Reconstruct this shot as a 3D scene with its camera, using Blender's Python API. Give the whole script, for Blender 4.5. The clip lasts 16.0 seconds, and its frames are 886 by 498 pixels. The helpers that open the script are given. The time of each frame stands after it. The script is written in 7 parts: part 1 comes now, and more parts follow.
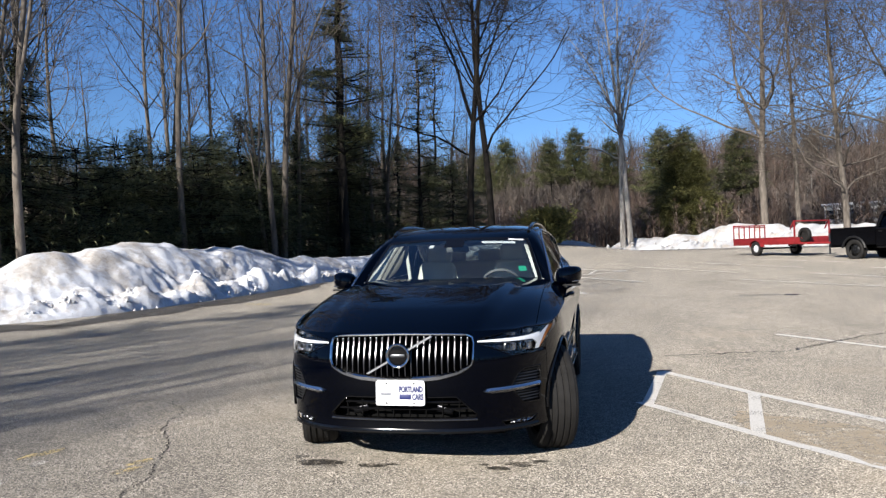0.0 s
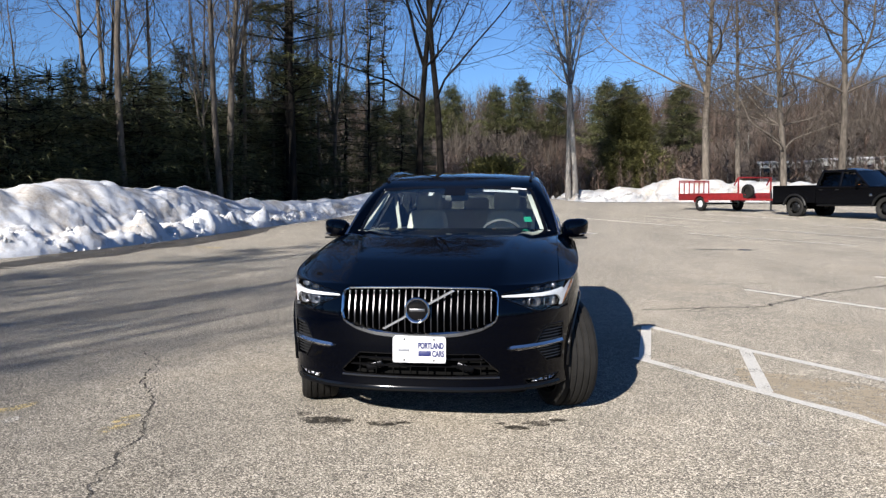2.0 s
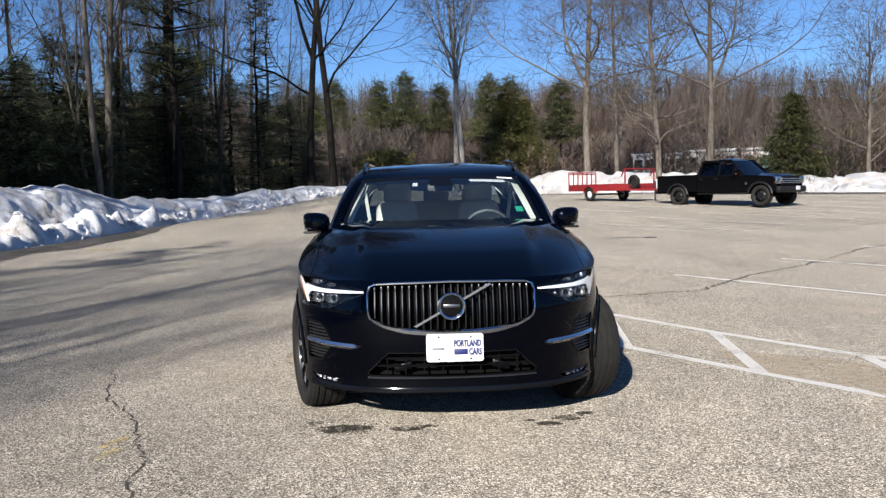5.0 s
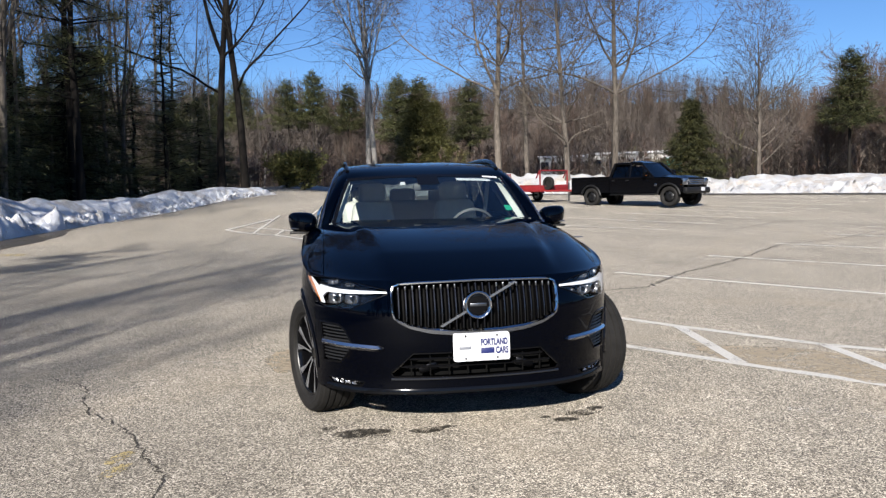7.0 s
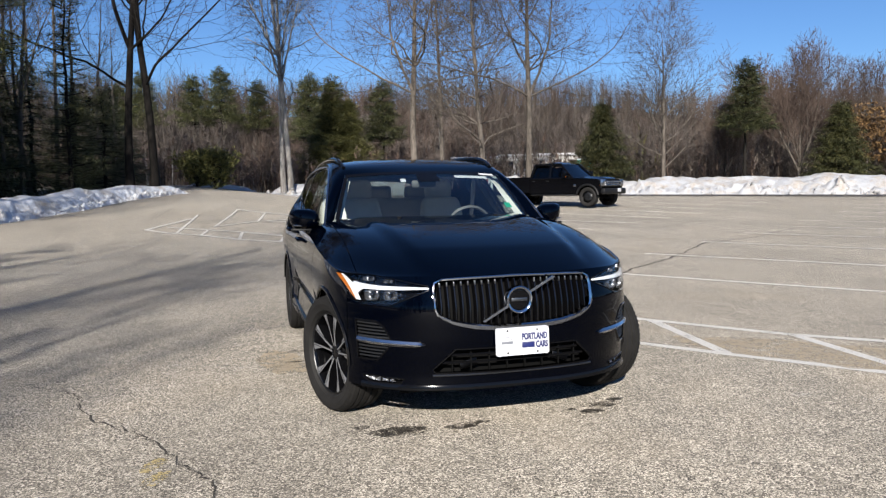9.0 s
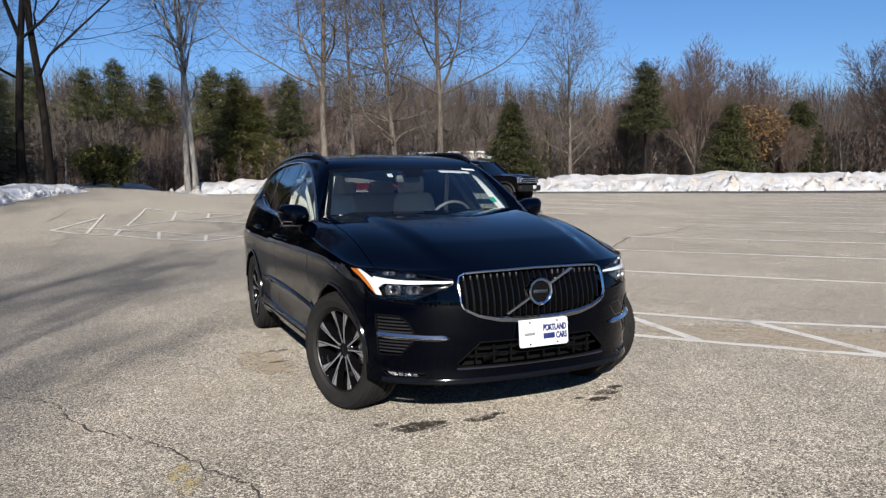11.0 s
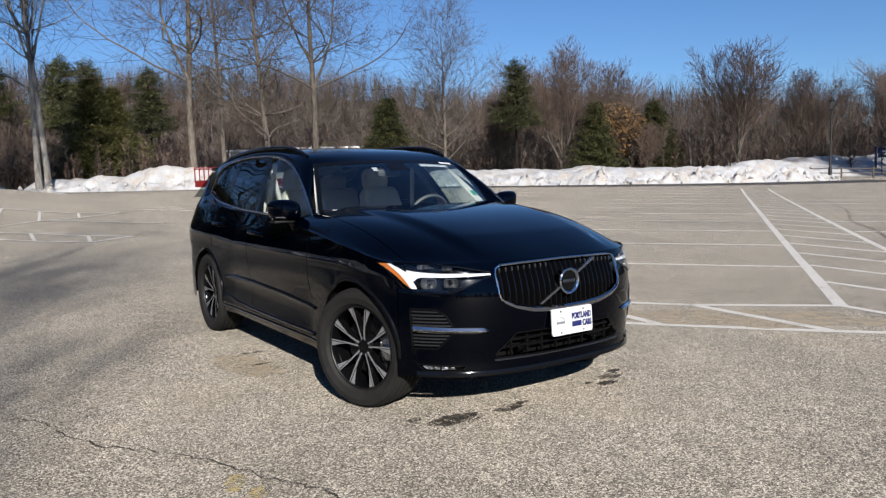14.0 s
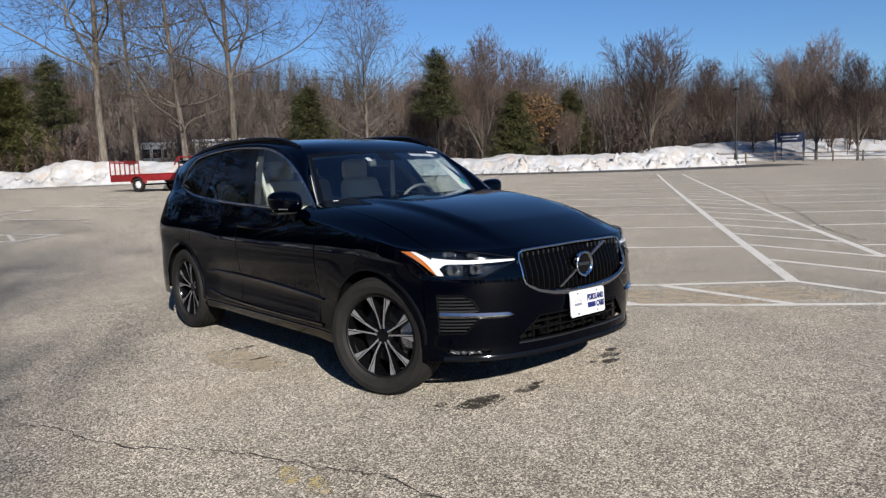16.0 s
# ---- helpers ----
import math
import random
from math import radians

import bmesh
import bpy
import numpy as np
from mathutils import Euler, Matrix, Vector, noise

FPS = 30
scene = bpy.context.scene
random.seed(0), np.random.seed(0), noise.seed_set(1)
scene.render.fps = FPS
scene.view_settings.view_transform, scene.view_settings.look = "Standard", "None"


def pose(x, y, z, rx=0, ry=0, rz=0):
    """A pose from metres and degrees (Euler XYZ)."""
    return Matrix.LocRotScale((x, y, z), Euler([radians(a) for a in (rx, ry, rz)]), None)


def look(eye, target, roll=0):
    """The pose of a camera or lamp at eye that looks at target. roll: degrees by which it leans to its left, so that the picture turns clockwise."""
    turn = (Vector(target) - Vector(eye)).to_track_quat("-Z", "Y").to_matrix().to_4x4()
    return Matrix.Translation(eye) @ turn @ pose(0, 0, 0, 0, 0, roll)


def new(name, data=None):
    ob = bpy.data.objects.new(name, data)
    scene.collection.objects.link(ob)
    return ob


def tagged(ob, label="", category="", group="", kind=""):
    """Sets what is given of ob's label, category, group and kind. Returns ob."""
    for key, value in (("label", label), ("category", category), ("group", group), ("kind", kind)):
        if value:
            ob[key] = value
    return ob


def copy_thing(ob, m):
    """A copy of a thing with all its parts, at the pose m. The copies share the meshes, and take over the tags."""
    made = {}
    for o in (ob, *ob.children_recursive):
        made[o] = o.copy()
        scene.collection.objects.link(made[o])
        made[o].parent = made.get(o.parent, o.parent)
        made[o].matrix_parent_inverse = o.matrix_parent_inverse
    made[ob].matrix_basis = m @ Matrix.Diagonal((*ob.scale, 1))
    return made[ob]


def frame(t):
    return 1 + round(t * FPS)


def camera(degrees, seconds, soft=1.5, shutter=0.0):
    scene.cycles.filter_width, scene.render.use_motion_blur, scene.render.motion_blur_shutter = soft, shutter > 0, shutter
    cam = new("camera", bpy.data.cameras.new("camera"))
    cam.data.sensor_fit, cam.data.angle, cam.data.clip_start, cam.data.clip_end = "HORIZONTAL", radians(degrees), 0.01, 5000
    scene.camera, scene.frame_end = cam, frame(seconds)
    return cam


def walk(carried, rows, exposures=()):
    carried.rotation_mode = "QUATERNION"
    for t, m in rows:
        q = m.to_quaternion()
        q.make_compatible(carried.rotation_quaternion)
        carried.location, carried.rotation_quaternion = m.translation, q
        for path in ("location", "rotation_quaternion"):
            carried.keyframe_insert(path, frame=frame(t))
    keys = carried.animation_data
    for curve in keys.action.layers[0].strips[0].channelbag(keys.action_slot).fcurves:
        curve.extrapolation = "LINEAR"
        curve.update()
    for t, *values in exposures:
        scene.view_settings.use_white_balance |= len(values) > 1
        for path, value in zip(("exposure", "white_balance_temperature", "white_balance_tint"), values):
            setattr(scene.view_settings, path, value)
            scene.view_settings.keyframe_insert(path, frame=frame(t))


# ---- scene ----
cam = camera(62.0, 16.0, 1.35)
PATH = [
    (0, (1.237, -5.099, 1.346), (0.811, -3.145, 1.357), -1.9),
    (0.5, (1.044, -5.102, 1.347), (0.626, -3.149, 1.245), -0.4),
    (1, (0.946, -5.042, 1.353), (0.583, -3.08, 1.214), -0.1),
    (1.5, (0.827, -4.954, 1.362), (0.518, -2.984, 1.218), -0.1),
    (2, (0.701, -4.893, 1.364), (0.434, -2.916, 1.228), -0.3),
    (2.5, (0.563, -4.855, 1.364), (0.336, -2.872, 1.234), -0.5),
    (3, (0.41, -4.825, 1.368), (0.231, -2.838, 1.231), -0.8),
    (3.5, (0.297, -4.785, 1.359), (0.17, -2.794, 1.212), -0.9),
    (4, (0.157, -4.731, 1.352), (0.082, -2.738, 1.201), -1.0),
    (6.5, (-0.61, -4.659, 1.328), (-0.359, -2.681, 1.172), -1.4),
    (7, (-0.769, -4.595, 1.333), (-0.463, -2.625, 1.178), -1.3),
    (7.5, (-0.916, -4.558, 1.325), (-0.544, -2.599, 1.167), -1.2),
    (8, (-1.111, -4.528, 1.332), (-0.668, -2.585, 1.169), -1.0),
    (8.5, (-1.299, -4.504, 1.335), (-0.797, -2.575, 1.173), -1.0),
    (9, (-1.459, -4.446, 1.322), (-0.91, -2.529, 1.163), -1.0),
    (11.5, (-2.175, -4.166, 1.31), (-1.325, -2.364, 1.138), -1.1),
    (12, (-2.292, -4.085, 1.311), (-1.387, -2.31, 1.137), -1.0),
    (12.5, (-2.431, -4.026, 1.309), (-1.468, -2.282, 1.131), -0.9),
    (13, (-2.585, -3.956, 1.314), (-1.569, -2.243, 1.132), -1.1),
    (13.5, (-2.703, -3.886, 1.311), (-1.641, -2.201, 1.127), -1.4),
    (14, (-2.835, -3.812, 1.316), (-1.731, -2.155, 1.127), -1.5),
    (14.5, (-2.947, -3.728, 1.322), (-1.801, -2.101, 1.12), -1.5),
    (15, (-3.076, -3.652, 1.328), (-1.882, -2.061, 1.11), -1.6),
    (15.5, (-3.221, -3.587, 1.327), (-1.982, -2.033, 1.103), -2.1),
    (16, (-3.336, -3.524, 1.327), (-2.058, -2.002, 1.104), -2.4),
]
walk(cam, [(t, look(eye, target, roll)) for t, eye, target, roll in PATH],
     [(0, 1.18), (3, 1.16), (7, 1.10), (9, 1.02), (12, 0.91), (16, 0.83)])

# ---- light ----
SUN = Vector((-0.335, -0.870, 0.462)).normalized()
world = bpy.data.worlds.new("sky")
scene.world = world
world.use_nodes = True
wn = world.node_tree.nodes
sky = wn.new("ShaderNodeTexSky")
sky.sky_type, sky.sun_disc = "NISHITA", False
sky.sun_elevation = math.asin(SUN.z)
sky.sun_rotation = math.atan2(SUN.x, SUN.y)
sky.altitude, sky.air_density, sky.dust_density, sky.ozone_density = 50, 1.0, 0.0, 6.0
wn["Background"].inputs["Strength"].default_value = 0.052
tint = wn.new("ShaderNodeMix")
tint.data_type, tint.blend_type = "RGBA", "MULTIPLY"
tint.inputs[0].default_value, tint.inputs[7].default_value = 1.0, (0.82, 0.95, 1.12, 1)
world.node_tree.links.new(sky.outputs[0], tint.inputs[6])
world.node_tree.links.new(tint.outputs[2], wn["Background"].inputs["Color"])
sun = new("sun", bpy.data.lights.new("sun", "SUN"))
sun.data.energy, sun.data.angle, sun.data.color = 4.8, radians(0.55), (1.0, 0.945, 0.87)
sun.matrix_world = look(SUN * 200, (0, 0, 0))


# ---- materials ----
class Mat:
    """A node material with a Principled shader and a few shorthands."""

    def __init__(self, name, color=(0.5, 0.5, 0.5), rough=0.6, metal=0.0, **more):
        self.m = bpy.data.materials.new(name)
        self.m.use_nodes = True
        self.n, self.l = self.m.node_tree.nodes, self.m.node_tree.links
        self.b = self.n["Principled BSDF"]
        self.set("Base Color", (*color, 1)), self.set("Roughness", rough), self.set("Metallic", metal)
        for k, v in more.items():
            self.set(k.replace("_", " "), v)
        self.co = None

    def set(self, name, v):
        self.b.inputs[name].default_value = v

    def coord(self):
        if not self.co:
            self.co = self.n.new("ShaderNodeTexCoord").outputs["Object"]
        return self.co

    def noise(self, scale, detail=4.0, rough=0.55, stretch=None, kind="ShaderNodeTexNoise"):
        t = self.n.new(kind)
        src = self.coord()
        if stretch:
            mp = self.n.new("ShaderNodeMapping")
            mp.inputs["Scale"].default_value = stretch
            self.l.new(src, mp.inputs[0])
            src = mp.outputs[0]
        self.l.new(src, t.inputs["Vector"])
        t.inputs["Scale"].default_value = scale
        if kind == "ShaderNodeTexNoise":
            t.inputs["Detail"].default_value, t.inputs["Roughness"].default_value = detail, rough
            return t.outputs["Fac"]
        return t.outputs["Distance"]

    def ramp(self, fac, stops):
        r = self.n.new("ShaderNodeValToRGB")
        while len(r.color_ramp.elements) < len(stops):
            r.color_ramp.elements.new(0.5)
        for e, (p, c) in zip(r.color_ramp.elements, stops):
            e.position = p
            e.color = (c, c, c, 1) if isinstance(c, (int, float)) else (*c, 1)
        self.l.new(fac, r.inputs[0])
        return r.outputs[0]

    def mix(self, fac, a, b, blend="MIX"):
        x = self.n.new("ShaderNodeMix")
        x.data_type, x.blend_type = "RGBA", blend
        for sock, v in ((x.inputs[0], fac), (x.inputs[6], a), (x.inputs[7], b)):
            if isinstance(v, (int, float)):
                sock.default_value = v
            elif isinstance(v, tuple):
                sock.default_value = (*v, 1)
            else:
                self.l.new(v, sock)
        return x.outputs[2]

    def color(self, out):
        self.l.new(out, self.b.inputs["Base Color"])
        return self

    def rough(self, out):
        self.l.new(out, self.b.inputs["Roughness"])
        return self

    def bump(self, out, strength=0.3, dist=0.01):
        u = self.n.new("ShaderNodeBump")
        u.inputs["Strength"].default_value, u.inputs["Distance"].default_value = strength, dist
        self.l.new(out, u.inputs["Height"])
        self.l.new(u.outputs[0], self.b.inputs["Normal"])
        return self

    def cut(self, fac):
        """Worn through where fac is low."""
        self.l.new(fac, self.b.inputs["Alpha"])
        return self

    def random(self, island=False):
        if island:
            return self.n.new("ShaderNodeNewGeometry").outputs["Random Per Island"]
        return self.n.new("ShaderNodeObjectInfo").outputs["Random"]


def simple(name, color, rough=0.6, metal=0.0, vary=0.15, scale=8.0, bump=0.0, **more):
    m = Mat(name, color, rough, metal, **more)
    lo, hi = tuple(c * (1 - vary) for c in color), tuple(min(1, c * (1 + vary)) for c in color)
    f = m.noise(scale, 6)
    m.color(m.ramp(f, [(0.3, lo), (0.7, hi)]))
    if bump:
        m.bump(m.noise(scale * 6, 5), bump, 0.01)
    return m.m


def asphalt_material():
    m = Mat("old_asphalt", rough=0.85, Diffuse_Roughness=1.0)
    cells = m.n.new("ShaderNodeTexVoronoi")
    cells.inputs["Scale"].default_value = 140
    m.l.new(m.coord(), cells.inputs["Vector"])
    split = m.n.new("ShaderNodeSeparateColor")
    m.l.new(cells.outputs["Color"], split.inputs[0])
    stones = split.outputs[0]
    grit = m.noise(150, 2, 0.6)
    mixed = m.mix(0.50, stones, grit)
    base = m.ramp(mixed, [(0.22, (0.011, 0.0095, 0.008)), (0.40, (0.066, 0.0585, 0.0475)), (0.60, (0.196, 0.175, 0.143)), (0.80, (0.50, 0.46, 0.395))])
    wide = m.ramp(m.noise(0.22, 5, 0.6), [(0.3, 0.95), (0.7, 1.07)])
    streak = m.ramp(m.noise(0.55, 6, 0.65, (1, 0.35, 1)), [(0.33, 0.80), (0.6, 1.06)])
    blot = m.ramp(m.noise(1.6, 6, 0.7), [(0.35, 0.88), (0.65, 1.07)])
    c = m.mix(1.0, base, wide, "MULTIPLY")
    c = m.mix(1.0, c, streak, "MULTIPLY")
    c = m.mix(1.0, c, blot, "MULTIPLY")
    c = m.mix(1.0, c, m.ramp(m.noise(7.0, 5, 0.7), [(0.35, 0.86), (0.65, 1.10)]), "MULTIPLY")
    c = m.mix(m.ramp(m.noise(0.5, 4, 0.6), [(0.55, 0.0), (0.72, 0.30)]), c, (0.20, 0.165, 0.122))
    m.color(c)
    m.rough(m.ramp(grit, [(0.3, 0.7), (0.7, 0.95)]))
    m.bump(mixed, 0.15, 0.004)
    return m.m


def snow_material(name, dark, light, grimy):
    """Old ploughed snow; grimy shifts how much of it is soiled with sand."""
    m = Mat(name, rough=0.6, Specular_IOR_Level=0.25, Subsurface_Weight=0.5, Subsurface_Scale=0.12, Subsurface_Radius=(1.0, 0.95, 0.9))
    clean = m.ramp(m.noise(0.8, 6, 0.6), [(0.35, dark), (0.65, light)])
    grime = m.ramp(m.noise(1.1, 9, 0.72), [(0.52 - grimy, 0.0), (0.60 - grimy, 0.5), (0.72 - grimy, 0.9)])
    c = m.mix(grime, clean, m.ramp(m.noise(9, 5, 0.7), [(0.35, (0.22, 0.18, 0.135)), (0.65, (0.44, 0.39, 0.33))]))
    specks = m.ramp(m.noise(30, 3, 0.6), [(0.62, 1.0), (0.72, 0.5)])
    m.color(m.mix(1.0, c, specks, "MULTIPLY"))
    m.bump(m.mix(0.5, m.noise(6, 8, 0.7), m.noise(22, 5, 0.7)), 0.8, 0.06)
    return m.m


def paint_material():
    m = Mat("black_car_paint", (0.002, 0.004, 0.011), 0.45, 0.0, Coat_Weight=1.0, Coat_Roughness=0.008, Coat_IOR=1.32, Specular_IOR_Level=0.0)
    flake = m.noise(1800, 1)
    m.color(m.ramp(flake, [(0.40, (0.00005, 0.00015, 0.0007)), (0.70, (0.0002, 0.0007, 0.0030))]))
    return m.m


def glass_material(name, tint=(0.9, 0.95, 0.93), clear=0.9, edge=0.045):
    """A thin pane: looks through with a tint, mirrors at a slant."""
    m = bpy.data.materials.new(name)
    m.use_nodes = True
    n, l = m.node_tree.nodes, m.node_tree.links
    n.remove(n["Principled BSDF"])
    t, gl, mx, fr = n.new("ShaderNodeBsdfTransparent"), n.new("ShaderNodeBsdfGlossy"), n.new("ShaderNodeMixShader"), n.new("ShaderNodeLayerWeight")
    pw, ma = n.new("ShaderNodeMath"), n.new("ShaderNodeMath")
    pw.operation, ma.operation = "POWER", "MULTIPLY_ADD"
    pw.inputs[1].default_value, ma.inputs[1].default_value, ma.inputs[2].default_value = 4.0, 0.85, edge
    t.inputs[0].default_value = (*[c * clear for c in tint], 1)
    gl.inputs["Roughness"].default_value = 0.01
    fr.inputs["Blend"].default_value = 0.5
    l.new(fr.outputs["Facing"], pw.inputs[0]), l.new(pw.outputs[0], ma.inputs[0]), l.new(ma.outputs[0], mx.inputs[0]), l.new(t.outputs[0], mx.inputs[1]), l.new(gl.outputs[0], mx.inputs[2])
    l.new(mx.outputs[0], n["Material Output"].inputs["Surface"])
    return m


def bark_material(name, dark, light, scale=6.0):
    m = Mat(name, rough=0.9, Specular_IOR_Level=0.12)
    f = m.noise(scale, 7, 0.65, (1, 1, 0.22))
    c = m.ramp(f, [(0.32, dark), (0.68, light)])
    m.color(m.mix(1.0, c, m.ramp(m.random(), [(0, 0.75), (1, 1.2)]), "MULTIPLY"))
    m.bump(f, 0.7, 0.03)
    return m.m


def leaf_material(name, dark, mid, light):
    m = Mat(name, rough=0.6, Specular_IOR_Level=0.3)
    c = m.ramp(m.random(True), [(0, dark), (0.55, mid), (1, light)])
    m.color(m.mix(1.0, c, m.ramp(m.random(), [(0, 0.7), (1, 1.25)]), "MULTIPLY"))
    return m.m


def litter_material():
    m = Mat("leaf_litter", rough=0.95)
    c = m.ramp(m.noise(3.0, 8, 0.7), [(0.3, (0.05, 0.035, 0.022)), (0.5, (0.13, 0.09, 0.055)), (0.7, (0.22, 0.16, 0.10))])
    s = m.ramp(m.noise(0.16, 6, 0.6), [(0.50, 0.0), (0.56, 1.0)])
    m.color(m.mix(s, c, (0.78, 0.79, 0.80)))
    m.bump(m.noise(14, 6), 0.6, 0.05)
    return m.m


def line_material():
    m = Mat("worn_line_paint", rough=0.7)
    f = m.noise(60, 3, 0.7)
    m.color(m.ramp(f, [(0.3, (0.44, 0.415, 0.37)), (0.6, (0.63, 0.605, 0.55))]))
    m.cut(m.ramp(m.mix(0.45, m.noise(75, 4, 0.75), m.noise(3.0, 4, 0.6)), [(0.37, 0.0), (0.44, 1.0)]))
    m.bump(f, 0.3, 0.004)
    return m.m


def faded_material():
    m = Mat("nearly_gone_line_paint", (0.52, 0.50, 0.45), 0.8)
    m.cut(m.ramp(m.mix(0.35, m.noise(55, 4, 0.75), m.noise(3.0, 4, 0.6)), [(0.53, 0.0), (0.60, 1.0)]))
    return m.m


def stain_material(name, color, hard=0.5, rough=0.5, scale=9.0, most=1.0):
    m = Mat(name, color, rough)
    m.cut(m.ramp(m.mix(0.4, m.noise(scale, 6, 0.7), m.noise(80, 3, 0.6)), [(hard - 0.06, 0.0), (hard + 0.04, most)]))
    return m.m


ASPHALT, PAINT, LITTER, LINE = asphalt_material(), paint_material(), litter_material(), line_material()
SNOW = snow_material("old_snow", (0.50, 0.52, 0.56), (0.66, 0.67, 0.69), 0.05)
# same grimy snow, base colour darkened to offset full sun on the far banks
GRIMY_DIMMED = snow_material("grimy_dimmed_snow", (0.33, 0.335, 0.35), (0.44, 0.445, 0.455), 0.04)
FADED = faded_material()
OIL = stain_material("dried_oil", (0.030, 0.026, 0.021), 0.49, 0.6, 12, 0.85)
YELLOW = stain_material("yellow_mark", (0.42, 0.33, 0.15), 0.52, 0.8, 14)
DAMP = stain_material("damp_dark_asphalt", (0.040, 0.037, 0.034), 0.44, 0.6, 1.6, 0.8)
SAND = stain_material("tan_sand", (0.44, 0.36, 0.25), 0.48, 0.9, 6, 0.6)
MACHINED = Mat("machined_spoke_face", (0.33, 0.33, 0.34), 0.36, 0.65).m
CRACK = stain_material("crack_shadow", (0.030, 0.027, 0.024), 0.45, 0.95, 7, 0.85)
GLASS = glass_material("windscreen_glass", (0.82, 0.93, 0.91), 0.95, 0.19)
TINTED = glass_material("tinted_glass", (0.009, 0.011, 0.012), 0.8, 0.06)
REARGLASS = glass_material("privacy_glass", (0.30, 0.33, 0.33), 0.9)
LENS = glass_material("lamp_glass", (0.95, 0.97, 1.0), 0.97)
CHROME = Mat("chrome", (0.62, 0.63, 0.65), 0.07, 1.0).m
SATIN = Mat("satin_silver", (0.50, 0.51, 0.53), 0.26, 1.0).m
DULL = Mat("dull_silver", (0.22, 0.225, 0.235), 0.3, 1.0).m
SMOKED = Mat("smoked_metal", (0.022, 0.022, 0.024), 0.3, 1.0).m
GLOSS = Mat("gloss_black_trim", (0.003, 0.003, 0.0035), 0.10, 0.0, Specular_IOR_Level=0.28).m
PLASTIC = simple("black_plastic", (0.008, 0.008, 0.0085), 0.5, vary=0.2, scale=60, Specular_IOR_Level=0.25)
DARK = simple("underbody_black", (0.003, 0.003, 0.003), 0.8, vary=0.3, Specular_IOR_Level=0.1)
SLAT = Mat("bright_slat_edge", (0.065, 0.065, 0.07), 0.25, 1.0).m
BLADE = Mat("polished_blade", (0.80, 0.79, 0.78), 0.20, 1.0).m
REFLECTOR = Mat("lamp_reflector", (0.34, 0.345, 0.36), 0.24, 0.9).m
BEAD = Mat("glossy_bead", (0.004, 0.004, 0.005), 0.18, 0.0, Specular_IOR_Level=1.0).m
RIB = simple("vent_rib_black", (0.014, 0.0145, 0.016), 0.35, vary=0.1, scale=40)
RUBBER = simple("tyre_rubber", (0.012, 0.0112, 0.0104), 0.75, vary=0.25, scale=14, bump=0.08, Specular_IOR_Level=0.25)
BEIGE = simple("pale_leather", (0.50, 0.48, 0.44), 0.55, vary=0.08, scale=20, bump=0.06)
LINER = simple("pale_headliner", (0.44, 0.435, 0.41), 0.85, vary=0.05, scale=40)
DASH = simple("dark_dashboard", (0.055, 0.057, 0.060), 0.6, vary=0.15, scale=50, bump=0.1)
WHITE = simple("white_plastic", (0.50, 0.505, 0.52), 0.4, vary=0.04)
DRL = Mat("white_lamp_strip", (0.62, 0.63, 0.64), 0.25, 0.0, Coat_Weight=0.4).m
AMBER = Mat("amber_reflector", (0.42, 0.12, 0.015), 0.2, 0.0, Coat_Weight=1.0).m
REDLENS = Mat("red_lens", (0.30, 0.01, 0.012), 0.15, 0.0, Coat_Weight=1.0).m
PLATEBLUE = Mat("plate_print_blue", (0.008, 0.014, 0.09), 0.5).m
PLATEGREY = Mat("plate_print_grey", (0.16, 0.17, 0.19), 0.5).m
GREEN = Mat("green_sticker", (0.015, 0.26, 0.15), 0.5).m
TREADMARK = simple("brake_steel", (0.06, 0.06, 0.06), 0.45, 1.0, vary=0.2, scale=30)
TRUCKPAINT = Mat("black_truck_paint", (0.002, 0.002, 0.0025), 0.15, 0.0, Specular_IOR_Level=0.2).m
REDPAINT = simple("red_trailer_paint", (0.17, 0.010, 0.012), 0.5, vary=0.25, scale=5, bump=0.05)
HOUSEWHITE = simple("pale_siding", (0.45, 0.44, 0.42), 0.7, vary=0.06, scale=2)
ROOFGREY = simple("grey_roof", (0.16, 0.16, 0.16), 0.8, vary=0.2, scale=3)
TEAL = simple("teal_plastic", (0.03, 0.45, 0.40), 0.45, vary=0.05)
SIGNBLUE = simple("blue_board", (0.008, 0.02, 0.07), 0.5, vary=0.1)
FENCEWOOD = simple("weathered_wood", (0.085, 0.07, 0.058), 0.9, vary=0.35, scale=7, bump=0.3)
# shade cast on the forked trees' trunks is put into this dark colour
BARK_SHADED = bark_material("shaded_bark", (0.005, 0.0045, 0.004), (0.018, 0.0155, 0.0135))
BARK_GREY = bark_material("grey_bark", (0.050, 0.043, 0.036), (0.165, 0.142, 0.120))
BARK_PALE = bark_material("pale_bark", (0.11, 0.10, 0.09), (0.34, 0.32, 0.295), 3.5)
TWIG_GREY = bark_material("grey_twigs", (0.036, 0.030, 0.025), (0.100, 0.084, 0.070), 2.0)
TWIG_RED = bark_material("reddish_twigs", (0.050, 0.036, 0.030), (0.12, 0.088, 0.072), 2.0)
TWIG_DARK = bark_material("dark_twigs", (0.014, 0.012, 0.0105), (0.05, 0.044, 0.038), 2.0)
PINE = leaf_material("pine_needles", (0.024, 0.030, 0.013), (0.058, 0.066, 0.026), (0.125, 0.122, 0.048))
HEMLOCK = leaf_material("hemlock_needles", (0.040, 0.047, 0.021), (0.070, 0.078, 0.034), (0.110, 0.112, 0.050))
SPRUCE = leaf_material("spruce_needles", (0.015, 0.018, 0.007), (0.035, 0.038, 0.013), (0.076, 0.070, 0.024))
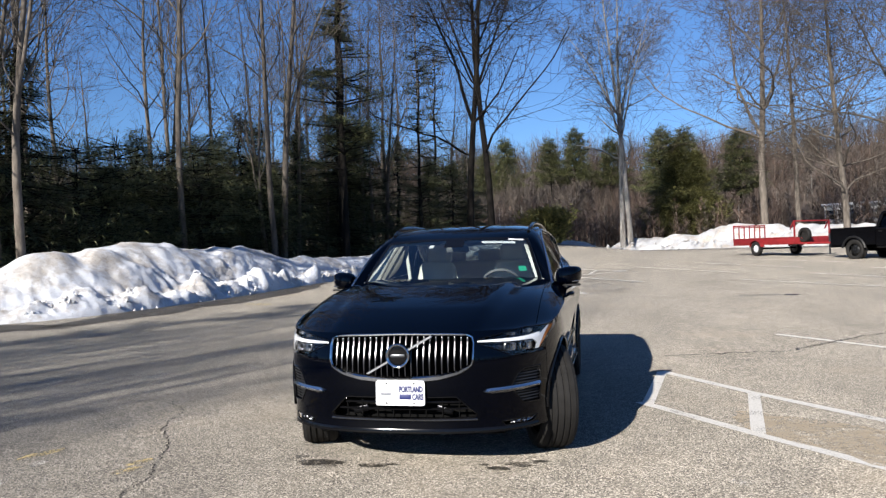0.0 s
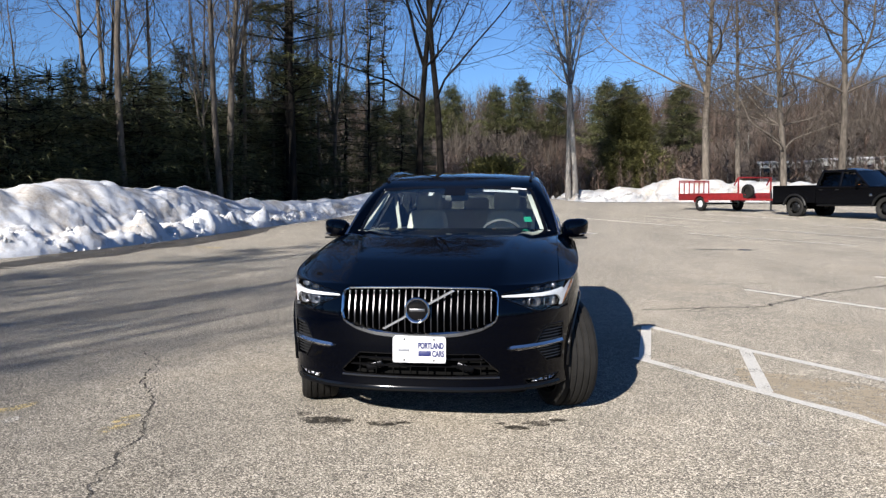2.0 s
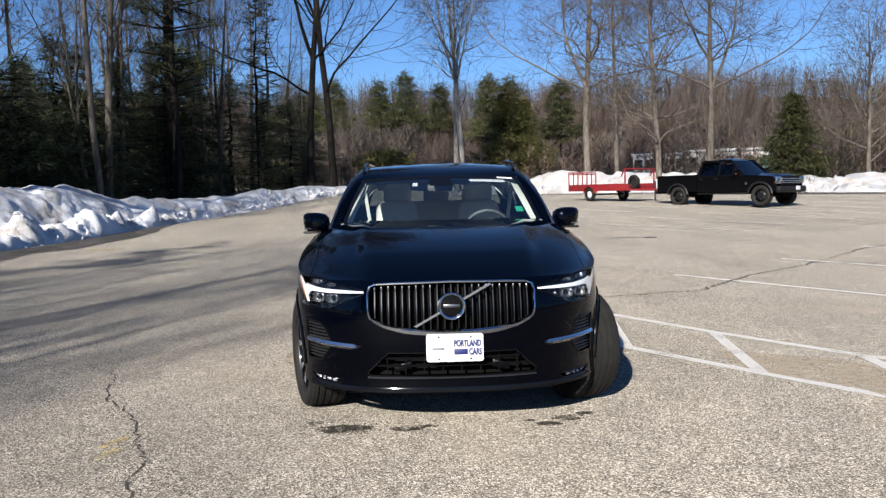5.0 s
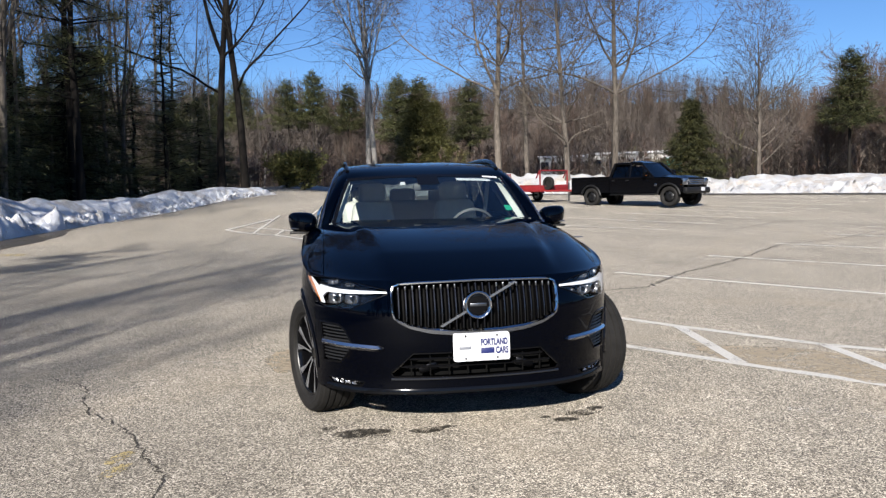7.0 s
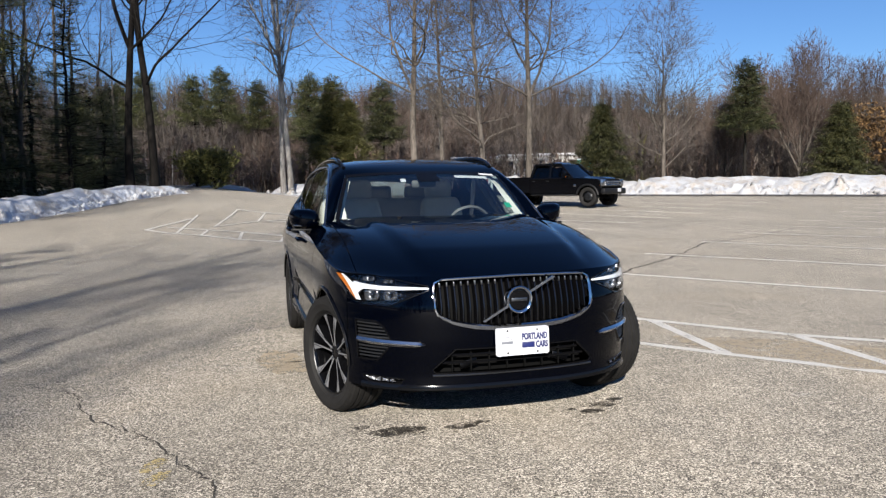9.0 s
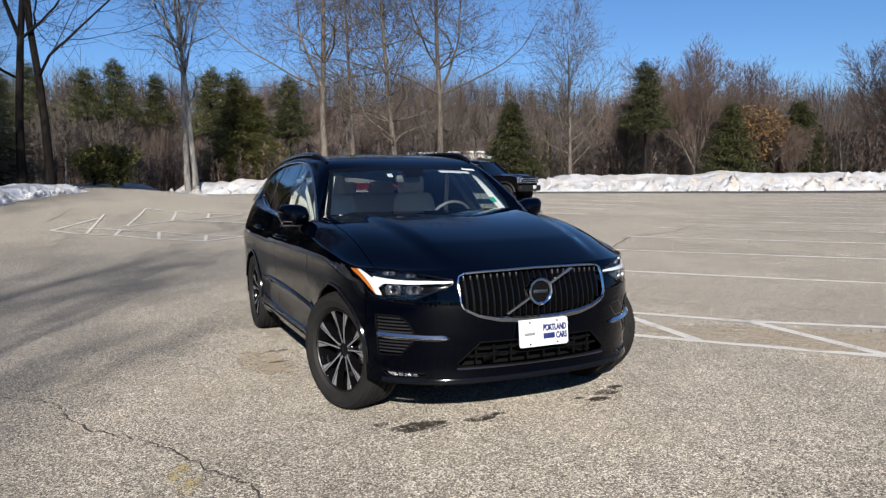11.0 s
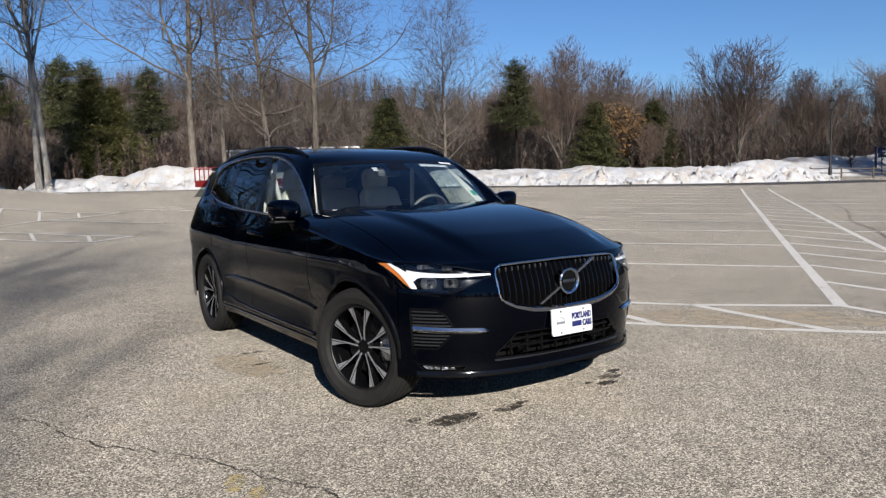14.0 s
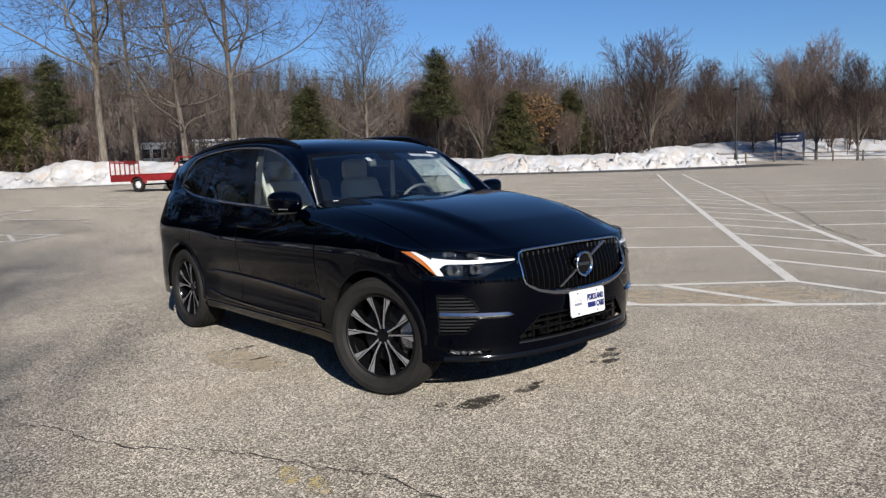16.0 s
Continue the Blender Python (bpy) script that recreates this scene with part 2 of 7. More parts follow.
OLIVE = leaf_material("olive_needles", (0.048, 0.054, 0.018), (0.112, 0.112, 0.038), (0.21, 0.19, 0.066))
OAKLEAF = leaf_material("dry_oak_leaves", (0.09, 0.05, 0.02), (0.17, 0.098, 0.038), (0.26, 0.16, 0.065))
WOODS = leaf_material("far_wood_twigs", (0.042, 0.033, 0.027), (0.085, 0.068, 0.057), (0.15, 0.124, 0.105))
WOODSRED = leaf_material("far_reddish_twigs", (0.056, 0.037, 0.029), (0.110, 0.076, 0.060), (0.17, 0.122, 0.098))


# ---- mesh helpers ----
def mesh_of(name, verts, faces, mats, smooth=False, index=None):
    me = bpy.data.meshes.new(name)
    me.from_pydata([tuple(v) for v in verts], [], [tuple(f) for f in faces])
    for mt in mats if isinstance(mats, (list, tuple)) else [mats]:
        me.materials.append(mt)
    if index is not None:
        me.polygons.foreach_set("material_index", index)
    if smooth:
        me.polygons.foreach_set("use_smooth", [True] * len(me.polygons))
    me.update()
    return me


def part(name, bm, material, parent, label="", smooth=True, sharp=40):
    """One mesh under a thing or a part, from a bmesh or a mesh."""
    if isinstance(bm, bmesh.types.BMesh):
        me = bpy.data.meshes.new(name)
        bmesh.ops.recalc_face_normals(bm, faces=bm.faces)
        bm.to_mesh(me)
        bm.free()
        for mt in material if isinstance(material, (list, tuple)) else [material]:
            me.materials.append(mt)
        if smooth:
            me.polygons.foreach_set("use_smooth", [True] * len(me.polygons))
            me.set_sharp_from_angle(angle=radians(sharp))
    else:
        me = bm
    ob = new(name, me)
    if parent:
        ob.parent = parent
    if label:
        ob["label"] = label
    return ob


def empty(name, m=None):
    ob = new(name)
    ob.empty_display_size = 0.1
    if m is not None:
        ob.matrix_basis = m
    return ob


def bm_box(size, at=(0, 0, 0), bevel=0.0, bm=None, rot=None, segs=2):
    """A box with its edges rounded."""
    bm = bm or bmesh.new()
    m = Matrix.Translation(at) @ (rot or Matrix()) @ Matrix.Diagonal((*size, 1))
    r = bmesh.ops.create_cube(bm, size=1, matrix=m)
    if bevel:
        es = list({e for v in r["verts"] for e in v.link_edges})
        bmesh.ops.bevel(bm, geom=es, offset=bevel, segments=segs, affect="EDGES", profile=0.5)
    return bm


def bm_tube(points, radius, sides=8, bm=None, closed=False, caps=True):
    """A round bar along points; radius a number or one for each point."""
    bm = bm or bmesh.new()
    pts = [Vector(p) for p in points]
    n = len(pts)
    rad = radius if isinstance(radius, (list, tuple)) else [radius] * n
    rings = []
    side = None
    for i, p in enumerate(pts):
        a = pts[i - 1] if (i or closed) else p
        b = pts[(i + 1) % n] if (i < n - 1 or closed) else p
        d = (b - a).normalized()
        if side is None:
            side = d.orthogonal().normalized()
        side = (side - d * side.dot(d)).normalized()
        up = d.cross(side)
        rings.append([bm.verts.new(p + (side * math.cos(k * math.tau / sides) + up * math.sin(k * math.tau / sides)) * rad[i]) for k in range(sides)])
    pairs = list(zip(rings, rings[1:])) + ([(rings[-1], rings[0])] if closed else [])
    for r, s in pairs:
        for k in range(sides):
            bm.faces.new((r[k], r[(k + 1) % sides], s[(k + 1) % sides], s[k]))
    if caps and not closed:
        bm.faces.new(rings[0][::-1]), bm.faces.new(rings[-1])
    return bm


def bm_lathe(profile, segs=48, axis="X", bm=None, closed=False):
    """Turns (along, radius) pairs round the x axis."""
    bm = bm or bmesh.new()
    rings = []
    for a, r in profile:
        ring = []
        for k in range(segs):
            c, s = math.cos(k * math.tau / segs) * r, math.sin(k * math.tau / segs) * r
            ring.append(bm.verts.new((a, c, s) if axis == "X" else (c, s, a)))
        rings.append(ring)
    for r, s in list(zip(rings, rings[1:])) + ([(rings[-1], rings[0])] if closed else []):
        for k in range(segs):
            bm.faces.new((r[k], r[(k + 1) % segs], s[(k + 1) % segs], s[k]))
    return bm


def bm_grid(rows, bm=None, merge=0.0008, thick=0.0):
    """A sheet through rows of points, with degenerate faces removed."""
    bm = bm or bmesh.new()
    vs = [[bm.verts.new(p) for p in r] for r in rows]
    for r, s in zip(vs, vs[1:]):
        for i in range(len(r) - 1):
            bm.faces.new((r[i], r[i + 1], s[i + 1], s[i]))
    if merge:
        bmesh.ops.remove_doubles(bm, verts=bm.verts, dist=merge)
    if thick:
        bmesh.ops.recalc_face_normals(bm, faces=bm.faces)
        bmesh.ops.solidify(bm, geom=bm.faces[:], thickness=thick)
    return bm


def bm_poly(points, depth, bm=None):
    """A flat outline given a depth along the vector depth."""
    bm = bm or bmesh.new()
    d = Vector(depth)
    a = [bm.verts.new(Vector(p)) for p in points]
    b = [bm.verts.new(Vector(p) + d) for p in points]
    bm.faces.new(a), bm.faces.new(b[::-1])
    n = len(a)
    for i in range(n):
        bm.faces.new((a[i], b[i], b[(i + 1) % n], a[(i + 1) % n]))
    return bm


def lerp(a, b, t):
    return a + (b - a) * t


def table(rows, x):
    """Looks a value up in (x, value) rows, on straight lines between them."""
    if x <= rows[0][0]:
        return rows[0][1]
    for (x0, v0), (x1, v1) in zip(rows, rows[1:]):
        if x <= x1:
            return lerp(v0, v1, (x - x0) / (x1 - x0))
    return rows[-1][1]


def curve_table(rows, x):
    """As table(), but a rounded curve through the rows."""
    n = len(rows)
    if x <= rows[0][0]:
        return rows[0][1]
    if x >= rows[-1][0]:
        return rows[-1][1]
    i = max(k for k in range(n - 1) if rows[k][0] <= x)
    x0, v0 = rows[i]
    x1, v1 = rows[i + 1]
    h = x1 - x0
    d = (v1 - v0) / h
    d0 = (v1 - rows[i - 1][1]) / (x1 - rows[i - 1][0]) if i else d
    d1 = (rows[i + 2][1] - v0) / (rows[i + 2][0] - x0) if i + 2 < n else d
    t = (x - x0) / h
    return v0 * (2 * t ** 3 - 3 * t * t + 1) + d0 * h * (t ** 3 - 2 * t * t + t) + v1 * (3 * t * t - 2 * t ** 3) + d1 * h * (t ** 3 - t * t)


# ---- ground ----
RISE = [(3, 0.0), (7, 0.03), (12, 0.09), (18, 0.19), (24, 0.40), (28, 0.55), (33, 0.70), (45, 0.92), (60, 1.0), (120, 1.2), (900, 4.0)]

RISE_WEST = [(26, 0.0), (28, 0.06), (33, 0.25), (45, 0.75), (60, 1.1), (120, 1.3)]


def height(x, y):
    """The lot lies level round the car and climbs gently beyond it, less so to the east and more to the north-west."""
    t = min(1.0, max(0.0, (x - 14) / 32))
    west = min(1.0, max(0.0, (4 - x) / 8)) * table(RISE_WEST, y) if y > 26 else 0.0
    return table(RISE, y) * (1 - 0.15 * t * t * (3 - 2 * t)) + west


def sheet(name, x0, x1, y0, y1, step, material, lift=0.0, inside=None):
    nx, ny = max(2, round((x1 - x0) / step) + 1), max(2, round((y1 - y0) / step) + 1)
    xs, ys = np.linspace(x0, x1, nx), np.linspace(y0, y1, ny)
    vs = [(x, y, height(x, y) + lift) for y in ys for x in xs]
    fs = [(j * nx + i, j * nx + i + 1, (j + 1) * nx + i + 1, (j + 1) * nx + i) for j in range(ny - 1) for i in range(nx - 1)
          if inside is None or inside((xs[i] + xs[i + 1]) / 2, (ys[j] + ys[j + 1]) / 2)]
    return new(name, mesh_of(name, vs, fs, material, True))


def ground_sheet():
    xs = [-700, -300, -100, -50, -24, -8, -4, -2, 0, 2, 4] + [14 + 4 * k for k in range(9)] + [60, 100, 300, 700]
    ys = [-700, -200, -60, -20] + [r[0] for r in RISE] + [20, 22, 26, 30, 38, 52, 300]
    ys.sort()
    nx = len(xs)
    vs = [(x, y, height(x, y) - 0.06) for y in ys for x in xs]
    fs = [(j * nx + i, j * nx + i + 1, (j + 1) * nx + i + 1, (j + 1) * nx + i) for j in range(len(ys) - 1) for i in range(nx - 1)]
    return new("ground", mesh_of("ground", vs, fs, LITTER, True))


ground = tagged(ground_sheet(), "brown leaf litter with patches of old snow", "ground", kind="structure")
lot = tagged(sheet("parking_lot", -24, 100, -60, 96, 1.0, ASPHALT, 0.0), "sun-bleached old asphalt car park with worn lines", "car park", kind="structure")


def strip(name, a, b, width, material, lift=0.004, steps=None, label="", parent=None, taper=1.0):
    """A flat painted stroke on the ground from a to b."""
    a, b = Vector(a), Vector(b)
    d = (b - a).normalized()
    s = Vector((-d.y, d.x)) * width / 2
    n = steps or max(2, int((b - a).length / 1.5) + 1)
    vs, fs = [], []
    for i in range(n + 1):
        p = a.lerp(b, i / n)
        w = lerp(1, taper, i / n)
        for q in (p - s * w, p + s * w):
            vs.append((q.x, q.y, height(q.x, q.y) + lift * 0.35 + 0.0009 * max(0.0, q.y - 4)))
    for i in range(n):
        fs.append((2 * i, 2 * i + 2, 2 * i + 3, 2 * i + 1))
    return part(name, mesh_of(name, vs, fs, material), None, parent or lot, label)


AX, AY = Vector((0.813, 0.582)), Vector((-0.582, 0.813))   # along the aisle, and along the stall lines
CORNER = Vector((4.25, -0.08))


def grid_at(u, v):
    return CORNER + AX * u + AY * v


def line(u0, v0, u1, v1, w=0.10, lift=0.004):
    strip("parking_line", grid_at(u0, v0), grid_at(u1, v1), w, LINE, lift)


# the hatched island beside the car
UPPER = [(1.80, 3.12), (2.50, 1.96), (3.25, 0.88), (4.27, -0.12)]
for a, b in zip(UPPER, UPPER[1:]):
    strip("parking_line", a, b, 0.10, LINE)
LOWER = [(1.50, 1.50), (2.26, 0.42), (2.95, -0.50), (3.62, -1.30)]
for a, b in zip(LOWER, LOWER[1:]):
    strip("parking_line", a, b, 0.10, LINE)
for a, b in (((1.80, 3.08), (1.56, 1.42)), ((2.50, 1.92), (2.26, 0.46)), ((3.25, 0.84), (3.08, -0.62)), ((4.24, -0.10), (4.02, -1.05))):
    strip("parking_line", a, b, 0.10, LINE, 0.008)
# the aisle with its cross strokes, and the stalls on both sides
line(0, 0, 38, 0, 0.125, 0.006)
line(1.8, -1.40, 38, -1.42, 0.115, 0.006)
for k in range(1, 23):
    line(1.66 * k, -0.06, 1.66 * k - 1.44, -1.36, 0.10)
for k in range(1, 12):
    line(3.11 * k, 0.06, 3.11 * k + 0.05, 5.5, 0.10)
    line(3.11 * k, -1.50, 3.11 * k + 0.05, -7.0, 0.10)
    line(3.11 * k, -12.5, 3.11 * k, -18.0, 0.10)
# the island and rows beyond the car
FAR_UPPER = [(-3.4, 20.5), (-2.14, 19.07), (-1.15, 17.95), (-0.08, 15.91), (0.75, 14.96)]
FAR_LOWER = [(-3.26, 18.42), (-2.29, 17.21), (-1.28, 15.19), (-0.30, 14.01), (0.75, 14.96)]
NEXT_LOWER = [(-1.97, 20.4), (-0.56, 22.1), (0.66, 22.75), (2.1, 24.2)]
NEXT_UPPER = [(-1.18, 28.7), (-0.12, 26.6), (0.93, 25.0), (2.1, 24.2)]
for row in (FAR_UPPER, FAR_LOWER, NEXT_LOWER, NEXT_UPPER, [(-0.22, 22.1), (2.4, 18.9)], [(-3.99, 19.8), (-2.85, 24.5)], [(-3.99, 19.8), (-3.26, 18.42)]):
    for a, b in zip(row, row[1:]):
        strip("parking_line", a, b, 0.14, LINE)
for a, b in zip(FAR_UPPER[1:4], FAR_LOWER[1:4]):
    strip("parking_line", a, b, 0.085, LINE, 0.008)
for a, b in (((-3.0, 18.25), (-2.72, 26.3)), ((-1.97, 20.4), (-1.18, 28.7)), ((-0.56, 22.1), (-0.12, 26.6)), ((0.66, 22.75), (0.93, 25.0))):
    strip("parking_line", a, b, 0.085, LINE, 0.006)
for k in range(8):
    line(12.0 + 3.03 * k, 9.5, 12.0 + 3.03 * k, 15.0, 0.10)
    line(14.0 + 3.03 * k, 17.0, 14.0 + 3.03 * k, 22.5, 0.09)
# faint leftovers of older strokes
for a, b in (((1.9, -0.65), (2.5, -1.05)), ((2.9, -1.35), (3.6, -1.75)), ((-2.0, 1.6), (-1.4, 1.3)), ((-2.15, -1.9), (-2.3, -0.9)), ((-2.45, -1.6), (-2.6, -0.7))):
    strip("faded_line", a, b, 0.08, FADED, 0.003)


def blot(name, x, y, rx, ry, material, label, seed=0, lift=0.0035, turn=0.0):
    """A stain with a ragged rim."""
    rnd = random.Random(seed)
    n = 26
    vs = [(x, y, height(x, y) + lift)]
    for k in range(n):
        a = k * math.tau / n
        r = 1 + 0.35 * noise.noise((math.cos(a) * 1.7 + seed * 3.1, math.sin(a) * 1.7, seed)) + rnd.uniform(-0.1, 0.1)
        px, py = math.cos(a) * rx * r, math.sin(a) * ry * r
        c, s = math.cos(turn), math.sin(turn)
        qx, qy = x + px * c - py * s, y + px * s + py * c
        vs.append((qx, qy, height(qx, qy) + lift))
    fs = [(0, 1 + k, 1 + (k + 1) % n) for k in range(n)]
    ob = part(name, mesh_of(name, vs, fs, material), None, lot, label)
    return ob


for i, (x, y, rx, ry) in enumerate([(-0.80, -0.43, 0.05, 0.03), (-0.62, -0.56, 0.17, 0.07), (-0.26, -0.585, 0.10, 0.045), (-0.13, -0.55, 0.05, 0.025),
                                    (0.55, -0.57, 0.08, 0.04), (0.69, -0.47, 0.10, 0.05), (0.80, -0.39, 0.06, 0.03), (0.46, -0.50, 0.04, 0.02),
                                    (-0.95, 1.75, 0.10, 0.03), (-1.02, 1.35, 0.08, 0.02)]):
    blot("oil_stain", x, y, rx, ry, OIL, "dark dried oil stain on the asphalt", i)
for i, (x, y, rx, ry) in enumerate([(-1.85, -0.86, 0.045, 0.11), (-1.87, -0.66, 0.05, 0.10), (-2.75, -0.55, 0.06, 0.17), (-8.0, 13.5, 0.5, 0.2)]):
    blot("yellow_stain", x, y, rx, ry, YELLOW, "small worn yellow paint spot", 40 + i, 0.0035, -0.4)
blot("sand_patch", 3.0, 0.15, 1.15, 0.42, SAND, "pale tan patch of sand on the asphalt", 97, 0.002, -0.85)
blot("sand_patch", -1.12, 1.42, 0.17, 0.44, SAND, "pale tan patch of sand on the asphalt", 95, 0.002, 0.1)
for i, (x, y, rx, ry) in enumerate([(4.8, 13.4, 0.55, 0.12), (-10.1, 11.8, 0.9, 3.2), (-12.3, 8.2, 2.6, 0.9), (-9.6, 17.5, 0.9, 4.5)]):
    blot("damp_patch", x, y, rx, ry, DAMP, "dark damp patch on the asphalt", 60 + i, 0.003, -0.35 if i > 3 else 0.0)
MELT = [(3.0, 55.6), (9.0, 52.6), (15.5, 47.6), (21.0, 39.6), (28.0, 34.6), (35.0, 30.0), (42.0, 26.6), (50.0, 24.4), (56.0, 23.6)]
for i, (a, b) in enumerate(zip(MELT, MELT[1:])):
    strip("damp_patch", a, b, 3.6, DAMP, 0.02 + 0.02 * (i % 2), 24, "dark wet asphalt along the melting snow")
blot("drain_lid", 5.45, 13.35, 0.17, 0.17, SATIN, "pale round drain lid in the asphalt", 90)

SEAM = [(34.0, 18.0), (24.2, 10.9), (19.2, 7.6), (15.6, 5.7), (13.2, 3.9), (9.9, 2.0), (8.2, 0.7)]


def crack(pts, width, seed):
    """A ragged dark crack that wanders along pts."""
    rnd = random.Random(seed)
    fine = []
    for p, q in zip(pts, pts[1:]):
        p, q = Vector(p), Vector(q)
        n = max(3, int((q - p).length / 0.05)) if (q - p).length < 3 else max(3, int((q - p).length / 0.15))
        for k in range(n):
            t = p.lerp(q, k / n)
            fine.append(t + Vector((rnd.gauss(0, 1), rnd.gauss(0, 1))) * 0.014 * (1 + (q - p).length * 0.3))
    fine.append(Vector(pts[-1]))
    vs, fs = [], []
    for i, p in enumerate(fine):
        d = (fine[min(i + 1, len(fine) - 1)] - fine[max(i - 1, 0)]).normalized()
        s = Vector((-d.y, d.x)) * width * rnd.uniform(0.35, 1.1) / 2
        for q in (p - s, p + s):
            vs.append((q.x, q.y, height(q.x, q.y) + 0.0045))
    fs = [(2 * i, 2 * i + 2, 2 * i + 3, 2 * i + 1) for i in range(len(fine) - 1)]
    part("crack", mesh_of("crack", vs, fs, CRACK), None, lot, "ragged dark crack in the asphalt")


crack([(-2.34, 0.32), (-1.90, -0.30), (-1.76, -0.67), (-1.60, -0.95), (-1.54, -1.34), (-1.35, -1.9)], 0.017, 1)
crack([(-2.34, 0.32), (-2.5, 0.9), (-2.9, 1.3)], 0.010, 2)
crack([(1.9, 4.2), (3.4, 4.6), (4.6, 5.9), (6.3, 7.3), (8.6, 9.6), (10.6, 10.4), (13.5, 12.5)], 0.05, 3)
crack([(6.3, 7.3), (7.4, 7.2), (8.2, 6.6)], 0.03, 4)
crack([(2.9, 6.7), (5.1, 7.3)], 0.025, 5)
crack([(10.6, 14.4), (13.0, 16.4), (15.0, 16.6)], 0.06, 6)
crack([(3.6, 10.2), (6.6, 11.2)], 0.025, 7)
crack([(-3.4, 3.4), (-4.6, 2.5)], 0.014, 8)
crack(SEAM, 0.035, 10)
crack([(-4.4, 24.0), (-3.9, 30.0)], 0.05, 9)


def lump(seed, material):
    """A broken clod of packed snow."""
    bm = bmesh.new()
    bmesh.ops.create_icosphere(bm, subdivisions=2, radius=1)
    for v in bm.verts:
        v.co *= 1 + 0.6 * noise.noise(v.co * 1.6 + Vector((seed * 7.3, 0, 0))) + 0.35 * noise.noise(v.co * 4 + Vector((0, seed, 0)))
    me = bpy.data.meshes.new("snow_lump")
    bm.to_mesh(me)
    bm.free()
    me.materials.append(material)
    me.polygons.foreach_set("use_smooth", [True] * len(me.polygons))
    return me


LUMPS = {mt: [lump(k, mt) for k in range(6)] for mt in (SNOW, GRIMY_DIMMED)}


def snow_bank(name, path, width, tall, seed, label, lumps=1.0, res=0.085, chunks=120, material=SNOW):
    """A ploughed ridge of lumpy snow along path; width and tall given at each point of it."""
    pts = [Vector(p) for p in path]
    cum = [0.0]
    for p, q in zip(pts, pts[1:]):
        cum.append(cum[-1] + (q - p).length)
    n = max(8, int(cum[-1] / res))
    m, q = (72, 1.0) if res < 0.2 else (40, 0.6)
    q1, q2 = 1.25 * q, 3.6 * q
    vs, fs = [], []
    for i in range(n + 1):
        s = cum[-1] * i / n
        x = curve_table(list(zip(cum, [p.x for p in pts])), s)
        y = curve_table(list(zip(cum, [p.y for p in pts])), s)
        x2 = curve_table(list(zip(cum, [p.x for p in pts])), min(cum[-1], s + 0.3)) - curve_table(list(zip(cum, [p.x for p in pts])), max(0, s - 0.3))
        y2 = curve_table(list(zip(cum, [p.y for p in pts])), min(cum[-1], s + 0.3)) - curve_table(list(zip(cum, [p.y for p in pts])), max(0, s - 0.3))
        d = Vector((x2, y2)).normalized()
        side = Vector((-d.y, d.x))
        w, h = curve_table(list(zip(cum, width)), s), curve_table(list(zip(cum, tall)), s)
        end = max(0.0, min(1.0, s / 0.8, (cum[-1] - s) / 0.8)) ** 0.5 if cum[-1] > 2 else 1
        for k in range(m + 1):
            c = k / m
            px, py = x + side.x * w * c, y + side.y * w * c
            # a low shelf of clods in front of a smoother heap
            toe = 0.10 + 0.07 * noise.noise((px * 0.6, py * 0.6, seed + 2))
            shelf = min(1.0, c / toe) ** 0.6 * max(0.05, 0.30 + 0.42 * noise.noise((px * 0.33, py * 0.33, seed + 4)) + 0.15 * noise.noise((px * 1.2, py * 1.2, seed + 6)))
            heap = math.sin(math.pi * min(1.0, max(0.0, (c - 0.10) / 0.90)) ** 0.95) ** 1.25 if 0.10 < c < 1 else 0.0
            prof = 0.0 if c in (0.0, 1.0) else max(shelf * min(1.0, (1 - c) * 3), heap)
            f = noise.fractal((px * 0.42 + seed, py * 0.42, seed), 1.0, 2.0, 3)
            wx, wy = px + 0.5 * noise.noise((px * 1.1, py * 1.1, seed + 3)), py + 0.5 * noise.noise((px * 1.1, py * 1.1, seed + 13))
            near, second = noise.voronoi((wx * q1 + seed, wy * q1, 0.3))[0][:2]
            clod = (1 - (1 - min(1.0, (second - near) * 1.5)) ** 2) * (0.4 + 0.9 * noise.cell((wx * 0.9, wy * 0.9, seed)))
            near, second = noise.voronoi((wx * q2 + seed, wy * q2, 0.7))[0][:2]
            clod2 = min(1.0, (second - near) * 2.0)
            rough = 0.28 + 1.2 * max(0.0, 1 - c * 2.8) + 0.4 * noise.noise((px * 0.35, py * 0.35, seed + 7))
            fine = noise.fractal((px * 3.1 * q, py * 3.1 * q, seed + 5), 0.9, 2.1, 4)
            front = max(0.0, 1 - c * 2.3)
            z = h * end * prof * (1 + 0.30 * f) + lumps * front * (0.16 * clod2 * noise.cell((wx * q2 * 0.5, wy * q2 * 0.5, seed)) + 0.10 * fine) * min(1, prof * 4) + lumps * max(0.15, rough) * (0.15 * clod + 0.035 * clod2 + 0.055 * fine - 0.05) * min(1, prof * 2.2)
            vs.append((px, py, height(px, py) - 0.03 + max(0.0, z) + (0.0 if k in (0, m) else 0.02)))
    for i in range(n):
        for k in range(m):
            a = i * (m + 1) + k
            fs.append((a, a + 1, a + m + 2, a + m + 1))
    bank = tagged(new(name, mesh_of(name, vs, fs, material, True)), label, "snow bank")
    rnd = random.Random(seed)
    inner = [v for v in vs]
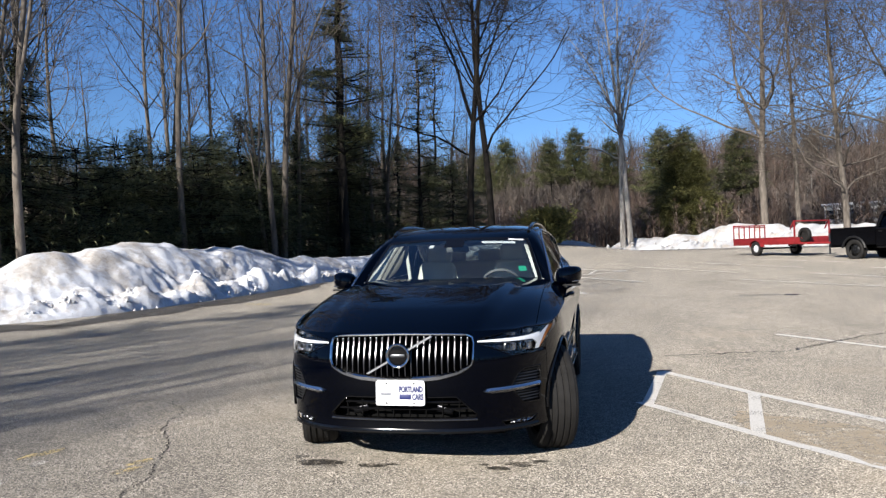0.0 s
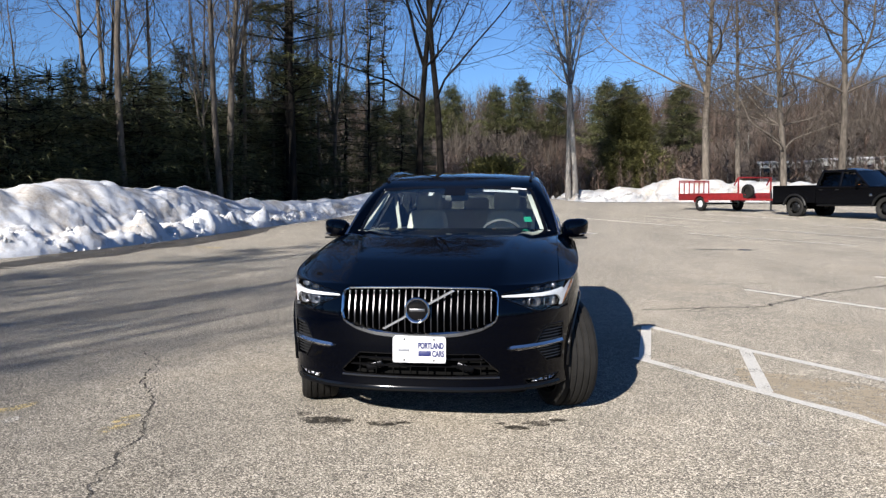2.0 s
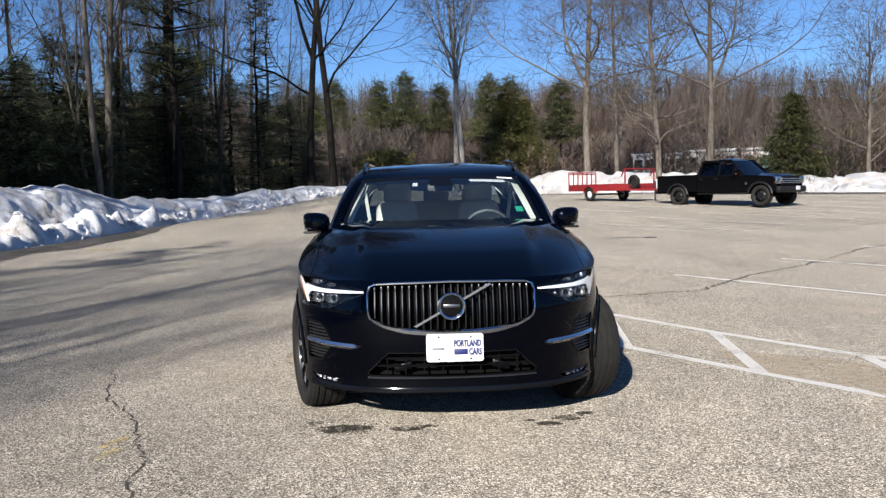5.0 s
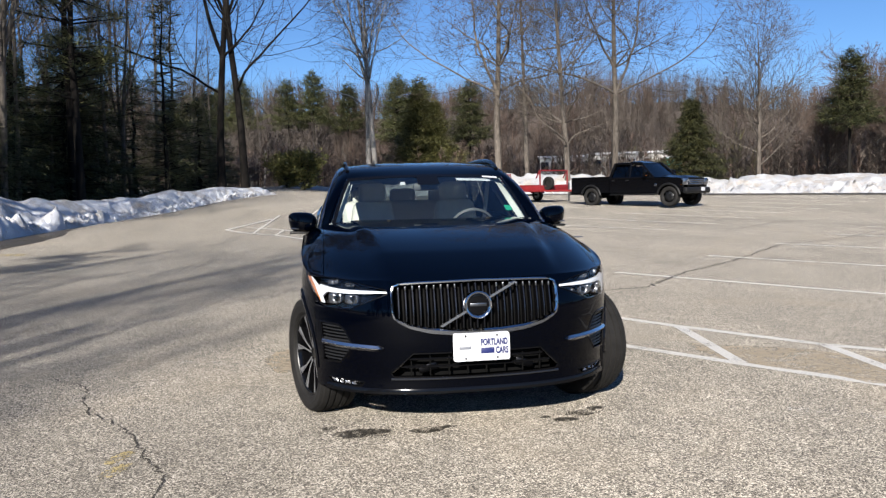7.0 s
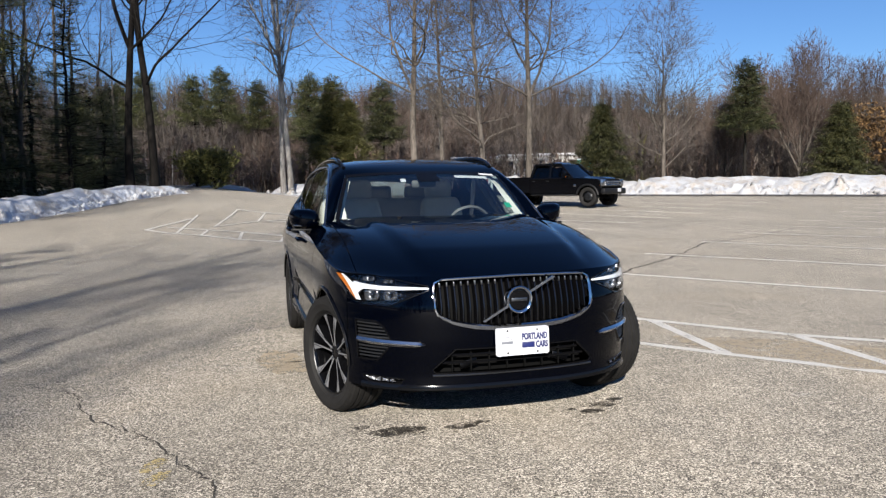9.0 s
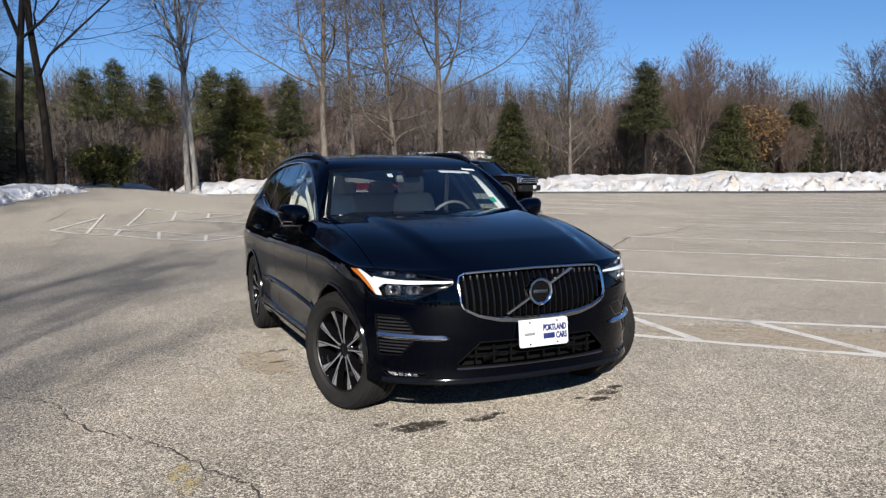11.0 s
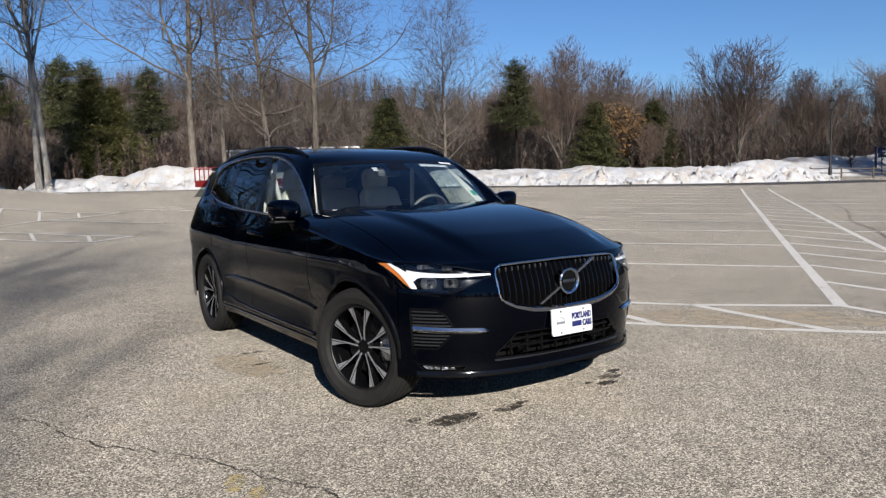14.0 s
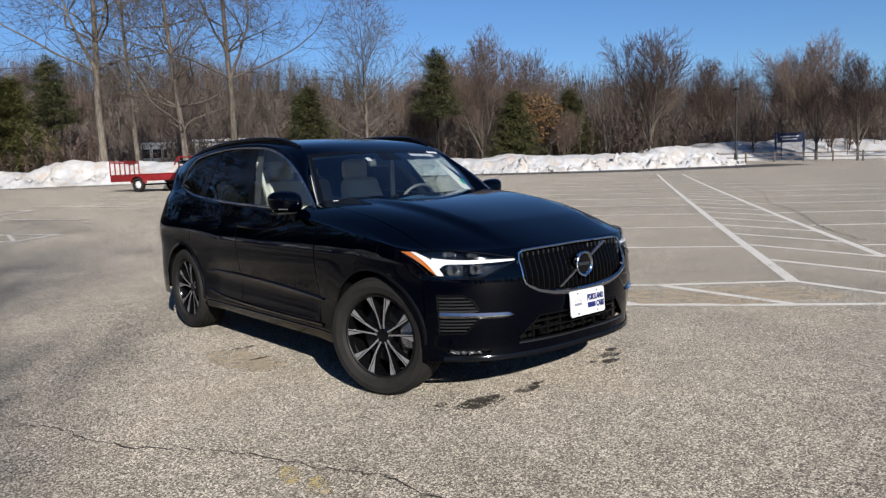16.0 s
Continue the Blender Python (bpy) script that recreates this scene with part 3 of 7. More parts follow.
    for _ in range(chunks):
        k = rnd.randrange(len(inner))
        c = k % (m + 1) / m
        if c > 0.13:
            continue
        p = inner[k]
        ob = part("snow_lump", LUMPS[material][rnd.randrange(6)], None, bank)
        z = height(p[0], p[1])
        sz = rnd.uniform(0.02, 0.085) if res < 0.2 else rnd.uniform(0.08, 0.26)
        ob.matrix_basis = Matrix.Translation((p[0], p[1], max(p[2], z) + sz * 0.05)) @ Euler((rnd.uniform(0, 6), rnd.uniform(0, 6), rnd.uniform(0, 6))).to_matrix().to_4x4() @ Matrix.Diagonal((sz, sz * rnd.uniform(0.5, 1), sz * rnd.uniform(0.35, 0.7), 1))
    return bank


snow_bank("snow_bank", [(-16.5, 5.0), (-13.4, 7.8), (-11.5, 10.0), (-10.7, 12.8), (-10.3, 16.0), (-10.0, 19.3), (-9.6, 22), (-8.9, 25.6), (-7.5, 29.5), (-5.9, 36), (-4.6, 39), (-3.7, 40.6)],
          [6, 6.0, 5.6, 5.2, 4.6, 4.0, 3.2, 2.8, 2.6, 2.2, 1.8, 1.4], [0.75, 1.02, 1.25, 1.70, 1.62, 1.60, 1.12, 0.85, 0.75, 0.62, 0.55, 0.4], 11,
          "long ploughed bank of lumpy dirty white snow beside the asphalt", chunks=2200)
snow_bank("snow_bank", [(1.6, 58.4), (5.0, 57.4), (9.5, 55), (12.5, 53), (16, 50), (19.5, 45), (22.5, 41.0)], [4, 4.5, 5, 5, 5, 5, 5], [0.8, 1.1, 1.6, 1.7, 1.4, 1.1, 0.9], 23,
          "ploughed bank of white snow under bare trees", 2.6, 0.22, 500, GRIMY_DIMMED)
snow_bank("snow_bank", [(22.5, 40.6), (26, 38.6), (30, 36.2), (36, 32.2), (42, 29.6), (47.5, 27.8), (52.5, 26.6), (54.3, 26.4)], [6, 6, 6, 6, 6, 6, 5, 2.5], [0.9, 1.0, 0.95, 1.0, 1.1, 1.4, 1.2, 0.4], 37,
          "long bank of grubby snow along the far edge", 2.9, 0.20, 800, GRIMY_DIMMED)
snow_bank("snow_bank", [(-3.6, 55.5), (-1.4, 57.2), (0.6, 57.8)], [2.2, 2.4, 2.0], [0.35, 0.4, 0.35], 43, "low strip of old snow across the end of the lot", 1.2, 0.22, 30, GRIMY_DIMMED)
snow_bank("snow_field", [(27.0, 43.6), (34, 39.4), (42, 35.6), (50, 32.6)], [9, 9, 9, 8], [1.0, 1.1, 1.2, 1.1], 47, "flat field of old snow between bare trees", 1.0, 0.4, 0, GRIMY_DIMMED)
snow_bank("snow_mound", [(60, 40), (66, 34), (71, 29), (77, 20), (82, 12)], [16, 17, 18, 18, 15], [1.3, 1.8, 2.0, 1.6, 0.9], 51, "broad smooth mound of snow behind a rail fence", 0.5, 0.8, 0, GRIMY_DIMMED)


# ---- the car ----
car = tagged(empty("car"), "glossy black family SUV with turned front wheels on asphalt", "car")
YF, YS, YE, YR = -0.80, 0.20, 3.05, 3.88
WHEEL_Y, HUB, TYRE_R, ARCH = (0.0, 2.865), 0.35, 0.352, 0.405
FRONT_P = [(0.18, 0.075), (0.24, 0.035), (0.34, 0.03), (0.45, 0.012), (0.55, 0.0), (0.70, 0.0), (0.80, 0.03), (0.87, 0.062)]
REAR_P = [(0.18, 0.12), (0.30, 0.03), (0.50, 0.0), (0.62, 0.02), (0.80, 0.06), (1.0, 0.10), (1.2, 0.16)]
SIDE_P = [(0.18, 0.07), (0.24, 0.045), (0.30, 0.022), (0.40, 0.036), (0.52, 0.042), (0.60, 0.026), (0.72, 0.010), (0.80, 0.006), (0.88, 0.014), (0.96, 0.034), (1.02, 0.056), (1.10, 0.086), (1.22, 0.13)]
WMAX = 0.951
SHOULDER = [(-0.9, 0.868), (-0.35, 0.874), (0.0, 0.93), (0.4, 0.99), (0.72, 1.028), (0.80, 1.038), (1.4, 1.06), (2.0, 1.09), (2.6, 1.13), (3.0, 1.17), (3.4, 1.215), (3.8, 1.2)]


def side_inset(y, z):
    """How far the flank lies in from its widest; the wheel arches are fuller below."""
    v = curve_table(SIDE_P, z)
    if y > 2.1:
        v -= 0.030 * min(1.0, (y - 2.1) / 0.8) * max(0.0, min(1.0, (z - 0.70) / 0.2)) * max(0.0, min(1.0, (1.25 - z) / 0.12))
    for yc in WHEEL_Y:
        k = max(0.0, 1 - abs(y - yc) / 0.66)
        v = lerp(v, min(v, 0.004 + 0.5 * max(0, z - 0.72) * (1 if z > 0.72 else 0)), min(1, k * 1.7) if z < 0.86 else min(1, k * 1.7) * max(0, 1 - (z - 0.86) / 0.1))
    return v


def outline(s, z):
    """A point of the right half's skin (x > 0): s 0 at the nose, 1 to 2 along the flank, 3 at the tail."""
    if s <= 1:
        a = s * math.pi / 2
        n = 2 / 2.75
        w = WMAX - side_inset(YS, z)
        yf = YF + curve_table(FRONT_P, z)
        return Vector((w * math.sin(a) ** n, YS - (YS - yf) * math.cos(a) ** n, z))
    if s <= 2:
        y = lerp(YS, YE, s - 1)
        return Vector((WMAX - side_inset(y, z), y, z))
    a = (s - 2) * math.pi / 2
    n = 2 / 3.4
    w = WMAX - side_inset(YE, z)
    yr = YR - curve_table(REAR_P, z)
    return Vector((w * max(0, math.cos(a)) ** n, YE + (yr - YE) * math.sin(a) ** n, z))


def s_of(y):
    """The place along the skin of a flank point at y."""
    if y < YS:
        lo, hi = 0.0, 1.0
        for _ in range(40):
            m = (lo + hi) / 2
            if outline(m, 0.6).y < y:
                lo = m
            else:
                hi = m
        return lo
    if y <= YE:
        return 1 + (y - YS) / (YE - YS)
    lo, hi = 2.0, 3.0
    for _ in range(40):
        m = (lo + hi) / 2
        if outline(m, 0.6).y < y:
            lo = m
        else:
            hi = m
    return lo


def s_of_x(x, z):
    """The place along the nose of a point x from the middle."""
    lo, hi = 0.0, 1.0
    for _ in range(40):
        m = (lo + hi) / 2
        if outline(m, z).x < x:
            lo = m
        else:
            hi = m
    return lo


def mirrored(p, sgn):
    return Vector((p.x * sgn, p.y, p.z))


def floor_z(y):
    """The lower rim of the skin: sills, bumpers and the two wheel arches."""
    z = table([(-0.9, 0.262), (-0.45, 0.258), (-0.36, 0.26), (0.5, 0.235), (2.4, 0.245), (3.3, 0.27), (3.9, 0.33)], y)
    for yc in WHEEL_Y:
        d = abs(y - yc)
        if d < ARCH:
            z = max(z, HUB + math.sqrt(ARCH ** 2 - d * d) * 0.985)
    return z


Z_LEVELS = [0.205, 0.22, 0.25, 0.28, 0.31, 0.35, 0.40, 0.45, 0.50, 0.55, 0.60, 0.65, 0.70, 0.75, 0.79, 0.82, 0.85, 0.88, 0.91, 0.94, 0.97, 1.0, 1.03, 1.06, 1.09, 1.12, 1.15, 1.18, 1.21]


def skin(name, s0, s1, sgn, top=None, bottom=None, material=None, n=None, inset=0.0, label="", parent=None, thick=0.018):
    """A panel of the skin from s0 to s1; top and bottom give its edges by y."""
    n = n or max(6, int((s1 - s0) * 42))
    top = top or (lambda y: curve_table(SHOULDER, y))
    bottom = bottom or floor_z
    rows = []
    for i in range(n + 1):
        s = lerp(s0, s1, i / n)
        y = outline(s, 0.6).y
        zb, zt = bottom(y), top(y)
        zs = [zb] + [min(max(z, zb), zt) for z in Z_LEVELS] + [zt]
        row = []
        for z in zs:
            p = outline(s, z)
            p.x -= inset
            row.append(mirrored(p, sgn))
        rows.append(row)
    return part(name, bm_grid(rows, thick=0.0), material or PAINT, parent or car, label)


S_FEND, S_DOOR1, S_DOOR2, S_DOOR3 = s_of(-0.395), s_of(0.62), s_of(1.78), s_of(2.66)
GAP = 0.0016
for sgn in (-1, 1):
    skin("front_fender", S_FEND + 0.004, S_DOOR1 - GAP, sgn, n=60)
    skin("front_door", S_DOOR1 + GAP, S_DOOR2 - GAP, sgn, bottom=lambda y: 0.33, n=30)
    skin("rear_door", S_DOOR2 + GAP, S_DOOR3 - GAP, sgn, bottom=lambda y: max(0.33, floor_z(y)), n=44)
    skin("rear_quarter", S_DOOR3 + GAP, 2.86, sgn, n=60, bottom=lambda y: max(floor_z(y), 0.52 if y > 3.20 else 0.2))
    skin("sill", s_of(0.36), s_of(2.50), sgn, top=lambda y: 0.325, n=60, inset=0.004, material=GLOSS)
    skin("door_jamb", S_DOOR1 - 0.01, S_DOOR3 + 0.01, sgn, bottom=lambda y: 0.30, n=20, inset=0.02, material=DARK)
    # the arch lip, a rolled edge round each wheel
    for yc in WHEEL_Y:
        arc = []
        for k in range(33 if yc == 0 else 30):
            a = math.pi * (k / 32)
            y, z = yc - math.cos(a) * ARCH, HUB + math.sin(a) * ARCH * 0.985
            z = max(z, 0.27)
            p = outline(s_of(y), z)
            arc.append(((p.x + 0.001) * sgn, p.y, p.z))
        part("arch_lip", bm_tube(arc, 0.011, 6), GLOSS, car)
        # the dark wheel housing behind it
        rows = []
        for x in (9, 0.80, 0.55):
            rr = []
            for k in range(25):
                y, z = yc - math.cos(math.pi * k / 24) * ARCH, HUB + math.sin(math.pi * k / 24) * (ARCH - 0.002)
                rr.append((min(x, outline(s_of(y), z).x - 0.012) * sgn, y, z))
            rows.append(rr)
        rows.append([(0.55 * sgn, yc, HUB)] * 25)
        part("wheel_housing", bm_grid(rows), DARK, car)
    # black moulding low on the doors
    rows, lip, low = [], [], []
    for i in range(49):
        y = lerp(0.57, 2.37, i / 48)
        zt = curve_table([(0.57, 0.506), (0.9, 0.527), (1.24, 0.546), (1.75, 0.562), (2.2, 0.561), (2.37, 0.545)], y)
        zl = curve_table([(0.57, 0.500), (0.9, 0.492), (1.24, 0.492), (1.75, 0.510), (2.2, 0.522), (2.37, 0.535)], y)
        side = lambda z, o: ((outline(s_of(y), z).x + o) * sgn, y, z)
        rows.append([side(zt + 0.012, 0.001), side(zt, 0.016), side(lerp(zt, zl, 0.3), 0.006), side(lerp(zt, zl, 0.8), 0.003), side(zl - 0.004, 0.001)])
        lip.append(side(zt, 0.015))
        zs = curve_table([(0.57, 0.345), (1.3, 0.345), (1.9, 0.355), (2.2, 0.372), (2.37, 0.40)], y)
        low.append([side(zs + 0.010, 0.001), side(zs, 0.014), side(zs - 0.016, 0.004), side(zs - 0.020, 0.0)])
    mould = part("door_moulding", bm_grid(rows), GLOSS, car)
    part("moulding_edge", bm_tube(lip, 0.0045, 6), BEAD, mould)
    part("sill_moulding", bm_grid(low), GLOSS, car)
    part("sill_edge", bm_tube([side2 for side2 in [((outline(s_of(y), 0.300).x + 0.002) * sgn, y, 0.300) for y in np.linspace(0.45, 2.45, 40)]], 0.005, 6), BEAD, car)

# hood and front wings
COWL = [(0.0, 0.56), (0.3, 0.60), (0.55, 0.70), (0.75, 0.80), (0.95, 0.86)]


def hood_z(x, y):
    a = min(1.0, abs(x) / (outline(s_of(y), 0.868).x + 1e-6)) if y > -0.78 else 0.0
    yo = outline(s_of_x(min(abs(x), 0.90), 0.868), 0.868).y
    b = max(0.0, min(1.0, (y - yo) / (0.80 - yo)))
    ze = curve_table(SHOULDER, y)
    zc = 0.868 + 0.262 * (1 - (1 - b) ** 2.3)
    zc += 0.022 * max(0.0, min(1.0, (0.50 + 0.16 * b - abs(x)) / 0.06)) * min(1, b * 5) * (1 - 0.3 * b)
    return ze + (zc - ze) * (1 - a ** 8)


def hood_patch(name, x0, x1, nx, sgn, ny=40, y_end=None, lift=0.0):
    rows = []
    for i in range(nx + 1):
        x = lerp(x0, x1, i / nx)
        yo = outline(s_of_x(x, 0.868), 0.868).y
        ye = table(COWL, x) if y_end is None else y_end
        row = []
        for j in range(ny + 1):
            t = (j / ny) ** 1.5
            y = lerp(yo, ye, t)
            row.append((x * sgn, y, hood_z(x, y) + lift))
        rows.append(row)
    return rows


def whole_hood():
    left = hood_patch("h", 0.0, 0.80, 28, 1)
    rows = [[(-p[0], p[1], p[2]) for p in r] for r in left[:0:-1]] + left
    return rows


part("hood", bm_grid(whole_hood()), PAINT, car)
for sgn in (-1, 1):
    part("wing_top", bm_grid(hood_patch("w", 0.804, 0.946, 16, sgn, 44, 0.86)), PAINT, car)


def inside_poly(x, z, poly):
    hit = False
    for (x0, z0), (x1, z1) in zip(poly, poly[1:] + poly[:1]):
        if (z0 > z) != (z1 > z) and x < (x1 - x0) * (z - z0) / (z1 - z0) + x0:
            hit = not hit
    return hit


GRILLE = [(0.0, 0.858), (0.30, 0.853), (0.41, 0.848), (0.44, 0.835), (0.45, 0.80), (0.447, 0.70), (0.435, 0.668), (0.36, 0.633), (0.25, 0.608), (0.12, 0.596), (0.0, 0.594)]
LOWGRILLE = [(0.0, 0.482), (0.345, 0.482), (0.46, 0.372), (0.445, 0.352), (0.0, 0.345)]
HEADLAMP = [(0.475, 0.818), (0.475, 0.796), (0.585, 0.752), (0.665, 0.716), (0.80, 0.722), (0.838, 0.735), (0.895, 0.872), (0.74, 0.872), (0.60, 0.846)]
VENT = [(0.825, 0.628), (0.735, 0.628), (0.70, 0.60), (0.665, 0.53), (0.668, 0.50), (0.725, 0.415), (0.815, 0.412)]
FOG = [(0.60, 0.318), (0.62, 0.290), (0.77, 0.288), (0.80, 0.325)]
OPENINGS = [GRILLE, LOWGRILLE, HEADLAMP, VENT, FOG]


def on_nose(x, z, out=0.0):
    """The place on the front skin that lies x from the middle at height z, moved out by so much."""
    s = s_of_x(min(abs(x), 0.945), z)
    p, a, b = outline(s, z), outline(max(0, s - 0.004), z), outline(s + 0.004, z)
    t = (b - a).normalized()
    nrm = Vector((-t.y, t.x, 0)) * -1
    if nrm.y > 0 and x < 0.9:
        nrm = -nrm
    q = p + nrm * out
    return Vector((math.copysign(q.x, x) if abs(x) > 1e-6 else 0.0, q.y, q.z))


def front_skin():
    bm = bmesh.new()
    zs = list(np.linspace(0.258, 0.868, 62))
    ss = list(np.linspace(0, S_FEND, 64))
    for sgn in (-1, 1):
        vs = [[bm.verts.new(mirrored(outline(s, z), sgn)) for s in ss] for z in zs]
        for j in range(len(zs) - 1):
            for i in range(len(ss) - 1):
                c = (outline((ss[i] + ss[i + 1]) / 2, (zs[j] + zs[j + 1]) / 2))
                if any(inside_poly(c.x, c.z, poly) for poly in OPENINGS):
                    continue
                bm.faces.new((vs[j][i], vs[j][i + 1], vs[j + 1][i + 1], vs[j + 1][i]))
    bmesh.ops.remove_doubles(bm, verts=bm.verts, dist=0.0008)
    bmesh.ops.delete(bm, geom=[v for v in bm.verts if not v.link_faces], context="VERTS")
    return bm


part("front_bumper", front_skin(), PAINT, car)


def rim_loop(poly, sgn, out, both=False, fine=0.02):
    pts = []
    seq = poly + poly[:1] if not both else poly
    for (x0, z0), (x1, z1) in zip(seq, seq[1:]):
        n = max(1, int(math.hypot(x1 - x0, z1 - z0) / fine))
        pts += [(lerp(x0, x1, k / n), lerp(z0, z1, k / n)) for k in range(n)]
    if both:
        pts.append(poly[-1])
        pts = pts + [(-x, z) for x, z in pts[-2:0:-1]]
        return [on_nose(x, z, out) if x >= 0 else mirrored(on_nose(-x, z, out), -1) for x, z in pts]
    return [mirrored(on_nose(x, z, out), sgn) for x, z in pts]


def ribbon(loop, width, depth, bm=None):
    """A flat band that follows a closed loop on the nose, with a little thickness."""
    bm = bm or bmesh.new()
    n = len(loop)
    c = sum(loop, Vector()) / n
    rings = []
    for i, p in enumerate(loop):
        d = (loop[(i + 1) % n] - loop[i - 1]).normalized()
        f = Vector((p.x * 0.9, -1.0, 0)).normalized()
        o = d.cross(f).normalized()
        if o.dot(p - c) < 0:
            o = -o
        rings.append([bm.verts.new(q) for q in (p - o * width / 2, p - o * width / 4 + f * depth, p + o * width / 4 + f * depth, p + o * width / 2)])
    for a, b in zip(rings, rings[1:] + rings[:1]):
        for k in range(3):
            bm.faces.new((a[k], a[k + 1], b[k + 1], b[k]))
    return bm


def recess(poly, sgn, deep, both=False):
    """The dark pocket behind an opening."""
    zs = [p[1] for p in poly]
    xs = [p[0] for p in poly]
    x0, x1 = (-max(xs) - 0.01, max(xs) + 0.01) if both else (min(xs) - 0.01, max(xs) + 0.01)
    rows = []
    for j in range(7):
        z = lerp(min(zs) - 0.008, max(zs) + 0.004, j / 6)
        rows.append([mirrored(on_nose(abs(lerp(x0, x1, i / 30)), z, -deep), (1 if lerp(x0, x1, i / 30) >= 0 else -1) * (1 if both else sgn)) for i in range(31)])
    return bm_grid(rows)


# the grille: dark pocket, bright frame, upright slats, round badge on a slanting bar
grille = part("grille", recess(GRILLE, 1, 0.075, True), DARK, car, "black slatted grille with a bright frame")
part("grille_frame", ribbon(rim_loop(GRILLE, 1, 0.002, True), 0.014, 0.010), CHROME, grille, "bright chrome frame")
rows = []
for i in range(49):
    x = lerp(-0.44, 0.44, i / 48)
    z = table([(p[0], p[1]) for p in sorted(GRILLE[5:])], abs(x)) - 0.006
    w = 0.013 * (1 - (abs(x) / 0.46) ** 4) + 0.004
    p = on_nose(abs(x), z, 0.0)
    p = mirrored(p, 1 if x >= 0 else -1)
    rows.append([p + Vector((0, dy, dz)) for dy, dz in ((0, -w), (-0.014, -w * 0.7), (-0.016, w * 0.5), (-0.004, w))])
part("chrome_bow", bm_grid(rows), CHROME, grille)
gz = sorted(GRILLE[5:])
for i in range(23):
    x = lerp(-0.414, 0.414, i / 22)
    zt = table(sorted(GRILLE[:4]), abs(x)) - 0.014
    zb = table([(p[0], p[1]) for p in gz], abs(x)) + 0.010
    bm = bmesh.new()
    cols = []
    for k in range(9):
        z = lerp(zb, zt, k / 8)
        p = mirrored(on_nose(abs(x), z, 0.0), 1 if x >= 0 else -1) + Vector((0, 0.012, 0))
        cols.append([bm.verts.new(p + Vector(o)) for o in ((-0.0075, 0.045, 0), (-0.0045, 0.004, 0), (-0.0030, 0.0, 0), (0.0030, 0.0, 0), (0.0045, 0.004, 0), (0.0075, 0.045, 0))])
    for a, b in zip(cols, cols[1:]):
        for k in range(5):
            f = bm.faces.new((a[k], a[k + 1], b[k + 1], b[k]))
            f.material_index = 1 if k == 2 else 0
    part("slat", bm, [GLOSS, SLAT], grille)
    if i not in (9, 10, 11, 12, 13):
        tip = mirrored(on_nose(abs(x), zt - 0.012, 0.0), 1 if x >= 0 else -1) + Vector((0, 0.010, 0))
        part("slat_tip", bm_box((0.0085, 0.012, 0.024), tip, 0.003), DULL, grille)
BADGE = on_nose(0.0, 0.735, 0.0) + Vector((0, -0.012, 0))
part("badge_bar", bm_poly([(-0.205, BADGE.y + 0.012, 0.628), (-0.19, BADGE.y + 0.012, 0.622), (0.215, BADGE.y + 0.016, 0.846), (0.20, BADGE.y + 0.016, 0.852)], (0, -0.012, 0)), SATIN, grille)
bm = bm_lathe([(0.02, 0.054), (-0.008, 0.056), (-0.016, 0.062), (-0.018, 0.068), (-0.014, 0.073), (0.02, 0.074)], 48)
bmesh.ops.transform(bm, matrix=Matrix.Translation(BADGE) @ Matrix.Rotation(radians(90), 4, "Z"), verts=bm.verts)
badge = part("badge_ring", bm, CHROME, grille, "round chrome badge with a dark centre")
bm = bm_lathe([(-0.006, 0.0005), (-0.006, 0.04), (-0.004, 0.0545), (0.01, 0.055)], 40)
bmesh.ops.transform(bm, matrix=Matrix.Translation(BADGE) @ Matrix.Rotation(radians(90), 4, "Z"), verts=bm.verts)
part("badge_disc", bm, GLOSS, grille)
part("badge_band", bm_box((0.088, 0.004, 0.017), BADGE + Vector((0, -0.0085, 0)), 0.0015), DULL, grille)

# the lower intake
intake = part("lower_intake", recess(LOWGRILLE, 1, 0.09, True), DARK, car, "black lower air intake with thin bars")
part("intake_frame", ribbon(rim_loop(LOWGRILLE, 1, 0.001, True), 0.010, 0.006), GLOSS, intake)
for z, w in ((0.447, 0.37), (0.405, 0.415)):
    pts = [mirrored(on_nose(abs(x), z, -0.02), 1 if x >= 0 else -1) for x in np.linspace(-w, w, 25)]
    part("intake_bar", bm_tube(pts, 0.007, 6), GLOSS, intake)
for x in np.linspace(-0.36, 0.36, 8):
    p = mirrored(on_nose(abs(x), 0.415, -0.03), 1 if x >= 0 else -1)
    part("intake_post", bm_box((0.006, 0.02, 0.12), p, 0.002), DARK, intake)
part("chrome_strip", bm_tube([mirrored(on_nose(abs(x), 0.340, 0.004), 1 if x >= 0 else -1) for x in np.linspace(-0.46, 0.46, 31)], 0.006, 6), DULL, intake)
for sx in (-1, 1):
    p = mirrored(on_nose(0.27, 0.395, -0.035), sx)
    part("duct_panel", bm_box((0.10, 0.02, 0.040), p, 0.006, rot=Matrix.Rotation(sx * 0.25, 4, "Y")), SMOKED, intake)
# the skirt below
rows = []
for j, (z, o) in enumerate(((0.288, 0.003), (0.274, 0.010), (0.258, 0.010), (0.246, -0.03))):
    rows.append([mirrored(on_nose(abs(x), z, o), 1 if x >= 0 else -1) for x in np.linspace(-0.80, 0.80, 61)])
part("front_lip", bm_grid(rows), GLOSS, car)

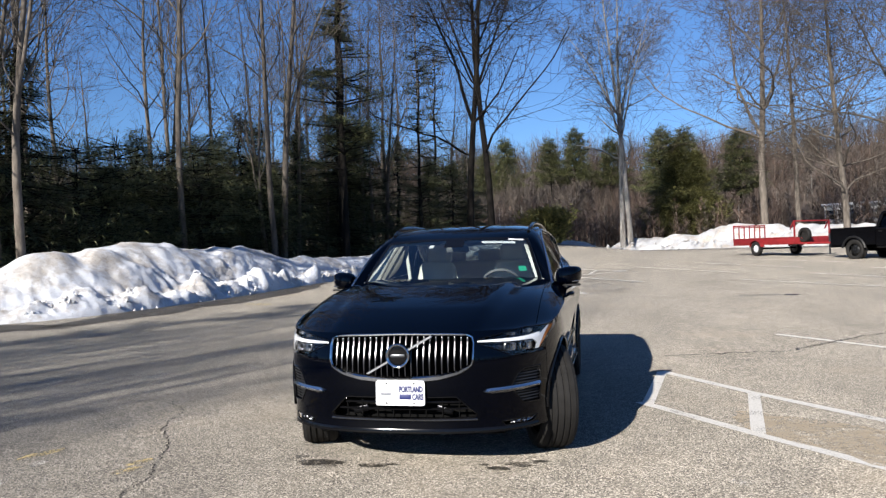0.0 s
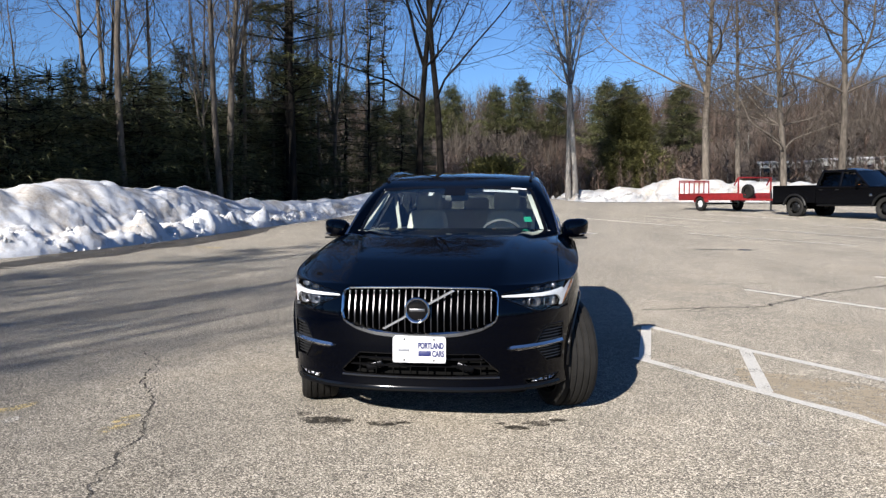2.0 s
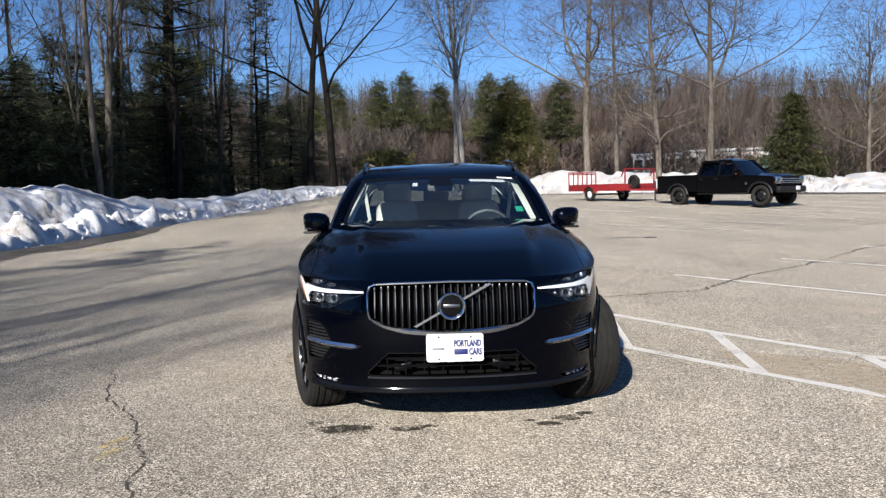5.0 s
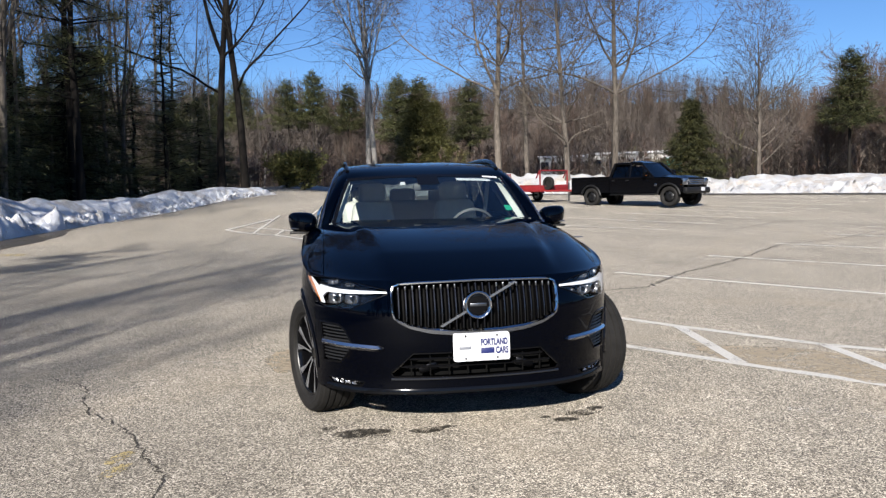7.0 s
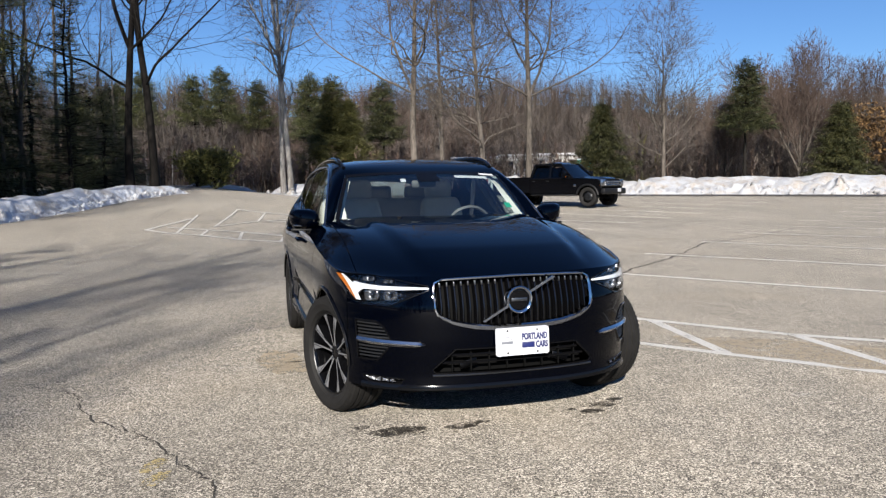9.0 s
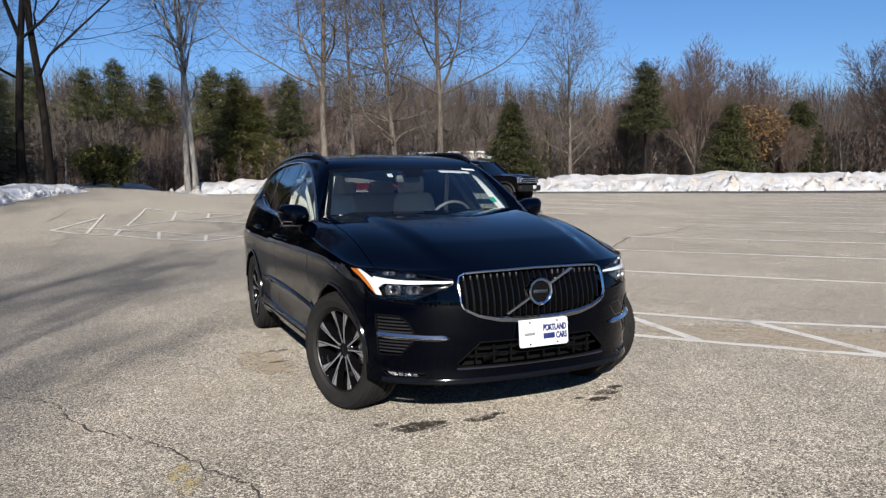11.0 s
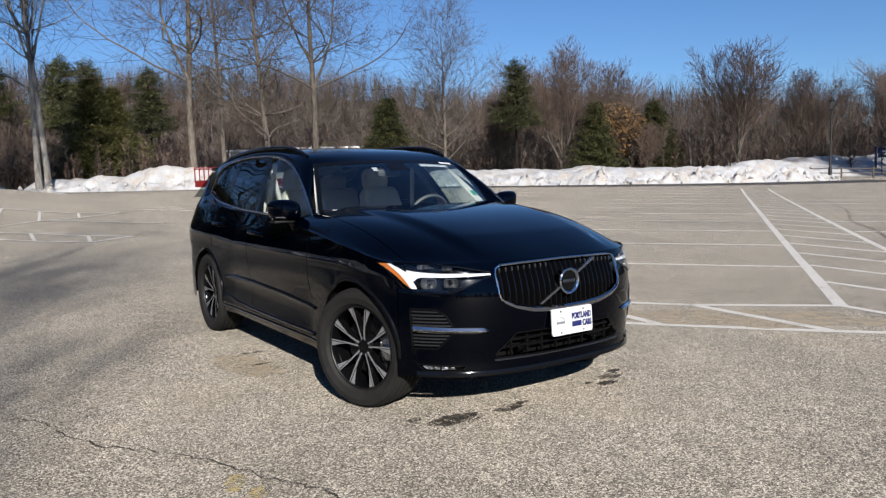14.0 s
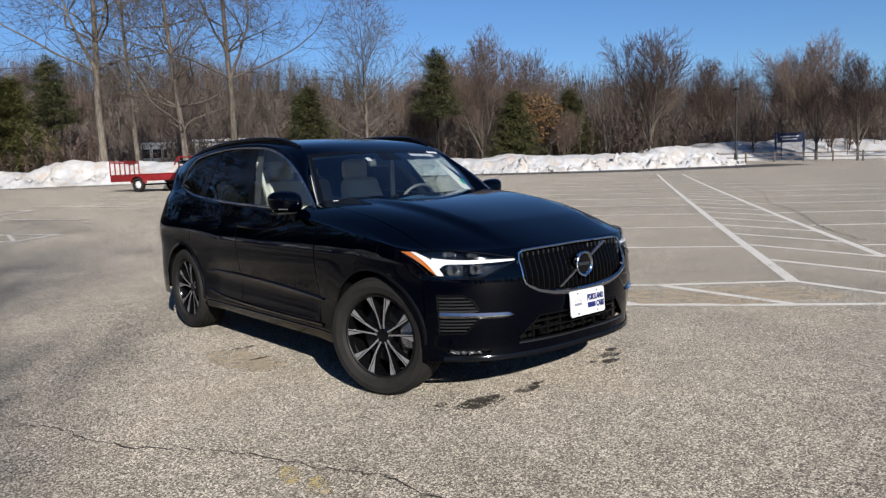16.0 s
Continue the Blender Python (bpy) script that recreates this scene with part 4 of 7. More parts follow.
# headlamps, side vents and fog lamps
for sgn in (-1, 1):
    lamp = part("headlight", recess(HEADLAMP, sgn, 0.055), GLOSS, car, "clear headlight with a white T-shaped light strip")
    part("lamp_frame", ribbon(rim_loop(HEADLAMP, sgn, 0.0), 0.007, 0.003), SMOKED, lamp)
    rows = []
    for i in range(37):
        t = i / 36
        x = lerp(0.472, 0.822, t)
        zc = table([(0.455, 0.806), (0.70, 0.806), (0.822, 0.812)], x)
        up2 = curve_table([(0.455, 0.0035), (0.60, 0.008), (0.74, 0.011), (0.785, 0.014), (0.806, 0.017), (0.822, 0.020)], x)
        dn2 = curve_table([(0.455, 0.0035), (0.60, 0.008), (0.74, 0.011), (0.785, 0.015), (0.800, 0.030), (0.822, 0.060)], x)
        rows.append([mirrored(on_nose(x, z, o), sgn) for z, o in ((zc - dn2, -0.010), (zc - dn2, 0.003), (zc - dn2 * 0.3, 0.005), (zc + up2 * 0.3, 0.005), (zc + up2, 0.003), (zc + up2, -0.010))])
    part("light_strip", bm_grid(rows), DRL, lamp, "white T-shaped light strip")
    rows, amber = [], []
    for i in range(25):
        z = lerp(0.736, 0.866, i / 24)
        x0 = curve_table([(0.736, 0.794), (0.775, 0.806), (0.812, 0.816), (0.84, 0.838), (0.866, 0.862)], z)
        x1 = curve_table([(0.736, 0.814), (0.812, 0.844), (0.866, 0.871)], z)
        x2 = curve_table([(0.736, 0.815), (0.76, 0.832), (0.812, 0.861), (0.866, 0.892)], z)
        rows.append([mirrored(on_nose(lerp(x0, x1, k / 4), z, 0.0045), sgn) for k in range(5)])
        amber.append([mirrored(on_nose(lerp(x1 + 0.0005, x2, k / 4), z, 0.004), sgn) for k in range(5)])
    part("light_strip", bm_grid(rows), DRL, lamp)
    part("side_marker", bm_grid(amber), AMBER, lamp, "amber side marker")
    for x, z, w, h in ((0.757, 0.762, 0.082, 0.056), (0.668, 0.764, 0.074, 0.050), (0.765, 0.848, 0.066, 0.024), (0.672, 0.838, 0.052, 0.020)):
        p = mirrored(on_nose(x, z, -0.018), sgn)
        face = Matrix.Translation(p) @ Matrix.Rotation(sgn * (0.62 if x > 0.7 else 0.45), 4, "Z")
        bm = bmesh.new()
        rings = [[bm.verts.new(face @ Vector((w * k * math.copysign(abs(math.cos(q)) ** 0.5, math.cos(q)), d, h * k * math.copysign(abs(math.sin(q)) ** 0.5, math.sin(q))))) for q in np.linspace(0, math.tau, 24, endpoint=False)]
                 for k, d in ((0.50, 0.020), (0.50, -0.004), (0.46, -0.006), (0.42, 0.006), (0.30, 0.018), (0.12, 0.022))]
        for r0, r1 in zip(rings, rings[1:]):
            for k in range(24):
                bm.faces.new((r0[k], r0[(k + 1) % 24], r1[(k + 1) % 24], r1[k]))
        bm.faces.new(rings[-1])
        bowl = part("projector", bm, REFLECTOR, lamp, "bright reflector bowl")
        bm = bmesh.new()
        bmesh.ops.create_uvsphere(bm, u_segments=16, v_segments=8, radius=h * 0.27, matrix=face @ Matrix.Translation((0, 0.010, 0)))
        part("projector_lens", bm, GLOSS, bowl)
    rows = []
    for j in range(11):
        z = lerp(0.715, 0.868, j / 10)
        xs = [x for x in np.linspace(0.46, 0.90, 90) if inside_poly(x, min(z, 0.866), HEADLAMP)]
        x0, x1 = (xs[0], xs[-1]) if xs else (0.66, 0.80)
        rows.append([mirrored(on_nose(lerp(x0, x1, i / 20), z, 0.006), sgn) for i in range(21)])
    cover = part("lamp_glass", bm_grid(rows), LENS, lamp)
    cover.visible_shadow = False
    vent = part("side_vent", recess(VENT, sgn, 0.04), PLASTIC, car, "black ribbed side vent with a bright blade")
    part("vent_frame", ribbon(rim_loop(VENT, sgn, 0.0), 0.011, 0.005), GLOSS, vent)
    for k in range(11):
        z = lerp(0.43, 0.612, k / 10)
        xs = [x for x in np.linspace(0.64, 0.84, 60) if inside_poly(x, z, VENT)]
        if len(xs) > 3 and abs(z - 0.512) > 0.02:
            part("vent_rib", bm_tube([mirrored(on_nose(lerp(xs[0], xs[-1], i / 8), z, -0.010), sgn) for i in range(9)], 0.0045, 5), RIB, vent)
    rows = []
    for i in range(25):
        x = lerp(0.50, 0.815, i / 24)
        zc = lerp(0.508, 0.520, i / 24)
        hw = 0.017 if x > 0.53 else lerp(0.003, 0.017, (x - 0.50) / 0.03)
        rows.append([mirrored(on_nose(x, zc + h, o), sgn) for h, o in ((-hw, -0.012), (-hw * 0.95, 0.004), (-hw * 0.25, 0.015), (-hw * 0.1, 0.007), (hw * 0.1, 0.017), (hw * 0.9, 0.006), (hw, -0.012))])
    part("vent_blade", bm_grid(rows), BLADE, vent, "polished silver blade")
    fog = part("fog_light", recess(FOG, sgn, 0.035), GLOSS, car, "small fog light low in the bumper")
    lens = []
    for x in np.linspace(0.650, 0.772, 13):
        lens.append([mirrored(on_nose(x + 0.012 * k, lerp(0.297, 0.322, k), -0.012 + 0.006 * math.sin(x * 260 + 2 * k)), sgn) for k in (0.0, 0.35, 0.7, 1.0)])
    part("fog_lens", bm_grid(lens), REFLECTOR, fog, "faceted silver reflector", smooth=False)
    for x, w in ((0.676, 0.006), (0.712, 0.009), (0.742, 0.005)):
        part("fog_divider", bm_box((w, 0.012, 0.030), mirrored(on_nose(x, 0.310, -0.006), sgn), 0.002, rot=Matrix.Rotation(sgn * 0.5, 4, "Z")), GLOSS, fog)
    part("fog_frame", ribbon(rim_loop(FOG, sgn, 0.0), 0.009, 0.003), GLOSS, fog)

# the dealer's plate, with the writing that can be read
PLATE = Vector((0.012, -0.822, 0.512))
TILTP = Matrix.Translation(PLATE) @ Matrix.Rotation(radians(-3), 4, "X")
bm = bm_box((0.305, 0.006, 0.148), (0, 0, 0), 0.0)
bmesh.ops.bevel(bm, geom=[e for e in bm.edges if abs((e.verts[0].co - e.verts[1].co).normalized().y) > 0.9], offset=0.014, segments=4, affect="EDGES", profile=0.5)
bmesh.ops.transform(bm, matrix=TILTP, verts=bm.verts)
plate = part("dealer_plate", bm, WHITE, car, "white advertising plate with blue words", sharp=30)


def lettering(text, at, size, material, parent, m):
    """Raised words with the built-in font, turned into a mesh."""
    cu = bpy.data.curves.new("words", "FONT")
    cu.body, cu.size, cu.extrude, cu.align_x, cu.offset = text, size, 0.0012, "LEFT", 0.0014
    tmp = new("words", cu)
    bpy.context.view_layer.update()
    me = bpy.data.meshes.new_from_object(tmp.evaluated_get(bpy.context.evaluated_depsgraph_get()))
    bpy.data.objects.remove(tmp)
    me.transform(m @ Matrix.Translation(at) @ Matrix.Rotation(radians(90), 4, "X") @ Matrix.Diagonal((0.80, 1.35, 1, 1)))
    me.materials.clear()
    me.materials.append(material)
    return part("lettering", me, None, parent)


lettering("PORTLAND", (-0.006, -0.0056, 0.008), 0.035, PLATEBLUE, plate, TILTP)
lettering("CARS", (0.075, -0.0056, -0.037), 0.035, PLATEBLUE, plate, TILTP)


def plate_bar(size, at, material):
    bm = bm_box(size, at, 0.001)
    bmesh.ops.transform(bm, matrix=TILTP, verts=bm.verts)
    part("printed_bar", bm, material, plate)


plate_bar((0.072, 0.0015, 0.030), (0.032, -0.0042, -0.021), PLATEBLUE)
plate_bar((0.064, 0.0015, 0.014), (-0.088, -0.0042, -0.004), PLATEGREY)
bm = bm_tube([(-0.088 + math.cos(a) * 0.030, -0.0042, -0.004 + math.sin(a) * 0.030) for a in np.linspace(0.35, math.pi - 0.35, 14)], 0.0014, 5)
bmesh.ops.transform(bm, matrix=TILTP, verts=bm.verts)
part("printed_arc", bm, PLATEGREY, plate)
for x in (-0.085, 0.085):
    for z in (-0.060, 0.058):
        bm = bm_lathe([(-0.006, 0.0003), (-0.006, 0.004), (-0.003, 0.006), (0.002, 0.006)], 10)
        bmesh.ops.transform(bm, matrix=TILTP @ Matrix.Translation((x, 0, z)) @ Matrix.Rotation(radians(90), 4, "Z"), verts=bm.verts)
        part("plate_screw", bm, TREADMARK, plate)

# ---- cabin ----
DLO_TOP = [(0.70, 0.838, 1.045), (0.97, 0.778, 1.249), (1.18, 0.738, 1.369), (1.40, 0.702, 1.455), (1.63, 0.676, 1.507), (1.9, 0.660, 1.530), (2.2, 0.652, 1.539), (2.46, 0.656, 1.536), (2.77, 0.672, 1.513), (3.0, 0.702, 1.465), (3.14, 0.730, 1.365), (3.24, 0.755, 1.240)]
DLO_LOW = [(0.70, 0.838, 1.045), (0.86, 0.850, 1.056), (1.15, 0.860, 1.075), (1.59, 0.862, 1.095), (2.12, 0.850, 1.116), (2.8, 0.806, 1.160), (3.1, 0.772, 1.205), (3.24, 0.755, 1.240)]
ROOF_EDGE = [(0.86, 0.752, 1.105), (0.98, 0.708, 1.215), (1.10, 0.655, 1.345), (1.20, 0.615, 1.448), (1.30, 0.614, 1.500), (1.45, 0.622, 1.535), (1.8, 0.626, 1.565), (2.2, 0.624, 1.575), (2.7, 0.622, 1.560), (3.1, 0.626, 1.520), (3.4, 0.640, 1.470), (3.62, 0.655, 1.405)]
ROOF_MID = [(1.20, 1.470), (1.30, 1.512), (1.45, 1.552), (1.8, 1.592), (2.2, 1.606), (2.7, 1.596), (3.1, 1.566), (3.4, 1.522), (3.62, 1.470)]


def on_curve(rows, y):
    return Vector((curve_table([(r[0], r[1]) for r in rows], y), y, curve_table([(r[0], r[2]) for r in rows], y)))


def two(p, sgn):
    return (p.x * sgn, p.y, p.z)


for sgn in (-1, 1):
    # pillar and rail between roof edge and side glass
    rows = []
    for i in range(61):
        t = i / 60
        a, b = on_curve(ROOF_EDGE, lerp(0.86, 3.62, t)), on_curve(DLO_TOP, lerp(0.70, 3.24, t))
        out = Vector((0.012, 0, 0.010))
        rows.append([two(a.lerp(b, k / 5) + out * math.sin(math.pi * k / 5), sgn) for k in range(6)])
    part("pillar_rail", bm_grid(rows), PAINT, car)
    # rear corner under the rail
    rows = []
    for i in range(21):
        t = i / 20
        a = on_curve(DLO_TOP, 3.24).lerp(on_curve(ROOF_EDGE, 3.62), t)
        y = lerp(3.30, 3.66, t)
        b = outline(s_of(y), curve_table(SHOULDER, y))
        rows.append([two(a.lerp(b, k / 5) + Vector((0.012, 0, 0)) * math.sin(math.pi * k / 5), sgn) for k in range(6)])
    part("rear_pillar", bm_grid(rows), PAINT, car)
    rows = []
    for i in range(41):
        y = lerp(0.70, 3.40, i / 40)
        a = outline(s_of(y), curve_table(SHOULDER, y))
        b = on_curve(DLO_LOW, max(0.70, min(3.24, y)))
        b.y = y
        rows.append([two(a.lerp(b, k / 2), sgn) for k in range(3)])
    part("waist_ledge", bm_grid(rows), PAINT, car)
    # side glass, in three panes, and the posts between them
    def pane_rows(low0, top0, low1, top1, n, out):
        """A slanting piece of the side between two leaning edges."""
        rows = []
        for i in range(n + 1):
            row = []
            for k in range(11):
                v = k / 10
                y = lerp(lerp(low0, top0, v), lerp(low1, top1, v), i / n)
                row.append(two(on_curve(DLO_LOW, y).lerp(on_curve(DLO_TOP, y), v) + Vector((0.018 * math.sin(math.pi * v) + out, 0, 0)), sgn))
            rows.append(row)
        return rows

    for name, l0, t0, l1, t1, mt in (("front_side_window", 0.715, 0.715, 1.60, 1.86, GLASS), ("rear_side_window", 1.68, 1.97, 2.58, 2.54, TINTED), ("quarter_window", 2.72, 2.60, 3.235, 3.235, TINTED)):
        pane = part(name, bm_grid(pane_rows(l0, t0, l1, t1, 24, -0.006)), mt, car, "dark tinted side window" if mt == TINTED else "clear side window")
        pane.visible_shadow = False
    for l0, t0, l1, t1 in ((1.59, 1.85, 1.69, 1.98), (2.57, 2.53, 2.73, 2.61)):
        part("window_post", bm_grid(pane_rows(l0, t0, l1, t1, 3, -0.002)), GLOSS, car)
    loop = [two(on_curve(DLO_LOW, y) + Vector((0.006, 0, 0)), sgn) for y in np.linspace(0.70, 3.24, 50)] + [two(on_curve(DLO_TOP, y) + Vector((0.006, 0, 0.002)), sgn) for y in np.linspace(3.235, 0.71, 70)]
    part("window_trim", bm_tube(loop, 0.0085, 6, closed=True), SATIN, car, "satin metal trim round the side windows")
    rail = [two(on_curve(ROOF_EDGE, y) + Vector((-0.012, 0, 0.002 + 0.026 * min(1, (y - 1.32) / 0.25, (3.35 - y) / 0.3))), sgn) for y in np.linspace(1.32, 3.35, 40)]
    bm = bm_tube(rail, 0.016, 8)
    part("roof_rail", bm, GLOSS, car)
    rows = [[two(on_curve(ROOF_EDGE, y) + Vector((-0.012 + o, 0, z)), sgn) for o, z in ((-0.012, 0.0), (-0.010, 0.002 + 0.026 * max(0, min(1, (y - 1.32) / 0.25, (3.35 - y) / 0.3))), (0.012, 0.002 + 0.026 * max(0, min(1, (y - 1.32) / 0.25, (3.35 - y) / 0.3))), (0.014, 0.0))] for y in np.linspace(1.33, 3.34, 40)]
    part("rail_foot", bm_grid(rows), GLOSS, car)

# roof
rows = []
for i in range(45):
    y = lerp(1.20, 3.62, i / 44)
    e, zm = on_curve(ROOF_EDGE, y), curve_table(ROOF_MID, y)
    rows.append([(e.x * u, y - 0.06 * (1 - u * u) * max(0, 1 - (y - 1.2) / 0.5), e.z + (zm - e.z) * (1 - abs(u) ** 2.6)) for u in np.linspace(-1, 1, 31)])
roof = part("roof", bm_grid(rows), PAINT, car)
rows = [[(p[0] * 0.96, p[1] * 0.985 + 0.03, p[2] - 0.04) for p in r] for r in [[tuple(q) for q in r2] for r2 in rows]]
part("headliner", bm_grid(rows), LINER, roof)
part("antenna_fin", bm_poly([(0.012, 3.15, 1.585), (0.012, 3.35, 1.55), (0.012, 3.33, 1.61), (0.012, 3.27, 1.615)], (-0.024, 0, 0)), GLOSS, roof)


def screen(u, v, out=0.0):
    """The windscreen: u across from -1 to 1, v up from 0 to 1."""
    base = Vector((0.752 * u, table(COWL, abs(0.752 * u)) + 0.045, 1.108))
    top = Vector((0.615 * u, 1.20 - 0.06 * (1 - u * u), 1.448 + (1.470 - 1.448) * (1 - abs(u) ** 2.6)))
    p = base.lerp(top, v)
    return p + Vector((0, -0.75, 0.66)) * (0.030 * math.sin(math.pi * v) * (1 - 0.5 * u * u) + out)


ws = part("windscreen", bm_grid([[screen(u, v) for u in np.linspace(-1, 1, 33)] for v in np.linspace(0, 1, 17)]), GLASS, car, "clear windscreen with small stickers")
ws.visible_shadow = False


def band(name, u0, u1, v0, v1, mt, out=0.002):
    part(name, bm_grid([[screen(u, v, out) for u in np.linspace(u0, u1, 25)] for v in np.linspace(v0, v1, 4)]), mt, ws)


band("shade_band", -0.985, 0.985, 0.93, 1.0, GLOSS)
band("shade_band", -0.985, 0.985, 0.0, 0.045, GLOSS)
for s in (-1, 1):
    band("shade_band", s * 0.955, s * 0.995, 0.04, 0.94, GLOSS)
band("camera_box", -0.13, 0.13, 0.74, 0.94, GLOSS, 0.001)
band("white_sticker", -0.335, -0.275, 0.75, 0.83, WHITE, -0.004)
band("green_sticker", 0.78, 0.86, 0.20, 0.30, GREEN, -0.004)
band("visor_label", 0.36, 0.80, 0.845, 0.905, WHITE, -0.004)
band("paper_label", 0.72, 0.92, 0.925, 0.965, WHITE, 0.004)
band("white_sticker", -0.88, -0.80, 0.02, 0.04, WHITE, 0.003)
bm = bm_box((0.20, 0.04, 0.06), (0.0, 1.17, 1.375), 0.018)
part("rear_view_mirror", bm, DASH, ws)
part("cowl_panel", bm_grid([[(x, table(COWL, abs(x)) - 0.012 + d, hood_z(x, table(COWL, abs(x))) - 0.012 - 0.02 * (d > 0.03)) for x in np.linspace(-0.80, 0.80, 33)] for d in (0.0, 0.03, 0.075)]), PLASTIC, car)
for x0, x1 in ((-0.62, 0.05), (0.0, 0.66)):
    pts = [Vector((x, table(COWL, abs(x)) + 0.03 + 0.02 * i / 12, 1.118 + 0.006 * math.sin(i))) for i, x in enumerate(np.linspace(x0, x1, 13))]
    part("wiper", bm_tube(pts, 0.007, 6), PLASTIC, car)
for x in (-0.35, 0.35):
    part("washer_jet", bm_box((0.03, 0.02, 0.008), (x, 0.5, hood_z(x, 0.5) + 0.004), 0.003), PLASTIC, car)

# tail
tail_rows = [[mirrored(outline(s, z), sg) for sg, s in [(1, s) for s in np.linspace(2.86, 3.0, 14)] + [(-1, s) for s in np.linspace(3.0, 2.86, 14)[1:]]] for z in np.linspace(0.52, 1.20, 16)]
tailgate = part("tailgate", bm_grid(tail_rows), PAINT, car)
rows = []
for v in np.linspace(0, 1, 9):
    rows.append([(lerp(0.80, 0.64, v) * u, lerp(3.70, 3.60, v) + 0.02 * (1 - u * u), lerp(1.20, 1.44, v)) for u in np.linspace(-1, 1, 17)])
rg = part("rear_window", bm_grid(rows), REARGLASS, tailgate)
rg.visible_shadow = False
part("spoiler", bm_box((1.22, 0.20, 0.035), (0, 3.62, 1.470), 0.015), PAINT, car)
rows = [[mirrored(outline(s, z), sg) for sg, s in [(1, s) for s in np.linspace(s_of(3.262), 3.0, 24)] + [(-1, s) for s in np.linspace(3.0, s_of(3.262), 24)[1:]]] for z in np.linspace(0.27, 0.525, 14)]
part("rear_bumper", bm_grid(rows), PAINT, car)
for sgn in (-1, 1):
    rows = []
    for z in np.linspace(0.80, 1.19, 12):
        q = [outline(s, z) for s in np.linspace(2.50 - 0.10 * (z < 0.9), 2.88, 10)]
        rows.append([mirrored(p + Vector((p.x * 0.006, 0.006, 0)), sgn) for p in q])
    part("tail_light", bm_grid(rows), REDLENS, car, "tall red tail light")
part("floor_pan", bm_box((1.62, 3.1, 0.05), (0, 1.45, 0.27), 0.02), DARK, car)
part("engine_tray", bm_box((1.05, 0.95, 0.40), (0, -0.05, 0.48), 0.02), DARK, car)
part("splash_shield", bm_box((1.22, 0.50, 0.05), (0, -0.34, 0.243), 0.02), DARK, car)
part("splash_shield", bm_box((1.24, 1.9, 0.04), (0, 0.80, 0.225), 0.02), DARK, car)
part("firewall", bm_box((1.60, 0.05, 0.72), (0, 0.66, 0.70), 0.02), DARK, car)
for y in WHEEL_Y:
    part("axle", bm_tube([(-0.72, y, HUB), (0.72, y, HUB)], 0.05, 10), DARK, car)

# doors: handles and mirrors
for sgn in (-1, 1):
    for y in (1.60, 2.50):
        z = table([(1.6, 0.945), (2.5, 0.985)], y)
        x = outline(s_of(y), z).x
        handle = part("door_handle", bm_tube([(x * sgn, y - 0.11, z), ((x + 0.032) * sgn, y - 0.08, z + 0.002), ((x + 0.036) * sgn, y, z + 0.004), ((x + 0.032) * sgn, y + 0.08, z + 0.005), (x * sgn, y + 0.10, z + 0.006)], [0.010, 0.014, 0.015, 0.014, 0.010], 8), PAINT, car)
    bm = bmesh.new()
    bmesh.ops.create_uvsphere(bm, u_segments=28, v_segments=16, radius=1)
    for v in bm.verts:
        c = v.co
        c.x, c.z = math.copysign(abs(c.x) ** 0.62, c.x), math.copysign(abs(c.z) ** 0.68, c.z)
        c.y = min(c.y, 0.55)
        v.co = Vector(((0.950 + 0.105 * c.x + 0.010 * c.z) * sgn, 0.925 + 0.085 * c.y + 0.045 * max(0, c.x) ** 2, 1.130 + 0.076 * c.z + 0.004 * c.x))
    mir = part("wing_mirror", bm, PAINT, car, "rounded black wing mirror")
    part("mirror_stalk", bm_tube([(0.865 * sgn, 0.93, 0.995), (0.895 * sgn, 0.925, 1.02), (0.915 * sgn, 0.92, 1.075)], [0.030, 0.024, 0.030], 8), GLOSS, mir)
    part("mirror_skirt", bm_box((0.20, 0.10, 0.016), (0.945 * sgn, 0.93, 1.058), 0.006), PLASTIC, mir)
    part("turn_signal", bm_tube([(1.035 * sgn, 0.885, 1.09), (0.98 * sgn, 0.855, 1.088)], 0.006, 6), SATIN, mir)
    part("mirror_glass", bm_box((0.17, 0.004, 0.10), (0.945 * sgn, 0.976, 1.122), 0.001), CHROME, mir)

# seats, dashboard and wheel inside
def seat(x, y, scale=1.0):
    ob = part("seat", bm_box((0.52, 0.52, 0.16), (x, y, 0.62), 0.06, segs=3), BEIGE, car, "pale leather seat")
    bm = bm_box((0.50 * scale, 0.15, 0.62), (0, 0, 0.31), 0.06, segs=3)
    for v in bm.verts:
        v.co.x *= 1 - 0.36 * max(0, v.co.z - 0.3) / 0.32
        v.co.y += -0.03 * abs(v.co.x) / 0.25
    bmesh.ops.transform(bm, matrix=Matrix.Translation((x, y + 0.24, 0.66)) @ Matrix.Rotation(radians(-18), 4, "X"), verts=bm.verts)
    part("backrest", bm, BEIGE, ob)
    bm = bm_box((0.25, 0.11, 0.19), (x, y + 0.46, 1.33), 0.054, segs=4)
    part("headrest", bm, BEIGE, ob)
    for dx in (-0.06, 0.06):
        part("headrest_post", bm_tube([(x + dx, y + 0.45, 1.18), (x + dx, y + 0.46, 1.28)], 0.007, 6), DULL, ob)


